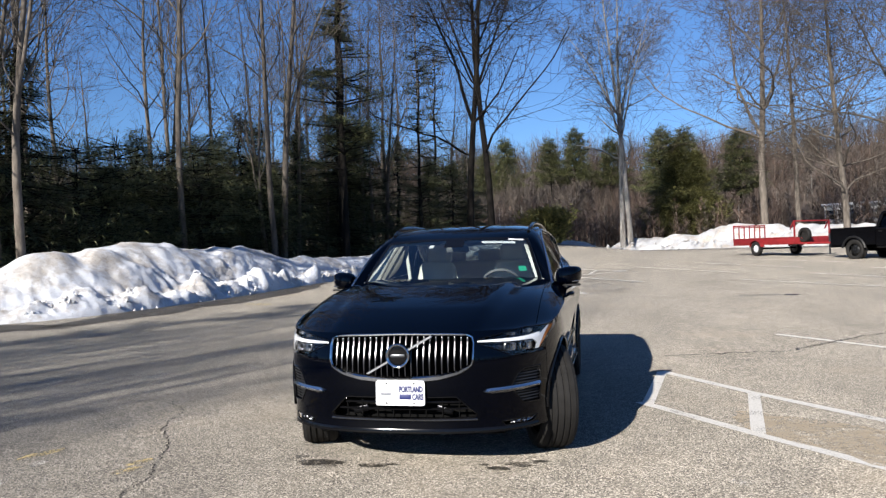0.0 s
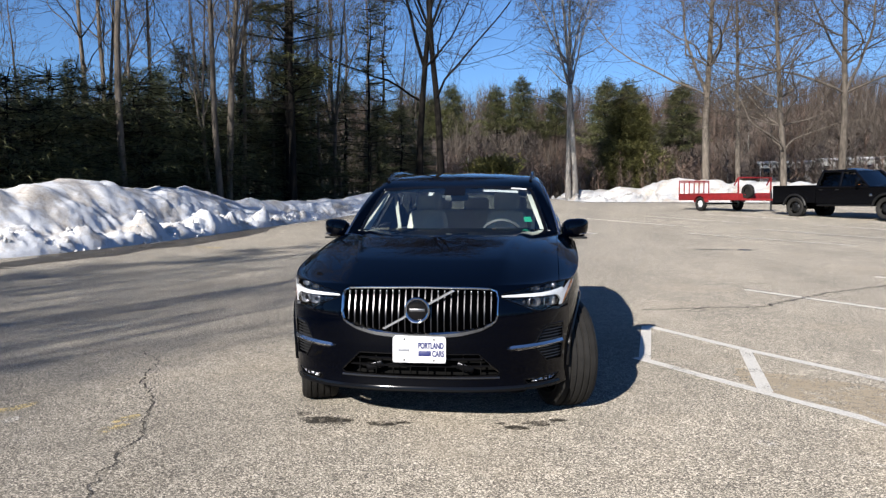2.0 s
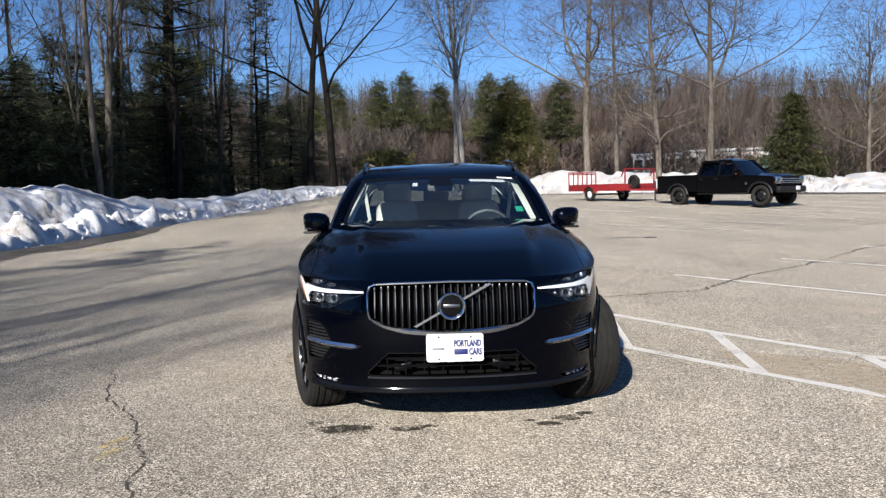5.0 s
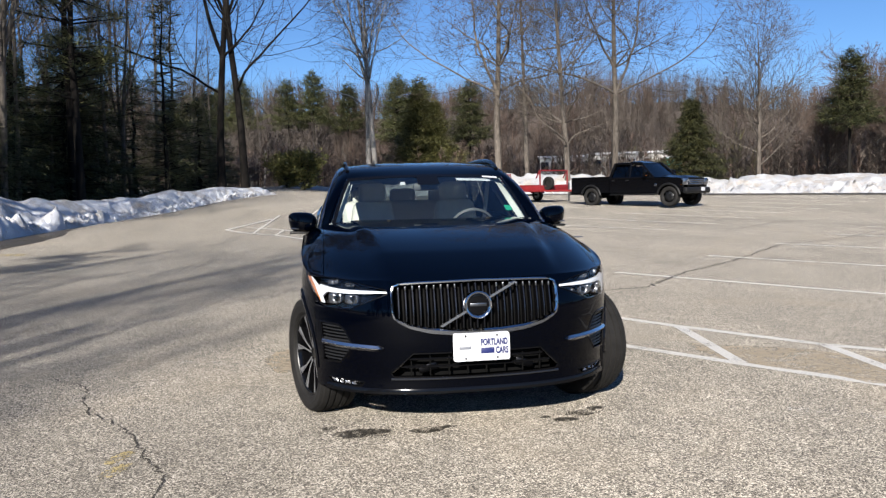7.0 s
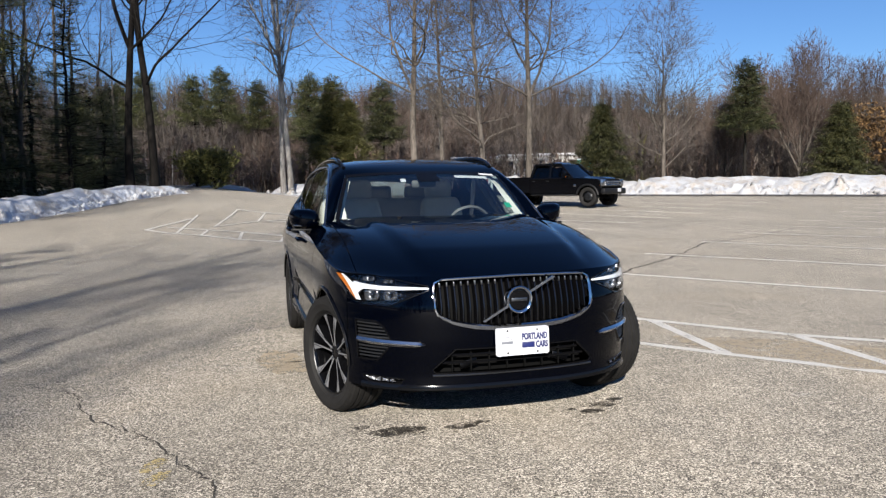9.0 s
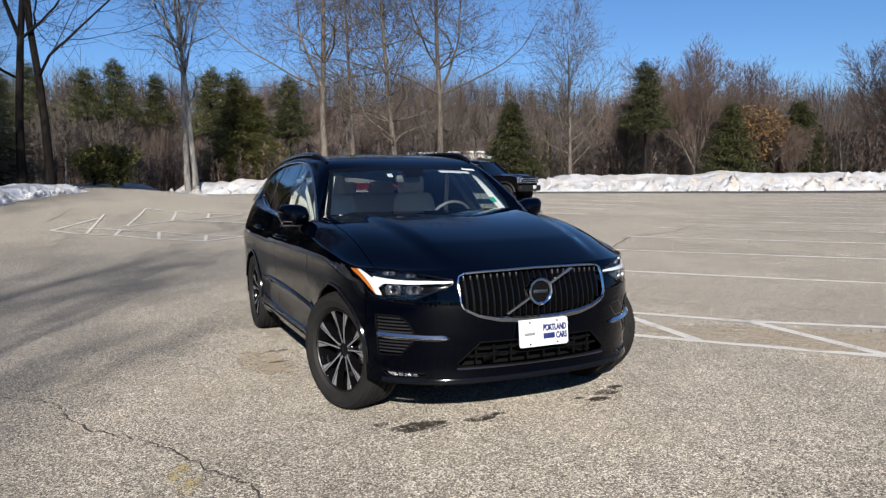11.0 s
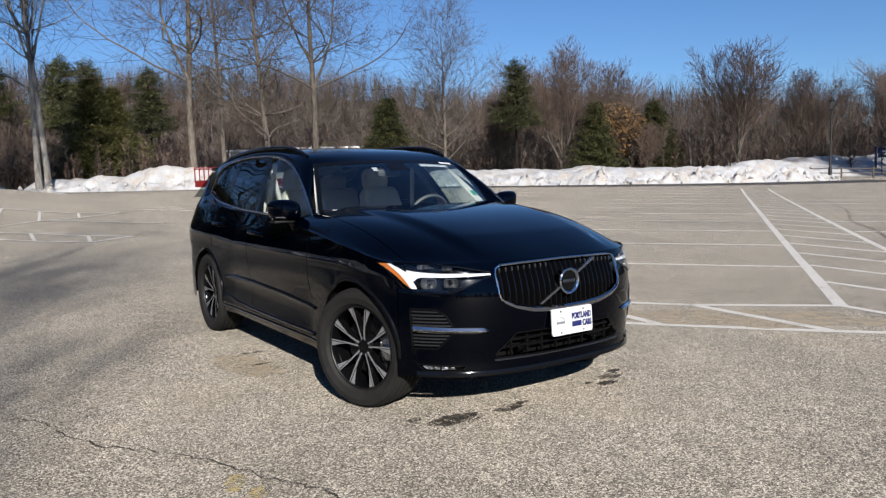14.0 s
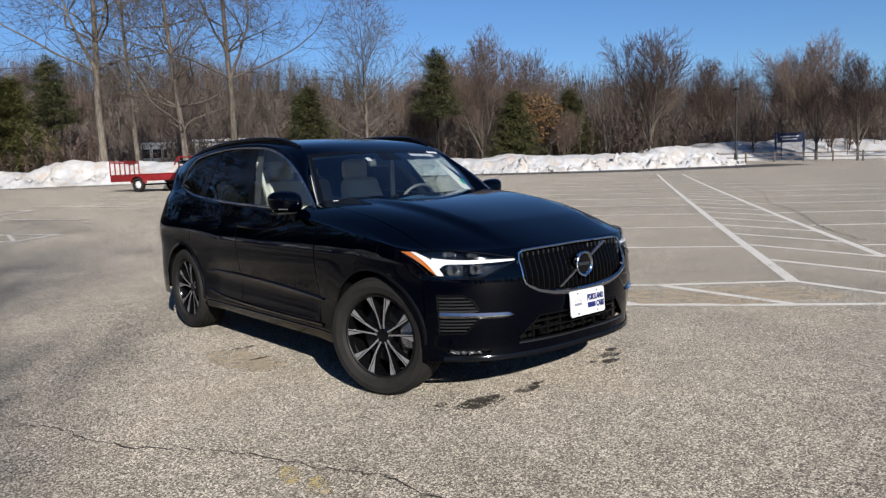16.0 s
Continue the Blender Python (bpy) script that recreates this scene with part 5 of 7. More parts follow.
seat(-0.37, 1.62)
seat(0.37, 1.62)
bench = part("rear_bench", bm_box((1.24, 0.50, 0.18), (0, 2.55, 0.66), 0.06, segs=3), BEIGE, car, "pale leather rear bench")
bm = bm_box((1.24, 0.16, 0.58), (0, 0, 0.29), 0.06, segs=3)
bmesh.ops.transform(bm, matrix=Matrix.Translation((0, 2.78, 0.70)) @ Matrix.Rotation(radians(-20), 4, "X"), verts=bm.verts)
part("backrest", bm, BEIGE, bench)
for x in (-0.40, 0.0, 0.40):
    part("headrest", bm_box((0.26, 0.10, 0.15), (x, 3.0, 1.30), 0.04, segs=3), BEIGE, bench)
part("dashboard", bm_grid([[(x, y, z + 0.012 * math.cos(x * 5)) for x in np.linspace(-0.76, 0.76, 25)] for y, z in ((0.70, 1.085), (0.85, 1.075), (1.02, 1.055), (1.08, 1.02), (1.10, 0.80))]), DASH, car)
bm = bm_lathe([(0.0, 0.168), (0.014, 0.180), (0.0, 0.194), (-0.014, 0.180)], 36, closed=True)
SW = Matrix.Translation((0.37, 1.20, 1.02)) @ Matrix.Rotation(radians(90), 4, "Z") @ Matrix.Rotation(radians(-22), 4, "Y")
bmesh.ops.transform(bm, matrix=SW, verts=bm.verts)
sw = part("steering_wheel", bm, DASH, car)
bm = bm_box((0.03, 0.32, 0.05), (0, 0, 0), 0.012)
bm_box((0.04, 0.15, 0.12), (0, 0, 0), 0.02, bm)
bmesh.ops.transform(bm, matrix=SW, verts=bm.verts)
part("spoke", bm, DASH, sw)
for sgn in (-1, 1):
    part("door_trim", bm_grid([[((0.80 - 0.03 * k) * sgn, y, z) for y in np.linspace(0.75, 3.2, 12)] for k, z in ((0, 1.06), (1, 0.9), (0, 0.4))]), BEIGE, car)
    rows = [[two(on_curve(DLO_LOW, y).lerp(on_curve(DLO_TOP, y), k / 6) - Vector((0.055, 0, 0.0)), sgn) for y in np.linspace(1.60 + 0.26 * k / 6, 1.70 + 0.28 * k / 6, 3)] for k in range(7)]
    part("pillar_trim", bm_grid(rows), DASH, car)
    rows = [[two(on_curve(ROOF_EDGE, lerp(0.86, 1.45, t)).lerp(on_curve(DLO_TOP, lerp(0.72, 1.5, t)), k / 2) - Vector((0.05, -0.03, 0.03)), sgn) for k in range(3)] for t in np.linspace(0, 1, 12)]
    part("pillar_trim", bm_grid(rows), LINER, car)
    pts = [Vector((0.66 * sgn, 1.90, 1.42)), Vector((0.61 * sgn, 1.84, 1.10)), Vector((0.58 * sgn, 1.85, 0.75))]
    part("seat_belt", bm_tube(pts, 0.020, 4), LINER, car)


# wheels
def wheel(x, y, steer, mirror):
    """Built facing +x, about its own hub."""
    hub = part("wheel", bm_lathe([(-0.09, 0.244), (-0.08, 0.232), (0.04, 0.226), (0.07, 0.228), (0.088, 0.236), (0.092, 0.247), (0.086, 0.252), (0.06, 0.246)], 64), GLOSS, car, "dark alloy wheel with bright machined spokes")
    hub.matrix_basis = Matrix.Translation((x, y, TYRE_R)) @ Matrix.Rotation(radians(steer), 4, "Z") @ (Matrix.Rotation(math.pi, 4, "Z") if mirror else Matrix())
    w = 0.122
    prof = [(-0.088, 0.246), (-0.110, 0.262), (-w, 0.300), (-w + 0.004, 0.330), (-0.095, 0.347)]
    for gx in (-0.062, -0.022, 0.022, 0.062):
        prof += [(gx - 0.006, 0.3515), (gx - 0.004, 0.3435), (gx + 0.004, 0.3435), (gx + 0.006, 0.3515)]
    prof += [(0.095, 0.347), (w - 0.004, 0.330), (w, 0.300), (0.110, 0.262), (0.088, 0.246)]
    bm = bm_lathe(prof, 80)
    part("tyre", bm, RUBBER, hub, "black road tyre", sharp=25)
    verts, faces = [], []
    for sd in (-1, 1):
        for k in range(72):
            a0 = (k + 0.5 * (sd > 0)) * math.tau / 72
            for x0, x1, r0 in ((0.070, 0.113, 0.3505), (0.030, 0.054, 0.3526)):
                base = len(verts)
                for xx, skew in ((x0, 0.0), (x1, 0.35)):
                    for da in (0.10, 0.72):
                        for r in (0.338, r0 - (0.012 if xx > 0.1 else 0)):
                            q = a0 + (da + skew) * math.tau / 72
                            verts.append((sd * xx, math.cos(q) * r, math.sin(q) * r))
                faces += [tuple(base + i for i in f) for f in ((1, 3, 7, 5), (0, 1, 5, 4), (2, 6, 7, 3), (0, 2, 3, 1), (4, 5, 7, 6))]
    tagged(part("tread", mesh_of("tread", verts, faces, RUBBER), None, hub), kind="stuff")
    bm = bm_lathe([(0.086, 0.2475), (0.0935, 0.2465), (0.0935, 0.239), (0.088, 0.236)], 64)
    part("rim_lip", bm, TREADMARK, hub)
    for k in range(5):
        for sd in (-1, 1):
            ang = k * math.tau / 5
            bm = bmesh.new()
            secs = []
            for t in (0.0, 0.15, 0.3, 0.45, 0.55, 0.65, 0.75, 0.85, 0.93, 1.0):
                r = lerp(0.036, 0.2425, t)
                inn = lerp(0.004, 0.048, t ** 1.25)
                flare = max(0.0, (t - 0.38) / 0.62)
                edge = inn + lerp(0.011, 0.008, flare)
                groove = edge + 0.005 * min(1, flare * 3)
                end = edge + lerp(0.0005, 0.047, flare ** 1.25)
                xf = 0.060 + 0.029 * t ** 0.8
                dn = 0.012 * min(1, flare * 3)
                secs.append([(xf - 0.055, inn + 0.006, r), (xf - 0.002, inn, r), (xf, inn + 0.0015, r), (xf, edge, r), (xf - dn, (edge + groove) / 2, r), (xf - 0.001, groove, r), (xf - 0.002, max(end, groove), r), (xf - 0.055, max(end, groove) - 0.008 * flare, r)])
            secs = [[(p[0], sd * p[1], p[2]) for p in s2] for s2 in secs]
            vs = [[bm.verts.new(Matrix.Rotation(ang, 4, "X") @ Vector(p)) for p in s2] for s2 in secs]
            for a, b in zip(vs, vs[1:]):
                for j in range(7):
                    f = bm.faces.new((a[j], a[j + 1], b[j + 1], b[j]))
                    f.material_index = 1 if j in (2, 5) else 0
            part("spoke", bm, [GLOSS, MACHINED], hub, sharp=20)
    bm = bm_lathe([(0.0, 0.075), (0.05, 0.062), (0.060, 0.045), (0.062, 0.032), (0.058, 0.031), (0.060, 0.0005)], 32)
    part("hub_cap", bm, GLOSS, hub)
    for k in range(5):
        a = k * math.tau / 5 + 0.3
        part("wheel_bolt", bm_tube([(0.045, math.cos(a) * 0.054, math.sin(a) * 0.054), (0.064, math.cos(a) * 0.054, math.sin(a) * 0.054)], 0.008, 6), DULL, hub)
    part("brake_disc", bm_lathe([(0.0, 0.08), (0.0, 0.172), (-0.025, 0.172), (-0.025, 0.08)], 40), TREADMARK, hub)
    part("brake_caliper", bm_box((0.075, 0.085, 0.19), (0.0, 0.150, 0.02), 0.015), SATIN, hub, "pale metal brake caliper")
    part("inner_drum", bm_lathe([(-0.03, 0.0005), (-0.03, 0.2), (-0.05, 0.225), (-0.09, 0.23)], 32), DARK, hub)


STEER = 19
wheel(-0.828, 0.0, STEER, True)
wheel(0.828, 0.0, STEER, False)
wheel(-0.828, 2.865, 0, True)
wheel(0.828, 2.865, 0, False)


# ---- pickup truck and trailer ----
def place(ob, x, y, heading, z=None):
    """Stands a thing built facing +x on the ground, facing along heading."""
    ob.matrix_basis = Matrix.Translation((x, y, height(x, y) if z is None else z)) @ Matrix.Rotation(math.atan2(heading[1], heading[0]), 4, "Z")
    return ob


def truck_wheel(parent, x, y, r, w, rim_mat, sgn):
    hub = part("wheel", bm_lathe([(-w * 0.4, r * 0.60), (0.0, r * 0.50), (w * 0.20, r * 0.48), (w * 0.34, r * 0.30), (w * 0.30, r * 0.12), (w * 0.36, r * 0.10), (w * 0.36, 0.001)], 28), rim_mat, parent)
    hub.matrix_basis = Matrix.Translation((x, y, r)) @ Matrix.Rotation(radians(90 * sgn), 4, "Z")
    prof = [(-w * 0.38, r * 0.60), (-w * 0.5, r * 0.72), (-w * 0.5, r * 0.90), (-w * 0.40, r * 0.985), (-w * 0.12, r), (-w * 0.10, r * 0.97), (w * 0.10, r * 0.97), (w * 0.12, r), (w * 0.40, r * 0.985), (w * 0.5, r * 0.90), (w * 0.5, r * 0.72), (w * 0.38, r * 0.60)]
    part("tyre", bm_lathe(prof, 36), RUBBER, hub)
    for k in range(8):
        a = k * math.tau / 8
        part("spoke", bm_box((w * 0.1, r * 0.07, r * 0.34), (w * 0.30, 0, 0), 0.006, rot=Matrix.Rotation(a, 4, "X") @ Matrix.Translation((0, 0, r * 0.36))), rim_mat, hub)


def arched(x0, x1, z0, z1, wheels, r, z_hub):
    """A side outline with round wheel cut-outs in its lower edge."""
    pts = [(x0, z0)]
    for xc in wheels:
        for k in range(15):
            a = math.pi * (1 - k / 14)
            x, z = xc + math.cos(a) * r, z_hub + math.sin(a) * r
            pts.append((x, max(z, z0)))
    pts += [(x1, z0), (x1, z1), (x0, z1)]
    return pts


def pickup():
    t = tagged(empty("pickup_truck"), "black lifted crew-cab pickup truck parked with a trailer", "truck")
    WB, HW = 3.98, 0.98
    xr, xf = -WB / 2, WB / 2
    for sgn in (-1, 1):
        o = arched(-3.12, -1.02, 0.62, 1.34, [xr], 0.50, 0.42)
        part("bed_side", bm_poly([(x, sgn * HW, z) for x, z in o], (0, -sgn * 0.10, 0)), TRUCKPAINT, t)
        o = arched(-0.98, 2.62, 0.58, 1.16, [xf], 0.52, 0.42)
        o = o[:-2] + [(2.62, 1.08), (2.4, 1.20), (1.2, 1.22), (-0.98, 1.22)]
        part("body_side", bm_poly([(x, sgn * HW, z) for x, z in o], (0, -sgn * 0.12, 0)), TRUCKPAINT, t)
        for xc in (xr, xf):
            arc = [(xc + math.cos(a) * 0.53, sgn * (HW + 0.03), 0.42 + math.sin(a) * 0.53) for a in np.linspace(0.15, math.pi - 0.15, 17)]
            part("fender_flare", bm_tube(arc, 0.05, 6), PLASTIC, t)
            truck_wheel(t, xc, sgn * 0.86, 0.42, 0.30, TREADMARK, sgn)
        part("running_board", bm_box((2.3, 0.16, 0.06), (0.25, sgn * 1.0, 0.52), 0.02), TREADMARK, t)
        for x0, x1, xt0, xt1 in ((-0.86, 0.0, -0.72, 0.0), (0.10, 1.12, 0.10, 0.62)):
            pane = part("side_window", bm_grid([[(lerp(lerp(x0, xt0, v), lerp(x1, xt1, v), u), sgn * (lerp(0.955, 0.80, v)), lerp(1.26, 1.74, v)) for u in np.linspace(0, 1, 5)] for v in np.linspace(0, 1, 4)]), TINTED, t)
        mir = part("wing_mirror", bm_box((0.12, 0.20, 0.32), (0.95, sgn * 1.16, 1.42), 0.04), TRUCKPAINT, t)
        part("mirror_signal", bm_box((0.02, 0.05, 0.03), (1.012, sgn * 1.16, 1.32), 0.008), AMBER, mir)
        part("mirror_arm", bm_box((0.06, 0.16, 0.05), (0.95, sgn * 1.02, 1.36), 0.01), PLASTIC, mir)
        lampc = part("headlight", bm_box((0.16, 0.34, 0.30), (2.62, sgn * 0.80, 1.02), 0.04), SATIN, t)
        part("side_marker", bm_box((0.07, 0.03, 0.07), (2.58, sgn * 0.965, 0.92), 0.01), AMBER, lampc)
        part("door_handle", bm_box((0.16, 0.03, 0.04), (-0.05, sgn * 0.995, 1.14), 0.01), PLASTIC, t)
        part("door_handle", bm_box((0.16, 0.03, 0.04), (-0.78, sgn * 0.995, 1.14), 0.01), PLASTIC, t)
        part("badge", bm_box((0.12, 0.01, 0.10), (1.36, sgn * 0.988, 0.92), 0.004), SATIN, t)
    part("bed_floor", bm_box((2.1, 1.8, 0.08), (-2.07, 0, 0.80), 0.02), PLASTIC, t)
    part("tailgate", bm_box((0.08, 1.86, 0.62), (-3.10, 0, 1.02), 0.03), TRUCKPAINT, t)
    part("bed_front", bm_box((0.06, 1.86, 0.6), (-1.04, 0, 1.03), 0.02), TRUCKPAINT, t)
    # cab above the waist
    secs = [(-0.98, 1.22, 0.97, 0.02), (-0.93, 1.50, 0.89, 0.02), (-0.80, 1.86, 0.78, 0.03), (-0.4, 1.95, 0.76, 0.04), (0.2, 1.95, 0.76, 0.04), (0.55, 1.86, 0.78, 0.03), (0.95, 1.50, 0.90, 0.02), (1.28, 1.22, 0.97, 0.02)]
    roof_rows = [[(x + (0.02 * (1 - u * u) if x > 0.3 else 0), u * w, z + c * (1 - u * u)) for u in np.linspace(-1, 1, 9)] for x, z, w, c in secs[2:6]]
    part("cab_roof", bm_grid(roof_rows), TRUCKPAINT, t)
    part("windscreen", bm_grid([[(x + 0.05 * (1 - u * u), u * w, z) for u in np.linspace(-1, 1, 9)] for x, z, w, c in secs[5:]]), TINTED, t)
    part("rear_window", bm_grid([[(x, u * w, z) for u in np.linspace(-1, 1, 9)] for x, z, w, c in secs[:3]]), TINTED, t)
    for sgn in (-1, 1):
        for (xa, za), (xb, zb) in (((1.28, 1.22), (0.55, 1.88)), ((-0.98, 1.22), (-0.80, 1.88)), ((0.05, 1.22), (0.05, 1.90)), ((0.55, 1.87), (-0.80, 1.87)), ((1.28, 1.235), (-0.98, 1.235))):
            part("cab_pillar", bm_tube([(xa, sgn * lerp(0.965, 0.785, (za - 1.22) / 0.66), za), (xb, sgn * lerp(0.965, 0.785, (zb - 1.22) / 0.66), zb)], 0.055, 6), TRUCKPAINT, t)
    part("cab_interior", bm_box((1.6, 1.5, 0.5), (0.0, 0, 1.12), 0.1), DASH, t)
    part("hood", bm_grid([[(x, u * w, z + 0.05 * (1 - u * u) + 0.03 * (abs(u) < 0.55)) for u in np.linspace(-1, 1, 13)] for x, z, w in ((1.20, 1.24, 0.95), (1.8, 1.24, 0.95), (2.4, 1.20, 0.93), (2.62, 1.12, 0.90), (2.66, 1.05, 0.88))]), TRUCKPAINT, t)
    gr = part("grille", bm_box((0.10, 1.30, 0.36), (2.66, 0, 1.00), 0.04), DARK, t)
    for z in (0.92, 1.0, 1.08):
        part("grille_bar", bm_box((0.05, 1.26, 0.05), (2.71, 0, z), 0.015), SATIN, gr)
    bp = part("front_bumper", bm_box((0.22, 1.94, 0.26), (2.72, 0, 0.66), 0.07), PLASTIC, t)
    part("number_plate", bm_box((0.01, 0.30, 0.15), (2.84, 0.3, 0.70), 0.004), WHITE, bp)
    part("rear_bumper", bm_box((0.18, 1.8, 0.18), (-3.2, 0, 0.62), 0.05), PLASTIC, t)
    part("chassis", bm_box((5.4, 0.9, 0.2), (-0.2, 0, 0.58), 0.04), DARK, t)
    for xc in (xr, xf):
        part("axle", bm_tube([(xc, -0.75, 0.42), (xc, 0.75, 0.42)], 0.07, 8), DARK, t)
    part("engine_bay", bm_box((1.2, 1.7, 0.45), (1.95, 0, 0.92), 0.05), DARK, t)
    return t


HEAD = (0.543, -0.840)
place(pickup(), 13.12, 26.74, HEAD)


def trailer():
    t = tagged(empty("utility_trailer"), "red steel utility trailer with a ramp gate and spare wheel", "trailer")
    for sgn in (-1, 1):
        part("side_rail", bm_box((4.3, 0.06, 0.30), (0.25, sgn * 0.98, 0.66), 0.015), REDPAINT, t)
        part("side_rail", bm_box((4.3, 0.10, 0.05), (0.25, sgn * 0.98, 0.83), 0.012), REDPAINT, t)
        arc = [(math.cos(a) * 0.42, sgn * 1.12, 0.34 + math.sin(a) * 0.40) for a in np.linspace(0.2, math.pi - 0.2, 13)]
        rows = [[(p[0], p[1] + d, p[2]) for p in arc] for d in (-0.12, 0.12)]
        part("mudguard", bm_grid(rows), REDPAINT, t)
        truck_wheel(t, 0, sgn * 1.12, 0.34, 0.20, WHITE, sgn)
        part("front_post", bm_box((0.06, 0.06, 0.85), (2.36, sgn * 0.95, 1.15), 0.01), REDPAINT, t)
        part("corner_post", bm_box((0.05, 0.05, 0.4), (2.2, sgn * 0.95, 1.36), 0.01, rot=Matrix.Rotation(0.6, 4, "Y")), REDPAINT, t)
    part("deck", bm_box((4.3, 1.9, 0.05), (0.25, 0, 0.58), 0.01), FENCEWOOD, t)
    part("tail_board", bm_box((0.05, 1.95, 0.30), (-1.9, 0, 0.66), 0.015), REDPAINT, t)
    part("front_board", bm_box((0.05, 1.95, 0.30), (2.38, 0, 0.66), 0.015), REDPAINT, t)
    part("front_bar", bm_box((0.06, 1.95, 0.06), (2.36, 0, 1.56), 0.012), REDPAINT, t)
    gate = part("ramp_gate", bm_box((0.06, 1.9, 0.06), (-1.95, 0, 1.50), 0.012), REDPAINT, t, "upright red ramp gate")
    part("gate_bar", bm_box((0.05, 1.9, 0.05), (-1.95, 0, 1.42), 0.012), REDPAINT, gate)
    for y in np.linspace(-0.93, 0.93, 7):
        part("gate_bar", bm_box((0.05, 0.05, 0.75), (-1.95, y, 1.15), 0.01), REDPAINT, gate)
    spare = part("spare_wheel", bm_lathe([(-0.09, 0.19), (-0.10, 0.31), (-0.06, 0.335), (0.06, 0.335), (0.10, 0.31), (0.09, 0.19), (-0.02, 0.19), (-0.02, 0.0005)], 28), RUBBER, t)
    spare.matrix_basis = Matrix.Translation((2.62, -0.62, 0.92)) @ Matrix.Rotation(radians(90), 4, "Z")
    part("rim", bm_lathe([(0.05, 0.19), (0.03, 0.12), (0.05, 0.06), (0.05, 0.0005)], 20), DULL, spare)
    for sgn in (-1, 1):
        part("drawbar", bm_tube([(2.3, sgn * 0.8, 0.55), (4.1, 0.0, 0.52)], 0.05, 6), REDPAINT, t)
    part("coupling", bm_box((0.4, 0.12, 0.12), (4.2, 0, 0.54), 0.03), DULL, t)
    part("jack_stand", bm_tube([(3.4, 0.0, 0.06), (3.4, 0.0, 0.95)], 0.04, 8), DULL, t)
    part("axle", bm_tube([(0, -1.1, 0.34), (0, 1.1, 0.34)], 0.04, 8), DARK, t)
    return t


place(trailer(), 9.45, 33.45, (0.46, -0.888))


# ---- buildings and street furniture ----
def cottage(x0, y0, turn, w, d, h):
    b = tagged(empty("building"), "low pale building with dark windows among the trees", "building")
    part("wall", bm_box((w, d, h), (0, 0, h / 2), 0.02), HOUSEWHITE, b)
    part("roof", bm_box((w + 0.6, d + 0.6, 0.25), (0, 0, h + 0.12), 0.05), WHITE, b)
    for k in range(5):
        x = lerp(-w * 0.4, w * 0.4, k / 4)
        win = part("window", bm_box((0.9, 0.08, 1.0), (x, -d / 2 - 0.03, h * 0.6), 0.01), TINTED, b)
        part("frame", bm_box((1.1, 0.06, 0.10), (x, -d / 2 - 0.06, h * 0.6 - 0.55), 0.01), WHITE, win)
    part("door", bm_box((0.95, 0.08, 2.0), (w * 0.46, -d / 2 - 0.03, 1.0), 0.01), ROOFGREY, b)
    b.matrix_basis = Matrix.Translation((x0, y0, height(x0, y0) + 1.6)) @ Matrix.Rotation(turn, 4, "Z")
    part("plinth", bm_box((w, d, 1.8), (0, 0, -0.8), 0.02), ROOFGREY, b)
    return b


cottage(35.5, 80, -0.42, 9.5, 5, 2.7)
cottage(28.5, 84, -0.30, 6.0, 4, 2.5)


def toilet_cabin(x, y):
    b = tagged(empty("portable_toilet"), "teal plastic portable toilet cabin on the snow", "cabin")
    part("body", bm_box((1.15, 1.15, 2.1), (0, 0, 1.1), 0.04), TEAL, b)
    part("roof", bm_box((1.2, 1.2, 0.16), (0, 0, 2.2), 0.07), WHITE, b)
    part("door", bm_box((0.75, 0.04, 1.8), (0, -0.59, 1.05), 0.02), TEAL, b)
    part("base", bm_box((1.2, 1.2, 0.14), (0, 0, 0.07), 0.02), PLASTIC, b)
    b.matrix_basis = Matrix.Translation((x, y, height(x, y) + 0.55)) @ Matrix.Rotation(-0.5, 4, "Z")
    part("pallet", bm_box((1.3, 1.3, 0.62), (0, 0, -0.30), 0.02), FENCEWOOD, b)


toilet_cabin(26.8, 51.2)


def street_lamp(x, y, h):
    b = tagged(empty("street_lamp"), "black post lamp with a lantern head", "street lamp")
    b.matrix_basis = Matrix.Translation((x, y, height(x, y)))
    part("pole", bm_tube([(0, 0, 0), (0, 0, 0.9), (0, 0, 1.0), (0, 0, h - 0.9)], [0.16, 0.14, 0.08, 0.06], 10), PLASTIC, b)
    lantern = part("lantern", bm_lathe([(h - 0.9, 0.08), (h - 0.82, 0.16), (h - 0.36, 0.24), (h - 0.34, 0.24)], 8, "Z"), DULL, b, "dull glass lantern")
    part("cap", bm_lathe([(h - 0.36, 0.27), (h - 0.30, 0.26), (h - 0.12, 0.10), (h, 0.02), (h, 0.0005)], 8, "Z"), PLASTIC, lantern)


street_lamp(56.6, 28.6, 6.5)


def sign_board(x, y, turn):
    b = tagged(empty("sign_board"), "dark blue sign board between two blue posts", "sign")
    b.matrix_basis = Matrix.Translation((x, y, height(x, y) + 1.1)) @ Matrix.Rotation(turn, 4, "Z")
    part("board", bm_box((2.3, 0.08, 0.85), (0, 0, 1.05), 0.02), SIGNBLUE, b)
    part("top_rail", bm_box((2.5, 0.12, 0.12), (0, 0, 1.52), 0.02), SIGNBLUE, b)
    for s in (-1, 1):
        part("post", bm_box((0.22, 0.22, 3.6), (s * 1.3, 0, -0.15), 0.02), SIGNBLUE, b)
        part("post_cap", bm_box((0.28, 0.28, 0.08), (s * 1.3, 0, 1.68), 0.02), SIGNBLUE, b)
    for k, w in enumerate((1.7, 1.4)):
        part("writing_bar", bm_box((w, 0.02, 0.12), (0, -0.05, 1.22 - 0.28 * k), 0.004), WHITE, b)


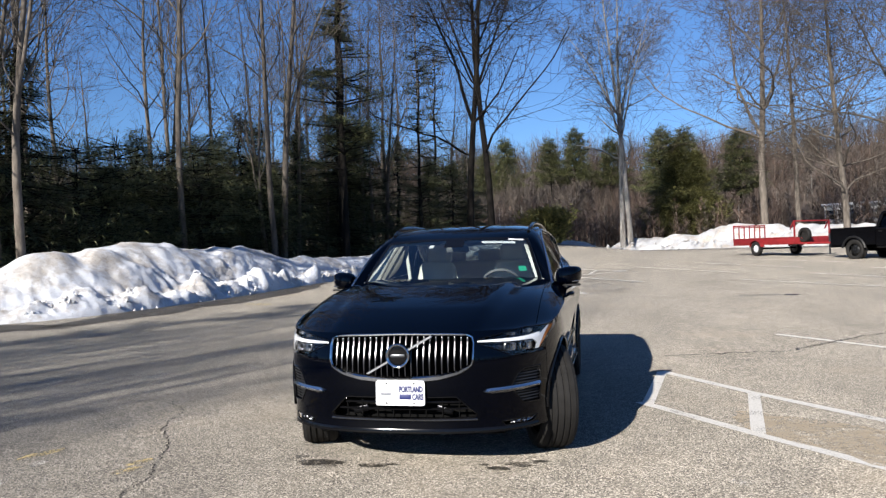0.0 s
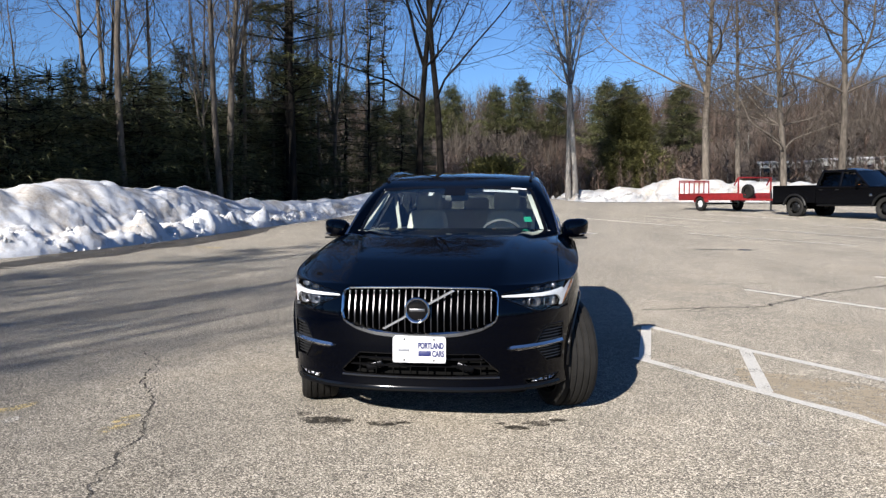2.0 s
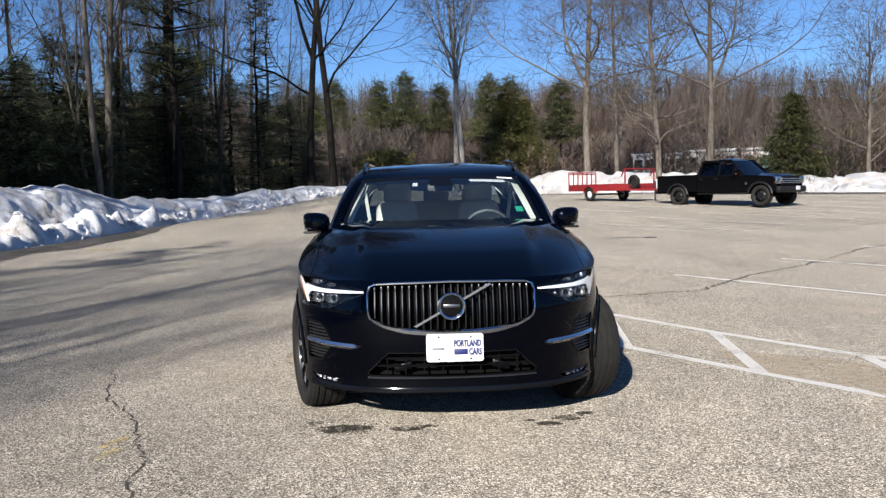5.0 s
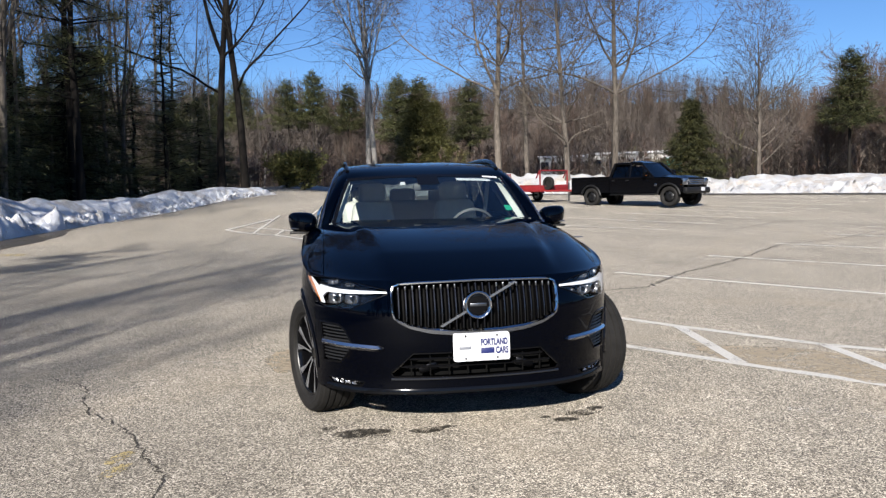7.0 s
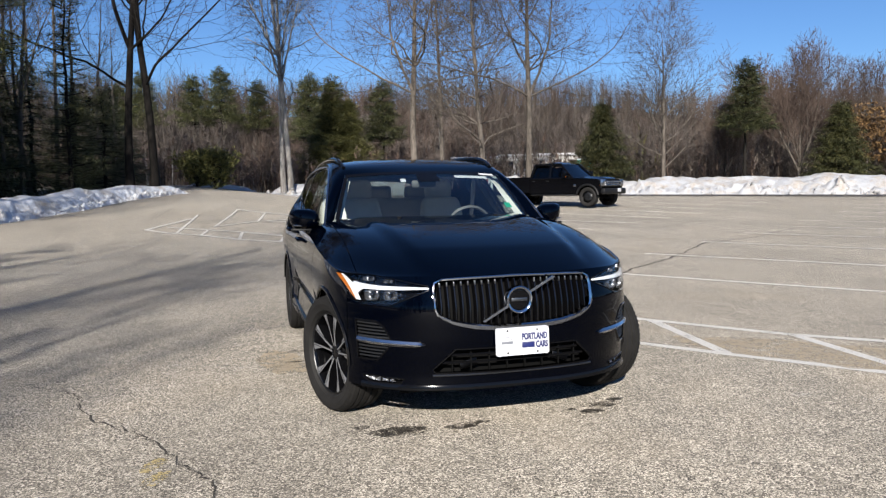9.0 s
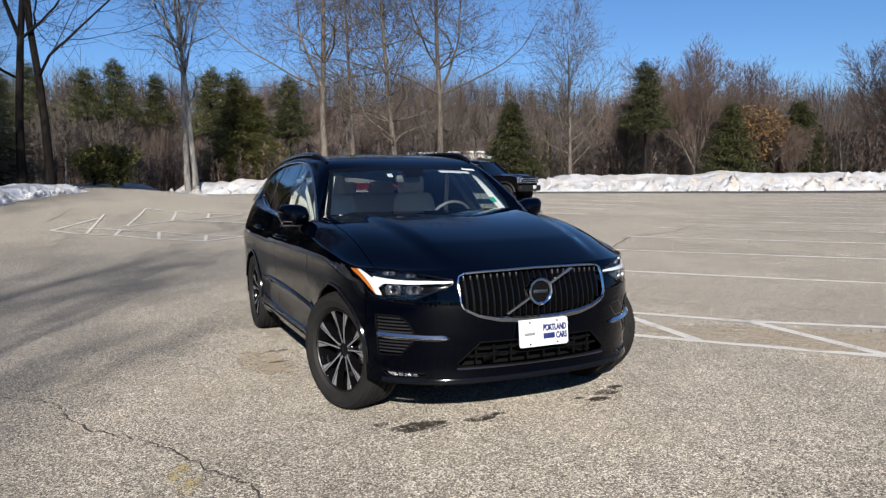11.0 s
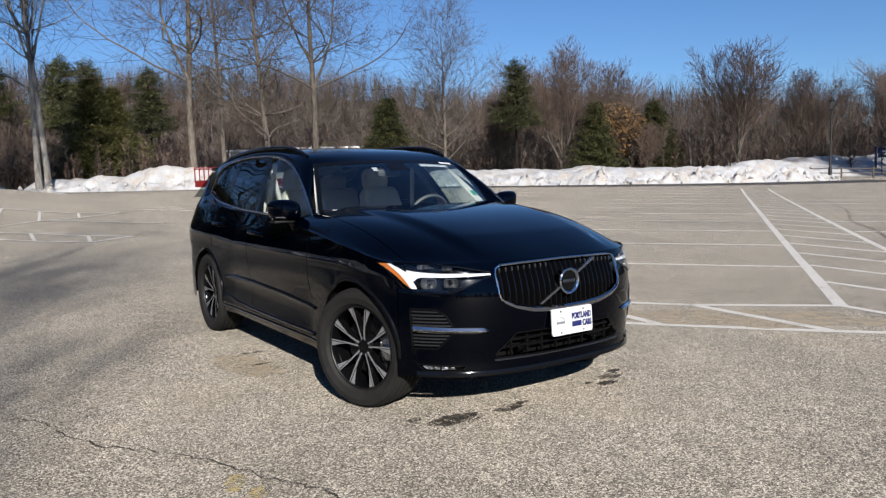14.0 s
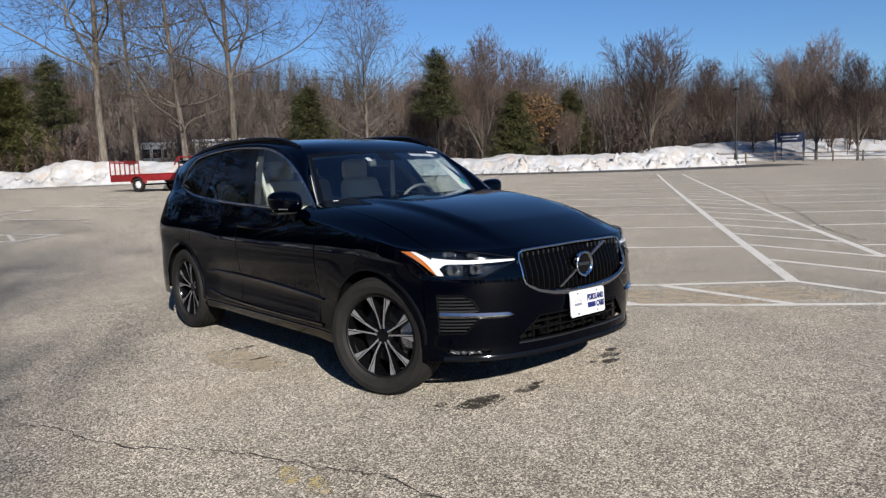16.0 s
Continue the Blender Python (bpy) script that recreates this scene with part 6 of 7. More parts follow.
sign_board(73.0, 31.6, -1.14)


def rail_fence(a, b, n, label):
    f = tagged(empty("rail_fence"), label, "fence")
    a, b = Vector(a), Vector(b)
    pts = [a.lerp(b, k / n) for k in range(n + 1)]
    for p in pts:
        z = height(p.x, p.y)
        part("post", bm_box((0.12, 0.12, 1.0), (p.x, p.y, z + 0.46), 0.02), FENCEWOOD, f)
    for p, q in zip(pts, pts[1:]):
        for h in (0.45, 0.82):
            part("rail", bm_tube([(p.x, p.y, height(p.x, p.y) + h), (q.x, q.y, height(q.x, q.y) + h - 0.03)], 0.04, 6), FENCEWOOD, f)


rail_fence((57.5, 33.5), (72.0, 14.5), 10, "weathered wooden two-rail fence beside the snow")
rail_fence((34.5, 44.5), (56.5, 34.0), 10, "weathered wooden two-rail fence behind the snow bank")


# ---- trees ----
def tubes(polys):
    """Tapered tubes along polylines of (point, radius); thin ones get three sides."""
    vs, fs = [], []
    for poly in polys:
        r0 = poly[0][1]
        k = 9 if r0 > 0.12 else 6 if r0 > 0.05 else 3
        base = len(vs)
        n = len(poly)
        for i, (p, r) in enumerate(poly):
            d = (poly[min(i + 1, n - 1)][0] - poly[max(i - 1, 0)][0]).normalized()
            a = d.cross(Vector((0.31, 0.95, 0.05))).normalized()
            b = d.cross(a)
            for j in range(k):
                c, s = math.cos(j * math.tau / k) * r, math.sin(j * math.tau / k) * r
                vs.append((p.x + a.x * c + b.x * s, p.y + a.y * c + b.y * s, p.z + a.z * c + b.z * s))
        for i in range(n - 1):
            for j in range(k):
                q = base + i * k
                fs.append((q + j, q + (j + 1) % k, q + k + (j + 1) % k, q + k + j))
    return vs, fs


def grow(rnd, out, p, d, length, r, level, top, wander, up, kids, angle, r_end=0.35, reach=(0.18, 0.36), thin=0.006, bend=0.15):
    """One limb and what grows from it; out gathers polylines by level."""
    n = max(2, min(12, int(length / (0.9 if level == 0 else 0.5)))) if level < 3 else (2 if level == 3 else 1)
    step = length / n
    poly = [(p.copy(), r)]
    spots = []
    for i in range(n):
        d = (d + Vector((rnd.gauss(0, wander), rnd.gauss(0, wander), rnd.gauss(0, wander * 0.6) + up * (0.4 if level == 0 else 1)))).normalized()
        p = p + d * step
        t = (i + 1) / n
        poly.append((p.copy(), max(r * (1 - t * (1 - r_end)), thin * 0.7)))
        spots.append((t, p.copy(), d.copy(), poly[-1][1]))
    out[min(level, len(out) - 1)].append(poly)
    if level >= top:
        return
    first, count = kids[level]
    turn = rnd.uniform(0, math.tau)
    for c in range(count):
        t = first + (1 - first) * (c + rnd.random() * 0.8) / count
        i = min(n - 1, int(t * n))
        _, q, qd, qr = spots[i]
        turn += 2.4 + rnd.gauss(0, 0.4)
        side = qd.orthogonal().normalized()
        side = Matrix.Rotation(turn, 3, qd) @ side
        a = radians(angle[level] + rnd.gauss(0, 9))
        nd = (qd * math.cos(a) + side * math.sin(a)).normalized()
        ln = length * rnd.uniform(*reach) * (1.15 - 0.6 * t) if level == 0 else length * rnd.uniform(0.38, 0.66) * (1.2 - 0.5 * t)
        grow(rnd, out, q, nd, max(ln, 0.25), max(min(qr * rnd.uniform(0.32, 0.52), 0.012 * ln + 0.010), thin), level + 1, top, bend, up, kids, angle, 0.3, reach, thin, bend)


def bare_tree(name, seed, tall, radius, kids, angle, bark, twig, label, wander=0.06, up=0.06, lean=(0, 0), forks=(), top=3, base_flare=1.25, reach=(0.18, 0.36), thin=0.006, bend=0.15):
    """A leafless tree: trunk with limbs, and fine twigs as a part of their own."""
    rnd = random.Random(seed)
    out = [[], [], [], [], []]
    t = tagged(empty(name), label, "tree", name.replace("_", " ") + "s round the lot")
    d = Vector((lean[0], lean[1], 1)).normalized()
    grow(rnd, out, Vector((0, 0, -0.3)), d, tall, radius, 0, top, wander, up, kids, angle, 0.12, reach, thin, bend)
    for h, ang, tw, ln, rr in forks:
        side = Vector((math.cos(tw), math.sin(tw), 0))
        q = min(out[0][0], key=lambda w: abs(w[0].z - h))[0].copy()
        fd = (Vector((0, 0, 1)) * math.cos(radians(ang)) + side * math.sin(radians(ang))).normalized()
        grow(rnd, out, q, fd, ln, rr, 0, top, max(wander, bend * 0.4), up, kids, angle, 0.12, reach, thin, bend)
    p0, r0 = out[0][0][0]
    out[0][0][0] = (p0, r0 * base_flare)
    v, f = tubes(out[0] + out[1])
    part("trunk", mesh_of("trunk", v, f, bark, True), None, t)
    v, f = tubes(out[2] + out[3] + out[4])
    part("crown", mesh_of("crown", v, f, twig), None, t)
    return t


def sprays(rnd, spots, size, wide, per, droop):
    """Small needle sprays: bent leaf-shaped pieces round the spots (place, outward direction)."""
    vs, fs = [], []
    for p, d in spots:
        for _ in range(per):
            e = (d + Vector((rnd.gauss(0, 0.55), rnd.gauss(0, 0.55), rnd.gauss(0, 0.35) - droop))).normalized()
            q = p + Vector((rnd.gauss(0, size * 0.35), rnd.gauss(0, size * 0.35), rnd.gauss(0, size * 0.25)))
            s = e.cross(Vector((rnd.gauss(0, 0.5), rnd.gauss(0, 0.5), 1))).normalized() * wide * rnd.uniform(0.6, 1.3)
            l = size * rnd.uniform(0.6, 1.4)
            m = q + e * l * 0.5 + Vector((0, 0, 0.05 * l))
            k = len(vs)
            vs += [tuple(q), tuple(m + s), tuple(q + e * l - Vector((0, 0, 0.10 * l))), tuple(m - s)]
            fs += [(k, k + 1, k + 2, k + 3)]
    return vs, fs


def conifer(name, seed, tall, radius, clear, spread, whorls, arms, shape, needles, label, size=0.34, wide=0.05, per=5, droop=0.15, rise=0.1, gaps=0.1, bark=None):
    """An evergreen: trunk, whorled boughs, and a crown of many needle sprays."""
    rnd = random.Random(seed)
    t = tagged(empty(name), label, "tree", name.replace("_", " ") + "s round the lot")
    polys = [[(Vector((rnd.gauss(0, 0.03) * i, rnd.gauss(0, 0.03) * i, tall * i / 8 - (0.3 if i == 0 else 0))), max(0.02, radius * (1 - i / 8.3))) for i in range(9)]]
    spots = []
    for w in range(whorls):
        h = lerp(clear, 0.98, (w + rnd.uniform(-0.3, 0.3)) / whorls)
        h = max(clear, min(0.985, h))
        reach = spread * shape((h - clear) / (1 - clear)) * rnd.uniform(0.75, 1.15)
        off = rnd.uniform(0, math.tau)
        for a in range(arms):
            if rnd.random() < gaps:
                continue
            ang = off + a * math.tau / arms + rnd.gauss(0, 0.25)
            r = reach * rnd.uniform(0.65, 1.15)
            p0 = Vector((0, 0, min(tall * 0.985, h * tall + rnd.gauss(0, 0.022 * tall))))
            d = Vector((math.cos(ang), math.sin(ang), rise + rnd.gauss(0, 0.16)))
            n = max(2, int(r / 0.45))
            pts = [(p0 + d * r * i / n + Vector((0, 0, -droop * 0.35 * r * (i / n) ** 2)), max(0.006, 0.035 * radius / 0.15 * (1 - i / (n + 1)))) for i in range(n + 1)]
            polys.append(pts[::2] if n % 2 == 0 else [pts[0], pts[-1]])
            for i in range(1, n + 1):
                if i / n > 0.25 or n < 3:
                    spots.append((pts[i][0], d.normalized()))
                    sd = Vector((-d.y, d.x, 0)).normalized()
                    for s in (-1, 1):
                        if rnd.random() < 0.8 and i < n:
                            b = r * 0.28 * (1.1 - i / n)
                            spots.append((pts[i][0] + (sd * s + d * 0.5).normalized() * b, (sd * s + d * 0.6).normalized()))
    spots.append((Vector((0, 0, tall)), Vector((0, 0, 1))))
    v, f = tubes(polys)
    part("trunk", mesh_of("trunk", v, f, bark or BARK_SHADED, True), None, t)
    v, f = sprays(rnd, spots, size, wide, per, droop)
    part("crown", mesh_of("crown", v, f, needles), None, t)
    return t


def stand(proto, x, y, scale=1.0, turn=0.0, first=False, sink=0.0):
    m = Matrix.Translation((x, y, height(x, y) - sink)) @ Matrix.Rotation(turn, 4, "Z") @ Matrix.Scale(scale, 4)
    if first:
        proto.matrix_basis = m
        return proto
    return copy_thing(proto, m)


cone = lambda h: 1 - h * 0.93
oval = lambda h: math.sin(math.pi * min(1, 0.18 + 0.80 * h)) ** 0.7
broad = lambda h: (0.72 + 0.28 * math.sin(math.pi * min(1, h * 1.6 + 0.2))) * (1 - h ** 1.8 * 0.95) * (0.9 + 0.1 * math.sin(h * 31))
flat_top = lambda h: (0.18 + 0.95 * max(0.0, 1 - h) ** 0.75) * (0.78 + 0.22 * math.sin(h * 19))
plume = lambda h: (0.65 + 0.35 * math.sin(h * 9)) * (1 - 0.75 * h * h)

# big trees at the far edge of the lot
dark_tree = bare_tree("bare_tree", 3, 25, 0.24, [(0.24, 18), (0.12, 11), (0.1, 8)], [56, 50, 46, 42], BARK_SHADED, TWIG_DARK, "tall dark bare tree with forked limbs", 0.025, 0.055, (0, 0), [(8.0, 24, 2.6, 14, 0.12), (10.5, 30, 0.4, 12, 0.09), (12, 26, 4.4, 10, 0.08)], reach=(0.22, 0.42), thin=0.012, bend=0.15)
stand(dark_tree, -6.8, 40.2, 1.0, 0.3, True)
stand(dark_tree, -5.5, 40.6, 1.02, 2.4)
birch = bare_tree("birch_tree", 8, 24, 0.25, [(0.32, 22), (0.10, 9), (0.1, 4)], [50, 48, 44, 42], BARK_PALE, TWIG_GREY, "tall pale-barked bare tree with thin twigs", 0.022, 0.03, (-0.03, 0), [(12, 24, 1.0, 10, 0.10), (9, 26, 3.6, 11, 0.10)], reach=(0.16, 0.30), thin=0.011, bend=0.2)
stand(birch, 2.9, 58.9, 1.0, 0.0, True)
stand(birch, 3.5, 58.7, 0.97, 2.1)
oak = bare_tree("oak_tree", 14, 26, 0.32, [(0.24, 18), (0.08, 13), (0.08, 7)], [64, 52, 48, 44], BARK_GREY, TWIG_GREY, "large grey bare tree with spreading crooked limbs", 0.03, 0.032, (0, 0), [(9.0, 32, 2.9, 13, 0.13), (11.5, 27, 0.3, 11, 0.11)], reach=(0.26, 0.50), thin=0.013, bend=0.21)
stand(oak, 13.4, 55.7, 1.0, 0.2, True)
stand(oak, 21.8, 51.0, 0.92, 2.8)
slim = bare_tree("bare_tree", 21, 23, 0.21, [(0.28, 24), (0.10, 10), (0.1, 6)], [54, 48, 44, 40], BARK_GREY, TWIG_GREY, "slim grey bare tree at the edge of the lot", 0.022, 0.03, reach=(0.14, 0.28), thin=0.012, bend=0.2)
stand(slim, 15.8, 55.2, 1.0, 1.0, True)
twiggy = bare_tree("bare_tree", 29, 23, 0.24, [(0.12, 50), (0.08, 11), (0.1, 7)], [62, 48, 44, 40], BARK_GREY, TWIG_GREY, "tall bare tree with dense fine twigs", 0.025, 0.04, reach=(0.18, 0.33), thin=0.012, bend=0.16)
stand(twiggy, 17.8, 50.8, 1.0, 0.0, True)
oval_tree = bare_tree("bare_tree", 33, 15, 0.22, [(0.16, 44), (0.1, 9), (0.1, 6)], [56, 46, 42, 40], BARK_GREY, TWIG_GREY, "young bare tree with an even oval crown", 0.025, 0.045, reach=(0.28, 0.46), thin=0.013, bend=0.1)
stand(oval_tree, 32.0, 47.7, 0.84, 0.0, True)
vase = bare_tree("bare_tree", 41, 9.5, 0.16, [(0.10, 18), (0.12, 12), (0.1, 7)], [34, 30, 30, 30], BARK_GREY, TWIG_RED, "bare tree with upswept reddish twigs", 0.03, 0.07, (0, 0), [(1.2, 22, 0.3, 8, 0.10), (1.3, 24, 2.4, 8, 0.10), (1.2, 22, 4.4, 8, 0.10)], reach=(0.34, 0.58), thin=0.012, bend=0.06)
stand(vase, 45.1, 47.8, 1.0, 0.4, True)
for x, y, k, a in ((67.0, 44.2, 1.12, 1.7), (70.3, 27.8, 0.92, 0.2), (66.9, 22.8, 0.72, 3.2), (52.0, 60.0, 1.0, 2.0), (64.0, 60.0, 1.1, 4.0), (56.1, 47.0, 0.45, 5.0), (41.0, 52.0, 0.7, 2.5), (80.0, 44.0, 0.95, 3.0), (84.0, 36.0, 0.95, 1.0)):
    stand(vase, x, y, k, a)
leafy = bare_tree("oak_tree", 47, 6.5, 0.14, [(0.18, 16), (0.1, 7), (0.1, 5)], [52, 42, 38, 36], BARK_GREY, TWIG_GREY, "small oak holding its dry orange leaves", 0.05, 0.05, reach=(0.35, 0.55), thin=0.008)
rnd = random.Random(5)
spots = []
for _ in range(1000):
    a, u, rr = rnd.uniform(0, math.tau), rnd.uniform(-1, 1), rnd.random() ** 0.4
    spots.append((Vector((math.cos(a) * 2.9 * rr * math.sqrt(1 - u * u), math.sin(a) * 2.9 * rr * math.sqrt(1 - u * u), 4.7 + 2.6 * u * rr)), Vector((math.cos(a), math.sin(a), 0))))
v, f = sprays(rnd, spots, 0.22, 0.07, 6, 0.3)
part("foliage", mesh_of("foliage", v, f, OAKLEAF), None, leafy)
stand(leafy, 54.0, 49.4, 1.08, 0, True)

# evergreens
spruce = conifer("spruce_tree", 51, 6.6, 0.13, 0.03, 3.3, 32, 10, cone, SPRUCE, "dense olive-green spruce standing in the snow", 0.33, 0.024, 15, 0.25, 0.05, 0.04)
stand(spruce, 25.0, 44.9, 1.0, 0, True)
stand(spruce, 46.0, 44.3, 1.08, 1.0)
stand(spruce, 60.5, 50.0, 1.25, 2.0)
stand(spruce, 64.0, 52.0, 1.15, 4.0)
fir = conifer("fir_tree", 57, 10.0, 0.2, 0.03, 3.7, 40, 11, broad, OLIVE, "broad bushy green fir at the wood's edge", 0.42, 0.026, 13, 0.10, 0.35, 0.05)
stand(fir, 8.0, 66.5, 1.0, 0, True)
stand(fir, 9.9, 67.5, 0.92, 2.0)
white_pine = conifer("pine_tree", 63, 13.0, 0.20, 0.46, 2.9, 20, 8, flat_top, PINE, "tall dark green pine with layered boughs", 0.46, 0.030, 16, 0.0, 0.18, 0.20)
bush = conifer("juniper_bush", 69, 2.4, 0.08, 0.02, 1.5, 12, 9, oval, OLIVE, "low olive-green evergreen bush", 0.3, 0.05, 7, 0.0, 0.6, 0.03)
stand(bush, -2.5, 52.8, 1.1, 0, True)
stand(bush, -3.8, 53.5, 0.9, 1)

# the dark wood on the west side
hemlock = conifer("hemlock_tree", 73, 7.5, 0.14, 0.04, 2.6, 26, 8, cone, HEMLOCK, "dense dark green hemlock at the wood's edge", 0.32, 0.015, 8, 0.3, 0.0, 0.2)
hemlock_b = conifer("hemlock_tree", 79, 6.0, 0.12, 0.05, 2.7, 20, 8, oval, HEMLOCK, "bushy dark green hemlock at the wood's edge", 0.32, 0.015, 8, 0.2, 0.1, 0.24)
tall_pine = conifer("pine_tree", 83, 21.0, 0.22, 0.26, 3.2, 30, 5, plume, PINE, "tall ragged pine with dead lower boughs", 0.42, 0.018, 14, 0.02, 0.16, 0.40)
stem_a = bare_tree("bare_tree", 91, 19, 0.13, [(0.27, 20), (0.15, 8), (0.1, 4)], [36, 40, 40, 38], BARK_GREY, TWIG_GREY, "thin tall bare tree in the wood", 0.03, 0.06, reach=(0.14, 0.34), thin=0.007)
stem_b = bare_tree("bare_tree", 97, 18, 0.17, [(0.25, 15), (0.15, 6), (0.1, 4)], [44, 44, 40, 38], BARK_GREY, TWIG_GREY, "tall forked bare tree in the wood", 0.04, 0.06, (0.02, 0), [(5, 20, 1.0, 9, 0.09)], reach=(0.16, 0.36), thin=0.008)
rnd = random.Random(17)
used = {p.name: 1 for p in (dark_tree, birch, oak, slim, twiggy, oval_tree, vase, leafy, spruce, fir, white_pine, bush)}


def put(proto, x, y, s, a, sink=0.0):
    stand(proto, x, y, s, a, proto.name not in used, sink)
    used[proto.name] = 1


for i in range(38):
    y = 9.0 + 31 * (i / 37) + rnd.uniform(-0.8, 0.8)
    x = -17.4 + 0.15 * (y - 9) - rnd.choice([0, 0, 0.6, 1.5, 3.0, 6.0]) - rnd.uniform(0, 1.0)
    put(rnd.choice([hemlock, hemlock_b]), x, y, rnd.uniform(0.85, 1.3), rnd.uniform(0, 6))
for x, y, s, pr in ((-13.1, 25.5, 1.15, stem_a), (-16.5, 13.6, 0.95, stem_b), (-14.9, 12.8, 0.9, stem_b), (-13.8, 27.8, 1.15, stem_b), (-11.9, 31.5, 0.95, tall_pine), (-12.8, 33.5, 1.05, tall_pine), (-9.2, 37.0, 0.62, tall_pine)):
    put(pr, x, y, s, rnd.uniform(0, 6))
for i in range(40):
    y = 6 + 42 * i / 39 + rnd.uniform(-1, 1)
    x = -15.5 + 0.13 * (y - 9) - abs(rnd.gauss(0, 6)) - 0.5
    put(rnd.choice([stem_a, stem_a, stem_b]), x, y, rnd.uniform(0.65, 1.1), rnd.uniform(0, 6))
for i in range(5):
    put(rnd.choice([stem_b, hemlock, hemlock]), rnd.uniform(-32, -18), rnd.uniform(14, 60), rnd.uniform(0.7, 0.95), rnd.uniform(0, 6))
for x, y, k, pr in ((-12.5, 44, 1.1, hemlock), (-10.2, 43.5, 0.9, hemlock), (-9.4, 48, 0.75, stem_b), (-10.4, 51, 1.2, hemlock_b), (-11.8, 53, 0.85, tall_pine), (-9.8, 56, 1.1, hemlock), (-8.8, 53.0, 0.7, stem_b), (-12.0, 41.0, 0.8, stem_b), (-9.4, 38.0, 0.8, hemlock_b), (-8.4, 42.6, 0.85, hemlock), (-7.2, 43.5, 0.6, hemlock_b)):
    put(pr, x, y, k, rnd.uniform(0, 6))
# unseen hemlocks added southward to shade the foot of the wood
for i in range(4):
    y = -6 + 13 * i / 3
    put([hemlock_b, hemlock][i % 2], -21.5 - rnd.uniform(0, 3) + 0.387 * y, y, rnd.uniform(0.85, 1.1), rnd.uniform(0, 6))
# trees behind the eye on the sun's side, whose shadows fall over the lot
for c, y, s, pr in ((-9.6, -15, 0.95, stem_b), (-8.4, -12.5, 0.75, stem_b), (-7.6, -19, 0.9, stem_b), (-6.8, -13.5, 0.7, stem_b), (-6.2, -22, 0.9, stem_a), (-5.4, -15, 0.7, stem_b), (-6.0, -10.5, 0.55, stem_b),
                    (-4.6, -12, 0.55, stem_b), (-3.3, -13.5, 0.45, stem_b), (-11.0, -19, 0.9, tall_pine), (-9.2, -11, 0.7, hemlock),
                    (-3.9, -15, 0.62, stem_a), (-6.6, -27, 1.0, stem_a)):
    put(pr, c + 0.387 * y, y, s, rnd.uniform(0, 6))
# unseen trees far behind the eye, added for the car to mirror
for x, y, s, pr in ((-6, -66, 1.0, tall_pine), (-35, -40, 1.0, tall_pine), (34, -60, 0.9, slim)):
    put(pr, x, y, s, rnd.uniform(0, 6))


def hill(x, y):
    """Extra height of the wooded rise beyond the lot."""
    d = math.hypot((x + 4) / 1.06, y)
    t = min(1.0, max(0.0, (d - 92) / 55))
    a = math.degrees(math.atan2(y, x + 4))
    rise = table([(20, 7.0), (35, 11.5), (55, 15.0), (75, 16.5), (95, 15.0), (180, 13)], a)
    return rise * t * (2 - t) * (0.92 + 0.25 * noise.noise((x * 0.02, y * 0.02, 3)))


def far_wood(name, seed, n, region, tall, mats, label, twigs=46, thick=1.0):
    """A distant leafless wood as one mesh: many stems, each with a spray of upswept twigs."""
    rnd = random.Random(seed)
    vs, fs, idx = [], [], []
    for _ in range(n):
        x, y = region(rnd)
        h = tall * rnd.uniform(0.55, 1.1)
        z = height(x, y) + hill(x, y) - 0.2
        lx, ly = rnd.gauss(0, 0.05), rnd.gauss(0, 0.05)
        r = rnd.uniform(0.035, 0.09) * thick
        k = len(vs)
        mi = 2 if rnd.random() < 0.16 else (0 if rnd.random() < 0.6 else 1)
        for t in (0, 0.5, 1.0):
            for j in range(3):
                a = j * 2.1
                vs.append((x + lx * h * t + math.cos(a) * r * (1.05 - t), y + ly * h * t + math.sin(a) * r * (1.05 - t), z + h * t))
        for t in (0, 3):
            for j in range(3):
                fs.append((k + t + j, k + t + (j + 1) % 3, k + t + 3 + (j + 1) % 3, k + t + 3 + j))
                idx.append(mi)
        for _ in range(twigs):
            t = rnd.uniform(0.22, 1.0)
            a, ln = rnd.uniform(0, math.tau), h * rnd.uniform(0.10, 0.34) * math.sin(math.pi * (0.15 + 0.78 * t))
            p = Vector((x + lx * h * t, y + ly * h * t, z + h * t))
            e = Vector((math.cos(a) * 0.75, math.sin(a) * 0.75, rnd.uniform(0.15, 0.9))).normalized()
            s = Vector((-math.sin(a), math.cos(a), 0)) * rnd.uniform(0.022, 0.055) * thick
            k = len(vs)
            vs += [tuple(p - s), tuple(p + s), tuple(p + e * ln)]
            fs.append((k, k + 1, k + 2))
            idx.append(0 if mi == 2 else mi)
            q = p + e * ln * 0.5
            for _ in range(2):
                e2 = (e + Vector((rnd.gauss(0, 0.6), rnd.gauss(0, 0.6), rnd.gauss(0, 0.4)))).normalized()
                k = len(vs)
                vs += [tuple(q - s * 0.7), tuple(q + s * 0.7), tuple(q + e2 * ln * 0.6)]
                fs.append((k, k + 1, k + 2))
                idx.append(0 if mi == 2 else mi)
    return tagged(new(name, mesh_of(name, vs, fs, mats, False, idx)), label, "wood", kind="stuff")


def belt(rnd):
    """The ground of the far wood, an arc beyond the lot from north-west to east."""
    a = radians(rnd.uniform(2, 118))
    d = rnd.uniform(76, 150)
    return math.cos(a) * d * 1.06 - 4, math.sin(a) * d


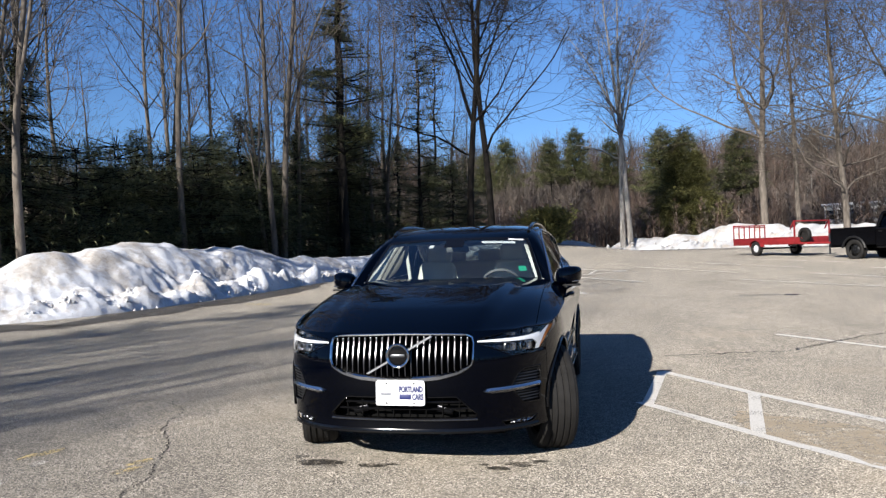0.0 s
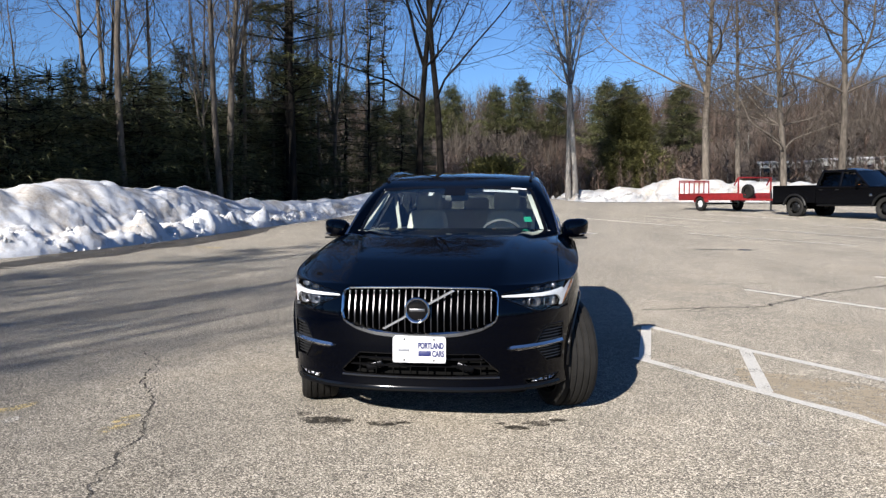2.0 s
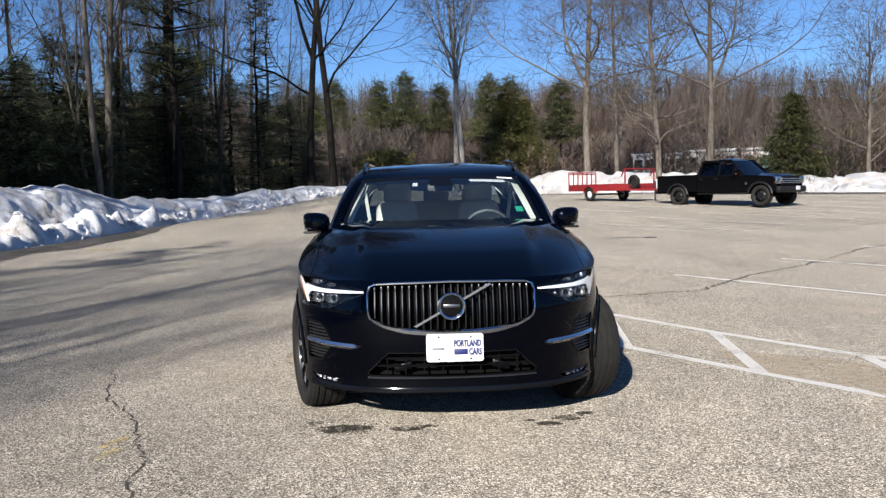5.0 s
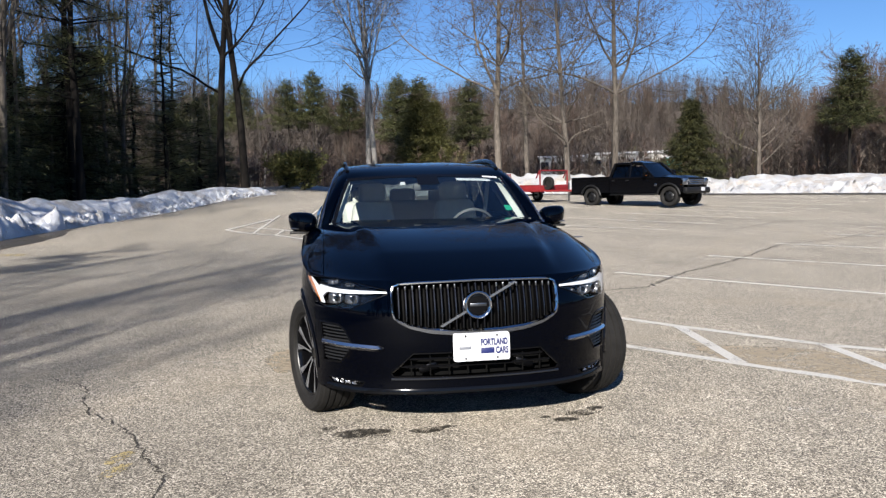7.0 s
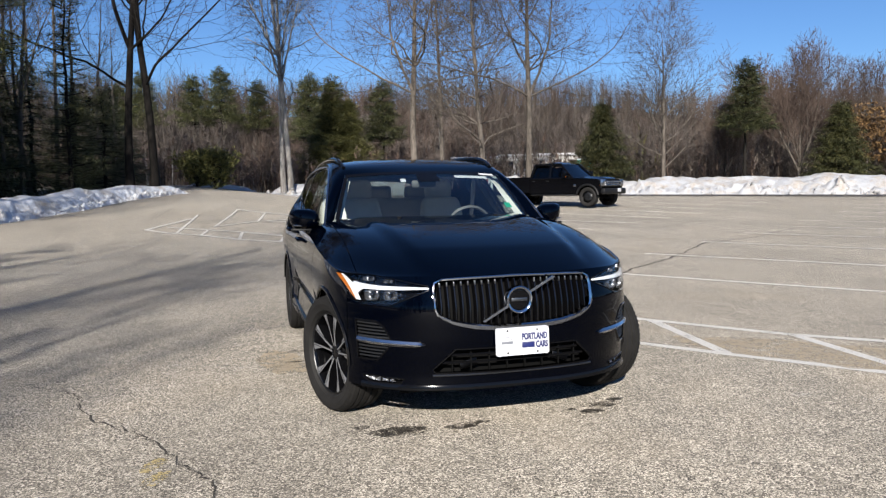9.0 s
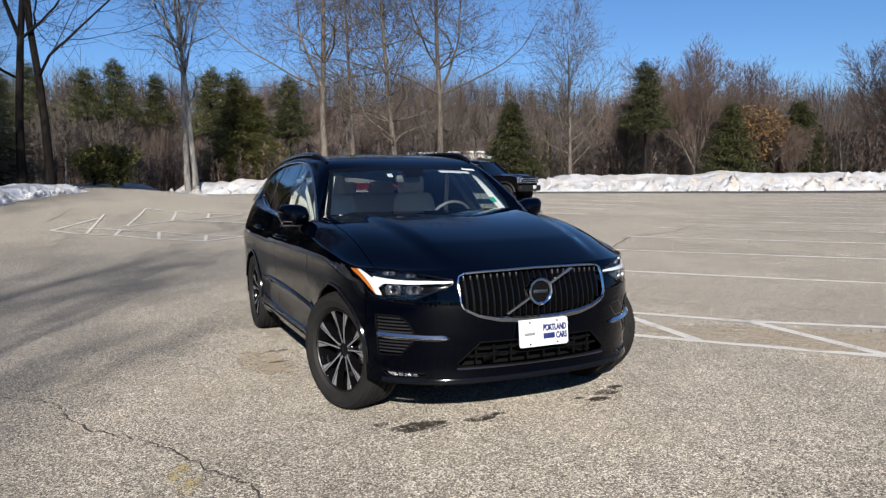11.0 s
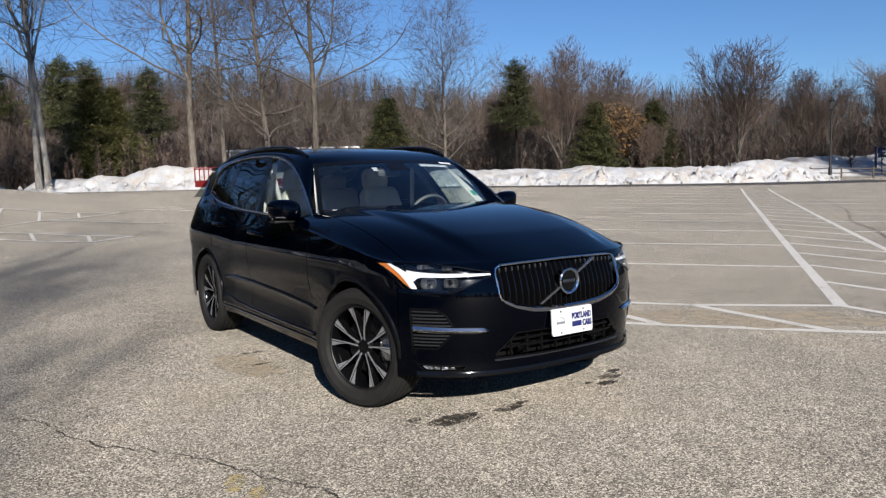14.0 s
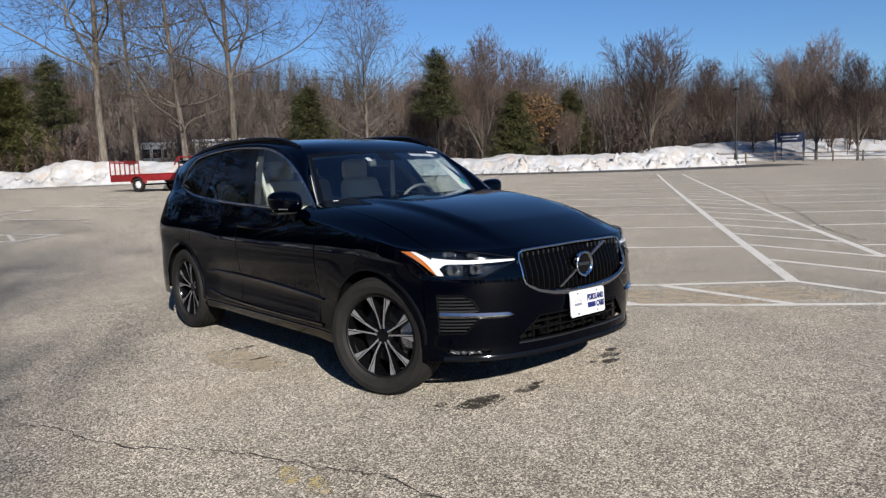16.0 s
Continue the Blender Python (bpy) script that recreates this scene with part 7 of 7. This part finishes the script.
far_wood("far_wood", 101, 1000, belt, 6.0, [WOODS, WOODSRED, BARK_PALE], "grey-brown leafless wood in the distance", 40, 1.25)
# unseen wood behind the eye, added to block bright low sky from reflections
far_wood("far_wood", 109, 420, lambda r: (lambda a, d: (math.cos(a) * d, math.sin(a) * d))(radians(r.uniform(-165, -20)), r.uniform(62, 95)), 12.0, [WOODS, TWIG_DARK, BARK_GREY], "unseen leafless wood on the sunny side, added to dim reflections", 40, 1.6)
far_wood("thicket", 103, 420, lambda r: (r.uniform(-14, 16), r.uniform(60, 78)), 4.2, [WOODSRED, WOODS, BARK_PALE], "reddish bare thicket behind the snow", 40, 0.9)
far_wood("thicket", 105, 420, lambda r: (lambda t: (20 + 60 * t + r.uniform(-3, 3), 62 - 18 * t + r.uniform(-5, 8)))(r.random()), 5.5, [WOODS, WOODSRED, BARK_GREY], "grey-brown bare thicket behind the fence", 40, 0.9)
far_wood("undergrowth", 107, 420, lambda r: (-17 - abs(r.gauss(0, 12)), r.uniform(4, 62)), 6.5, [TWIG_DARK, WOODS, BARK_GREY], "dark leafless undergrowth inside the wood", 30, 0.9)


def hillside():
    """Wooded rising ground that closes the view."""
    vs, fs = [], []
    n, m = 360, 16
    # full circle; the half behind the eye is unseen, added to block low sky
    for i in range(n + 1):
        a = radians(lerp(-180, 180, i / n))
        for j in range(m + 1):
            d = lerp(88, 300, (j / m) ** 1.3)
            x, y = math.cos(a) * d * 1.06 - 4, math.sin(a) * d
            vs.append((x, y, height(x, y) + hill(x, y) + (0.9 * noise.noise((x * 0.3, y * 0.3, 7)) if j else -0.5)))
    fs = [(i * (m + 1) + j, i * (m + 1) + j + 1, (i + 1) * (m + 1) + j + 1, (i + 1) * (m + 1) + j) for i in range(n) for j in range(m)]
    return tagged(new("backdrop", mesh_of("backdrop", vs, fs, HILL, True)), "wooded hillside in the distance", "hill", kind="structure")


first = True
for x, y, top, a in ((8.5, 90.0, 17.9, 1), (11.2, 89.7, 15.5, 2), (16.5, 83.7, 14.2, 0), (-11.5, 95.1, 16.4, 3), (-14.5, 96.0, 15.0, 1), (-2.1, 97.5, 17.6, 4), (-5.6, 97.5, 16.4, 5), (2.5, 97.5, 16.0, 2), (36.0, 66.0, 9.2, 1), (38.8, 46.6, 11.2, 3)):
    base = height(x, y) + hill(x, y)
    stand(white_pine, x, y, (top - base) / 14.7, a, first, -hill(x, y))
    first = False


HILL = simple("far_woodland", (0.085, 0.068, 0.057), 0.95, vary=0.45, scale=0.5)
hillside()


def brush(seed, n):
    """The crowns of countless far trees on the rise, fans of slender twigs in one mesh."""
    rnd = random.Random(seed)
    vs, fs, idx = [], [], []
    for _ in range(n):
        a = radians(rnd.uniform(-8, 135))
        d = 86 + 60 * rnd.random() ** 1.2
        x, y = math.cos(a) * d * 1.06 - 4, math.sin(a) * d
        z = height(x, y) + hill(x, y) - 2.4
        grove = noise.noise((x * 0.035, y * 0.035, 11))
        kind = 2 if grove > 0.30 and rnd.random() < 0.03 else (1 if grove < 0.0 and rnd.random() < 0.6 else (3 if rnd.random() < 0.15 else 0))
        h = rnd.uniform(7.0, 11.0) * (1.0 + 0.3 * noise.noise((x * 0.06, y * 0.06, 5)))
        spread = rnd.uniform(0.32, 0.48) * (0.85 if kind == 2 else 1)
        cz, wide, tall = z + h * 0.60, spread * h, h * 0.42
        for k2 in range(44):
            b, u = rnd.uniform(0, math.tau), rnd.uniform(-0.75, 1)
            f = rnd.random() ** 0.35
            w = rnd.uniform(0.014, 0.036) * (3.0 if kind == 2 else 1)
            q = Vector((x + math.cos(b) * wide * f * math.sqrt(1 - u * u), y + math.sin(b) * wide * f * math.sqrt(1 - u * u), cz + tall * u * f))
            p = Vector((x + rnd.gauss(0, 0.1), y + rnd.gauss(0, 0.1), z + max(0.5, (q.z - z) * rnd.uniform(0.3, 0.7))))
            side = Vector((-math.sin(b), math.cos(b), 0)) * w
            k = len(vs)
            vs += [tuple(p + side), tuple(p - side), tuple(q)]
            fs.append((k, k + 1, k + 2))
            idx.append(kind)
            for _ in range(2):
                e = ((q - p).normalized() + Vector((rnd.gauss(0, 0.6), rnd.gauss(0, 0.6), rnd.gauss(0.1, 0.4)))).normalized()
                g2 = p.lerp(q, rnd.uniform(0.5, 0.9))
                k = len(vs)
                vs += [tuple(g2 + side * 0.6), tuple(g2 - side * 0.6), tuple(g2 + e * h * rnd.uniform(0.10, 0.2))]
                fs.append((k, k + 1, k + 2))
                idx.append(kind)
    return tagged(new("far_wood", mesh_of("far_wood", vs, fs, [WOODS, WOODSRED, OLIVE, BARK_GREY], False, idx)), "grey-brown tree tops on the far rise", "wood", kind="stuff")


brush(211, 3500)
